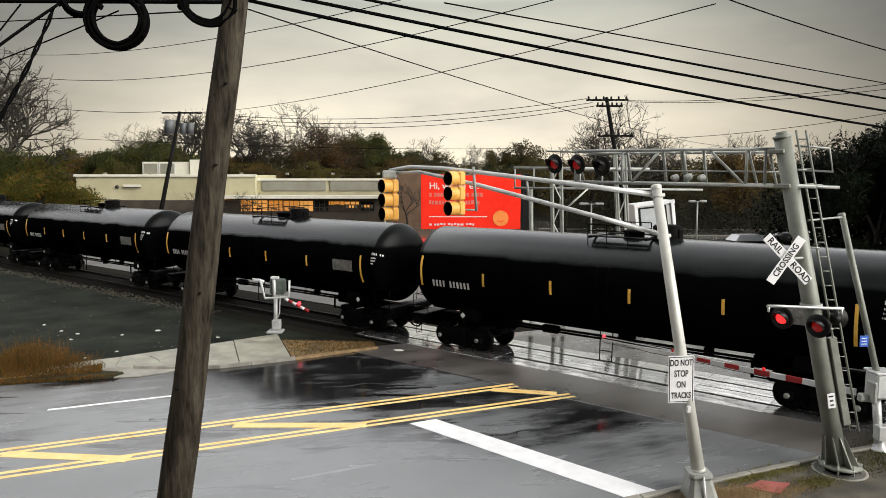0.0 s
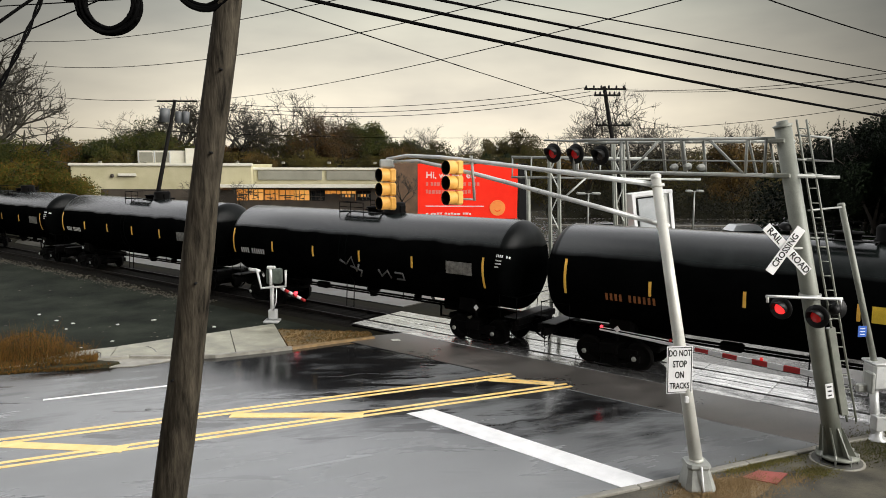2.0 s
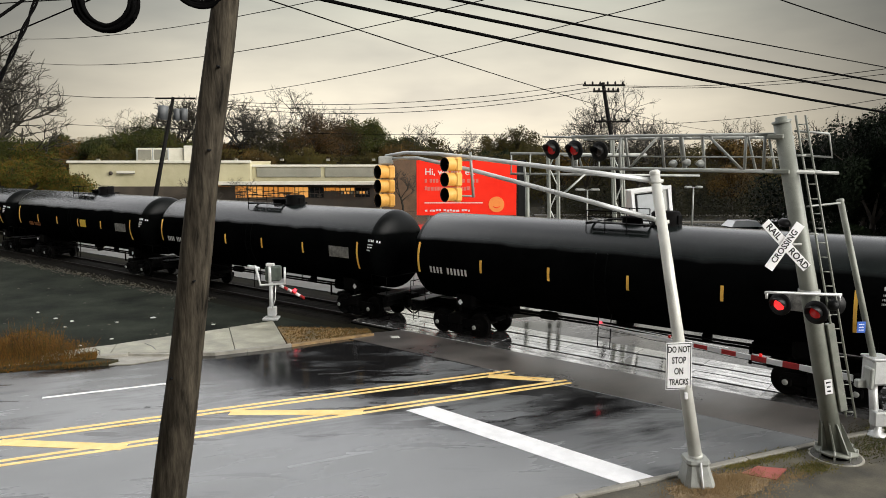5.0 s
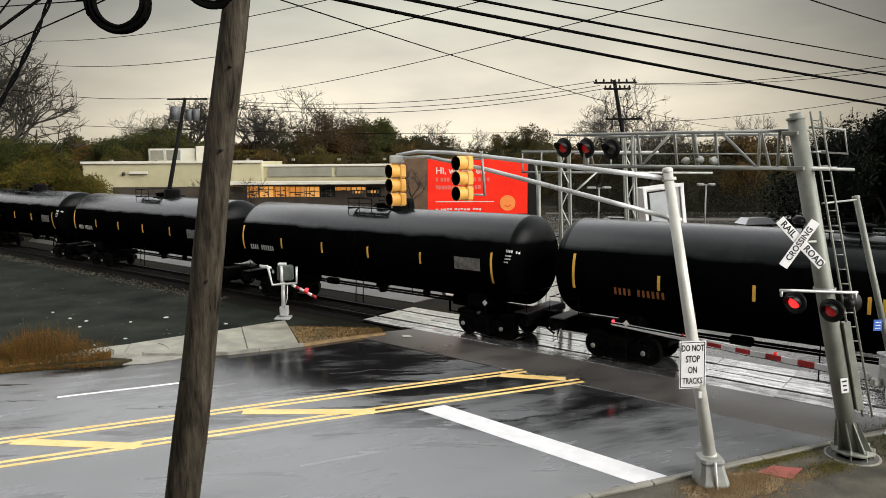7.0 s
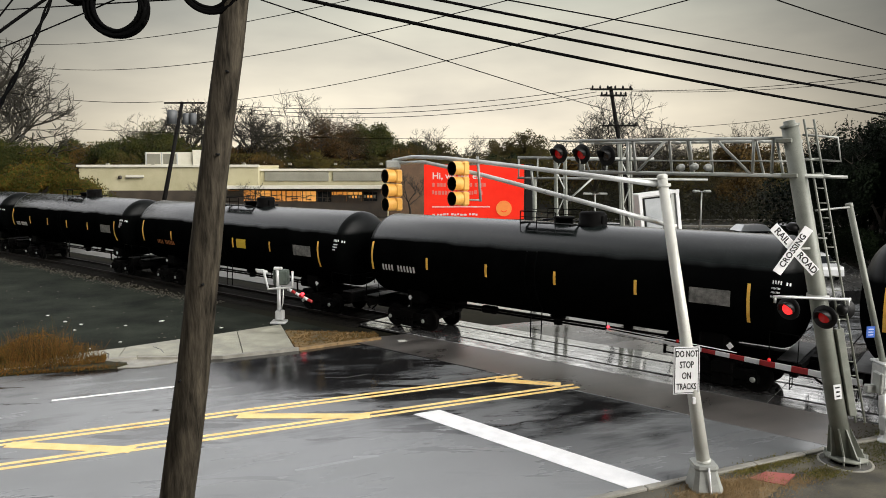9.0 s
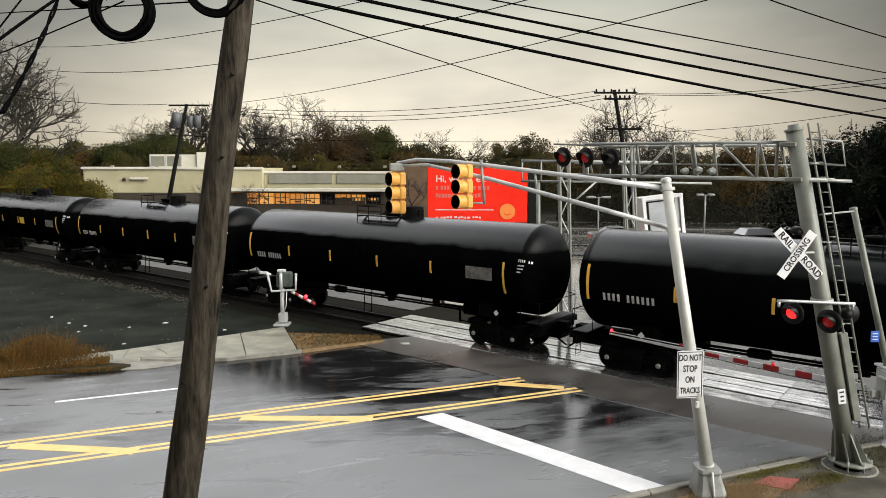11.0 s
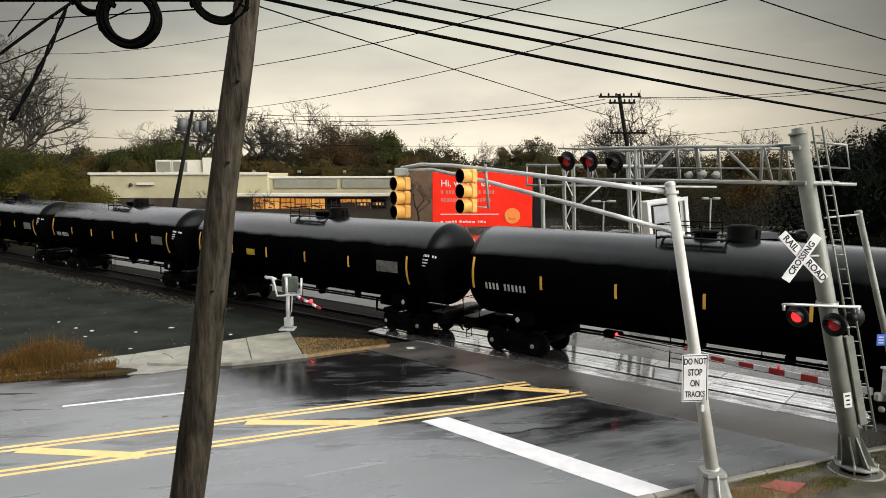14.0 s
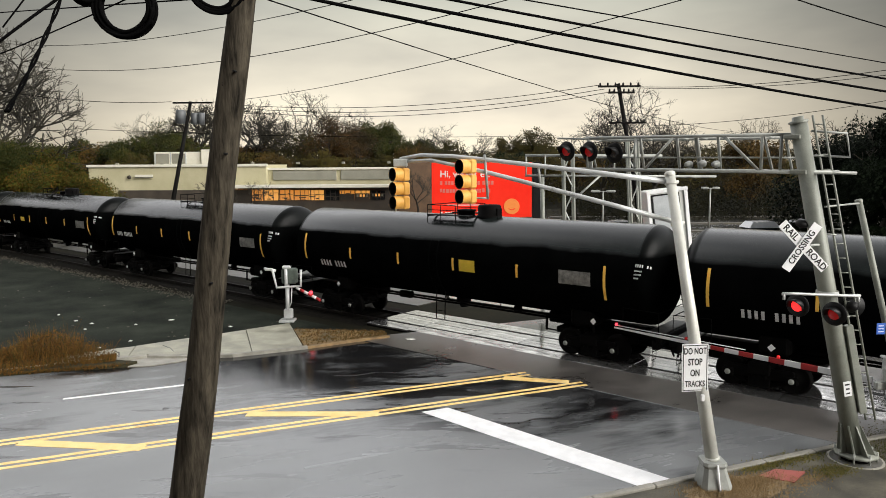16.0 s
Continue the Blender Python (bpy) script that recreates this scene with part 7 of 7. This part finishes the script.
for i, (x, y, h, s) in enumerate(((-22.4, 125, 18.6, 11), (-60, 124, 12.2, 14), (-29.0, 122, 15.0, 31), (21.0, 84, 15.0, 15), (18.0, 86, 12.5, 35), (25.0, 90, 13.0, 16), (34, 110, 14.0, 17), (48, 112, 14.5, 18), (2.5, 132, 13.5, 19), (58, 112, 13.5, 32), (-53.8, 122, 13.9, 33), (-50.2, 119, 14.4, 34), (-3.0, 126, 13.4, 36))):
    tree(x, y, h, s, bare, levels=6 if h > 13.8 else 5, spread=0.85, up=0.16)
for x, y, h, s in ((-46.5, 71.9, 21.0, 20), (-49.0, 74.0, 20.5, 39), (-52.7, 76.9, 19.4, 21)):
    tree(x, y, h, s, "leafless dark tree with stout limbs beside the railway", levels=6, girth=1.25, spread=0.85, up=0.16)
for i, (x, y, h, s) in enumerate(((-12.5, 126, 14.3, 41), (-8.0, 128, 13.0, 42), (12.5, 128, 12.4, 43), (-17.5, 130, 12.0, 44), (-44, 116, 12.0, 45))):
    tree(x, y, h, s, turned, LEAF_WOODS if i > 1 else LEAF_DEEP, 13000, 0.30, 4, 0.3)
for i, (x, y, h, s) in enumerate(((28.2, 46, 9.4, 58), (28.8, 48.5, 10.4, 59), (29.4, 46, 9.8, 56), (30.2, 44, 10.8, 57), (31.2, 46, 10.6, 51), (33.5, 45, 11.4, 52), (38.0, 48, 12.5, 53), (31.5, 50, 10.0, 54), (36.0, 44, 9.0, 55))):
    tree(x, y, h, s, "dense dark green tree with drooping foliage", LEAF_GREEN, 52000, 0.155, 4, 1.1, 1.2, 1.0)
for i, (x, y, h, s) in enumerate(((-45.6, 74.4, 11.2, 61), (-49.6, 70.7, 11.0, 62), (-50.4, 80.4, 10.4, 63), (-52.5, 75.0, 11.8, 64))):
    tree(x, y, h, s, "bushy tree with dark olive leaves", LEAF_DEEP, 34000, 0.20, 4, 1.3, 1.0, 1.25)


for x, y, h, s in ((-42.4, 73.0, 8.8, 65), (-41.0, 77.0, 7.4, 66), (-44.6, 72.0, 8.6, 67)):
    tree(x, y, h, s, "bushy tree turning from green to orange before the store", LEAF_OLIVE, 20000, 0.20, 4, 0.8, 1.0, 1.2)
for x, y, h, s in ((26.5, 45.0, 3.4, 81), (28.8, 43.5, 3.8, 82), (31.2, 43.0, 4.0, 83), (33.8, 42.6, 4.2, 84)):
    tree(x, y, h, s, "low dark green bush below the trees", LEAF_GREEN, 9000, 0.16, 3, 0.3, 1.0, 2.2)
bm = bmesh.new()
thicket = random.Random(91)
clumps(bm, thicket, 46000, lambda g: (lambda a, b: (25.5 + 34 * a, 50 - 8 * a + 9 * b, -0.1 + (5.2 + 1.6 * math.sin(a * 23)) * g.random() ** 1.2))(g.random(), g.random()), 0.26)
tagged(part("thicket", bm, LEAF_GREEN), "dark green thicket under the trees by the car park", "thicket", kind="stuff")
LEAF_AMBER = leafy("amber_leaves", [(0.060, 0.037, 0.009), (0.075, 0.046, 0.011), (0.050, 0.034, 0.009)])
tree(36.5, 88, 6.2, 71, "small tree with amber autumn leaves by the car park", LEAF_AMBER, 5000, 0.22, 4, 0.3, 1.0, 1.3)
LEAF_BROWN = leafy("russet_leaves", [(0.055, 0.034, 0.009), (0.080, 0.047, 0.012), (0.044, 0.036, 0.009), (0.092, 0.054, 0.013)])
g = random.Random(5)
for i in range(26):
    x = -84 + i * 7.0 + g.uniform(-2, 2)
    y = g.uniform(108, 120) if x < 40 else g.uniform(94, 106)
    h = g.uniform(8.4, 11.2)
    mat, words = ((LEAF_WOODS, "tree with olive-brown autumn leaves on the rise"), (LEAF_BROWN, "tree with russet autumn leaves on the rise"), (LEAF_GREEN, "dark evergreen tree on the rise"))[(0, 1, 0, 0, 1, 0, 2)[i % 7]]
    tree(x, y, h, 200 + i, words, mat, 5200, 0.29, 4, 0.2, 1.0, 1.05)


# the wooded rise behind everything
def wood_top(x):
    return 8.4 + 2.2 * noise.noise(Vector((x * 0.045, 3.1, 0))) + 1.3 * noise.noise(Vector((x * 0.16, 8.0, 0))) + (0.9 if x < 18 else 1.5)


bm = bmesh.new()
rng = random.Random(77)
for _ in range(290000):
    x = rng.uniform(-150, 190)
    y = rng.uniform(112, 142) if x < 60 else rng.uniform(96, 130)
    top = wood_top(x)
    z = top * (1 - rng.random() ** 1.6) * (0.80 + 0.2 * (y - 112) / 30)
    s = rng.uniform(0.14, 0.36)
    c = Vector((x, y, z))
    a = Vector((rng.gauss(0, 1), rng.gauss(0, 1), rng.gauss(0, 1))).normalized()
    u, w, _a = frame_of(a)
    bm.faces.new([bm.verts.new(q) for q in (c - u * s * 0.6, c + w * s * 0.45, c + u * s * 0.6, c - w * s * 0.45)])
tagged(part("far_woods", bm, LEAF_WOODS), "brown and olive autumn woods on the rise behind the store", "woods", kind="stuff")
setting("wooded_bank", lambda bm: prism(bm, [(-260, 142), (260, 136), (300, 260), (-300, 260)], -0.3, 6.5), surf("leaf_litter_bank", (0.012, 0.011, 0.006), (0.032, 0.024, 0.012), 0.3, (0.8, 0.95), bump=0.8, fine=3), "dark wooded bank behind the trees", "bank")
bm = bmesh.new()
for _ in range(34000):
    x, y = rng.uniform(14, 75), rng.uniform(76, 92)
    z = rng.random() ** 1.3 * (3.6 + 1.8 * noise.noise(Vector((x * 0.15, 1.0, 5.0))))
    s = rng.uniform(0.12, 0.3)
    c = Vector((x, y + 6, z))
    u, w, _a = frame_of(Vector((rng.gauss(0, 1), rng.gauss(0, 1), rng.gauss(0, 1))).normalized())
    bm.faces.new([bm.verts.new(q) for q in (c - u * s * 0.6, c + w * s * 0.45, c + u * s * 0.6, c - w * s * 0.45)])
tagged(part("hedge", bm, leafy("hedge_leaves", [(0.011, 0.011, 0.004), (0.015, 0.014, 0.005), (0.012, 0.013, 0.0045), (0.016, 0.014, 0.005)], soft=0.1)), "dark brown hedge along the car park's edge", "hedge", kind="stuff")


def motions():
    """The train runs to the far left; each car keeps to the straight track."""
    gone = ((0.0, -0.6), (0.5, 6.95), (1.0, 14.1), (1.5, 22.0), (2.0, 29.5), (2.5, 35.25), (3.0, 42.6), (3.5, 49.8), (4.0, 57.5), (5.25, 76.5), (6.5, 96.1), (7.0, 102.6), (7.5, 110.0), (8.0, 115.8), (8.5, 122.5), (9.0, 130.0), (10.25, 147.0),
            (11.5, 164.1), (12.0, 171.5), (12.5, 177.1), (13.0, 184.15), (13.5, 191.8), (14.0, 198.2), (14.5, 205.9), (15.0, 211.5), (15.5, 218.5), (16.0, 226.0))
    for k, car in CARS.items():
        walk(car, [(t, car_pose(k, u)) for t, u in gone])


motions()
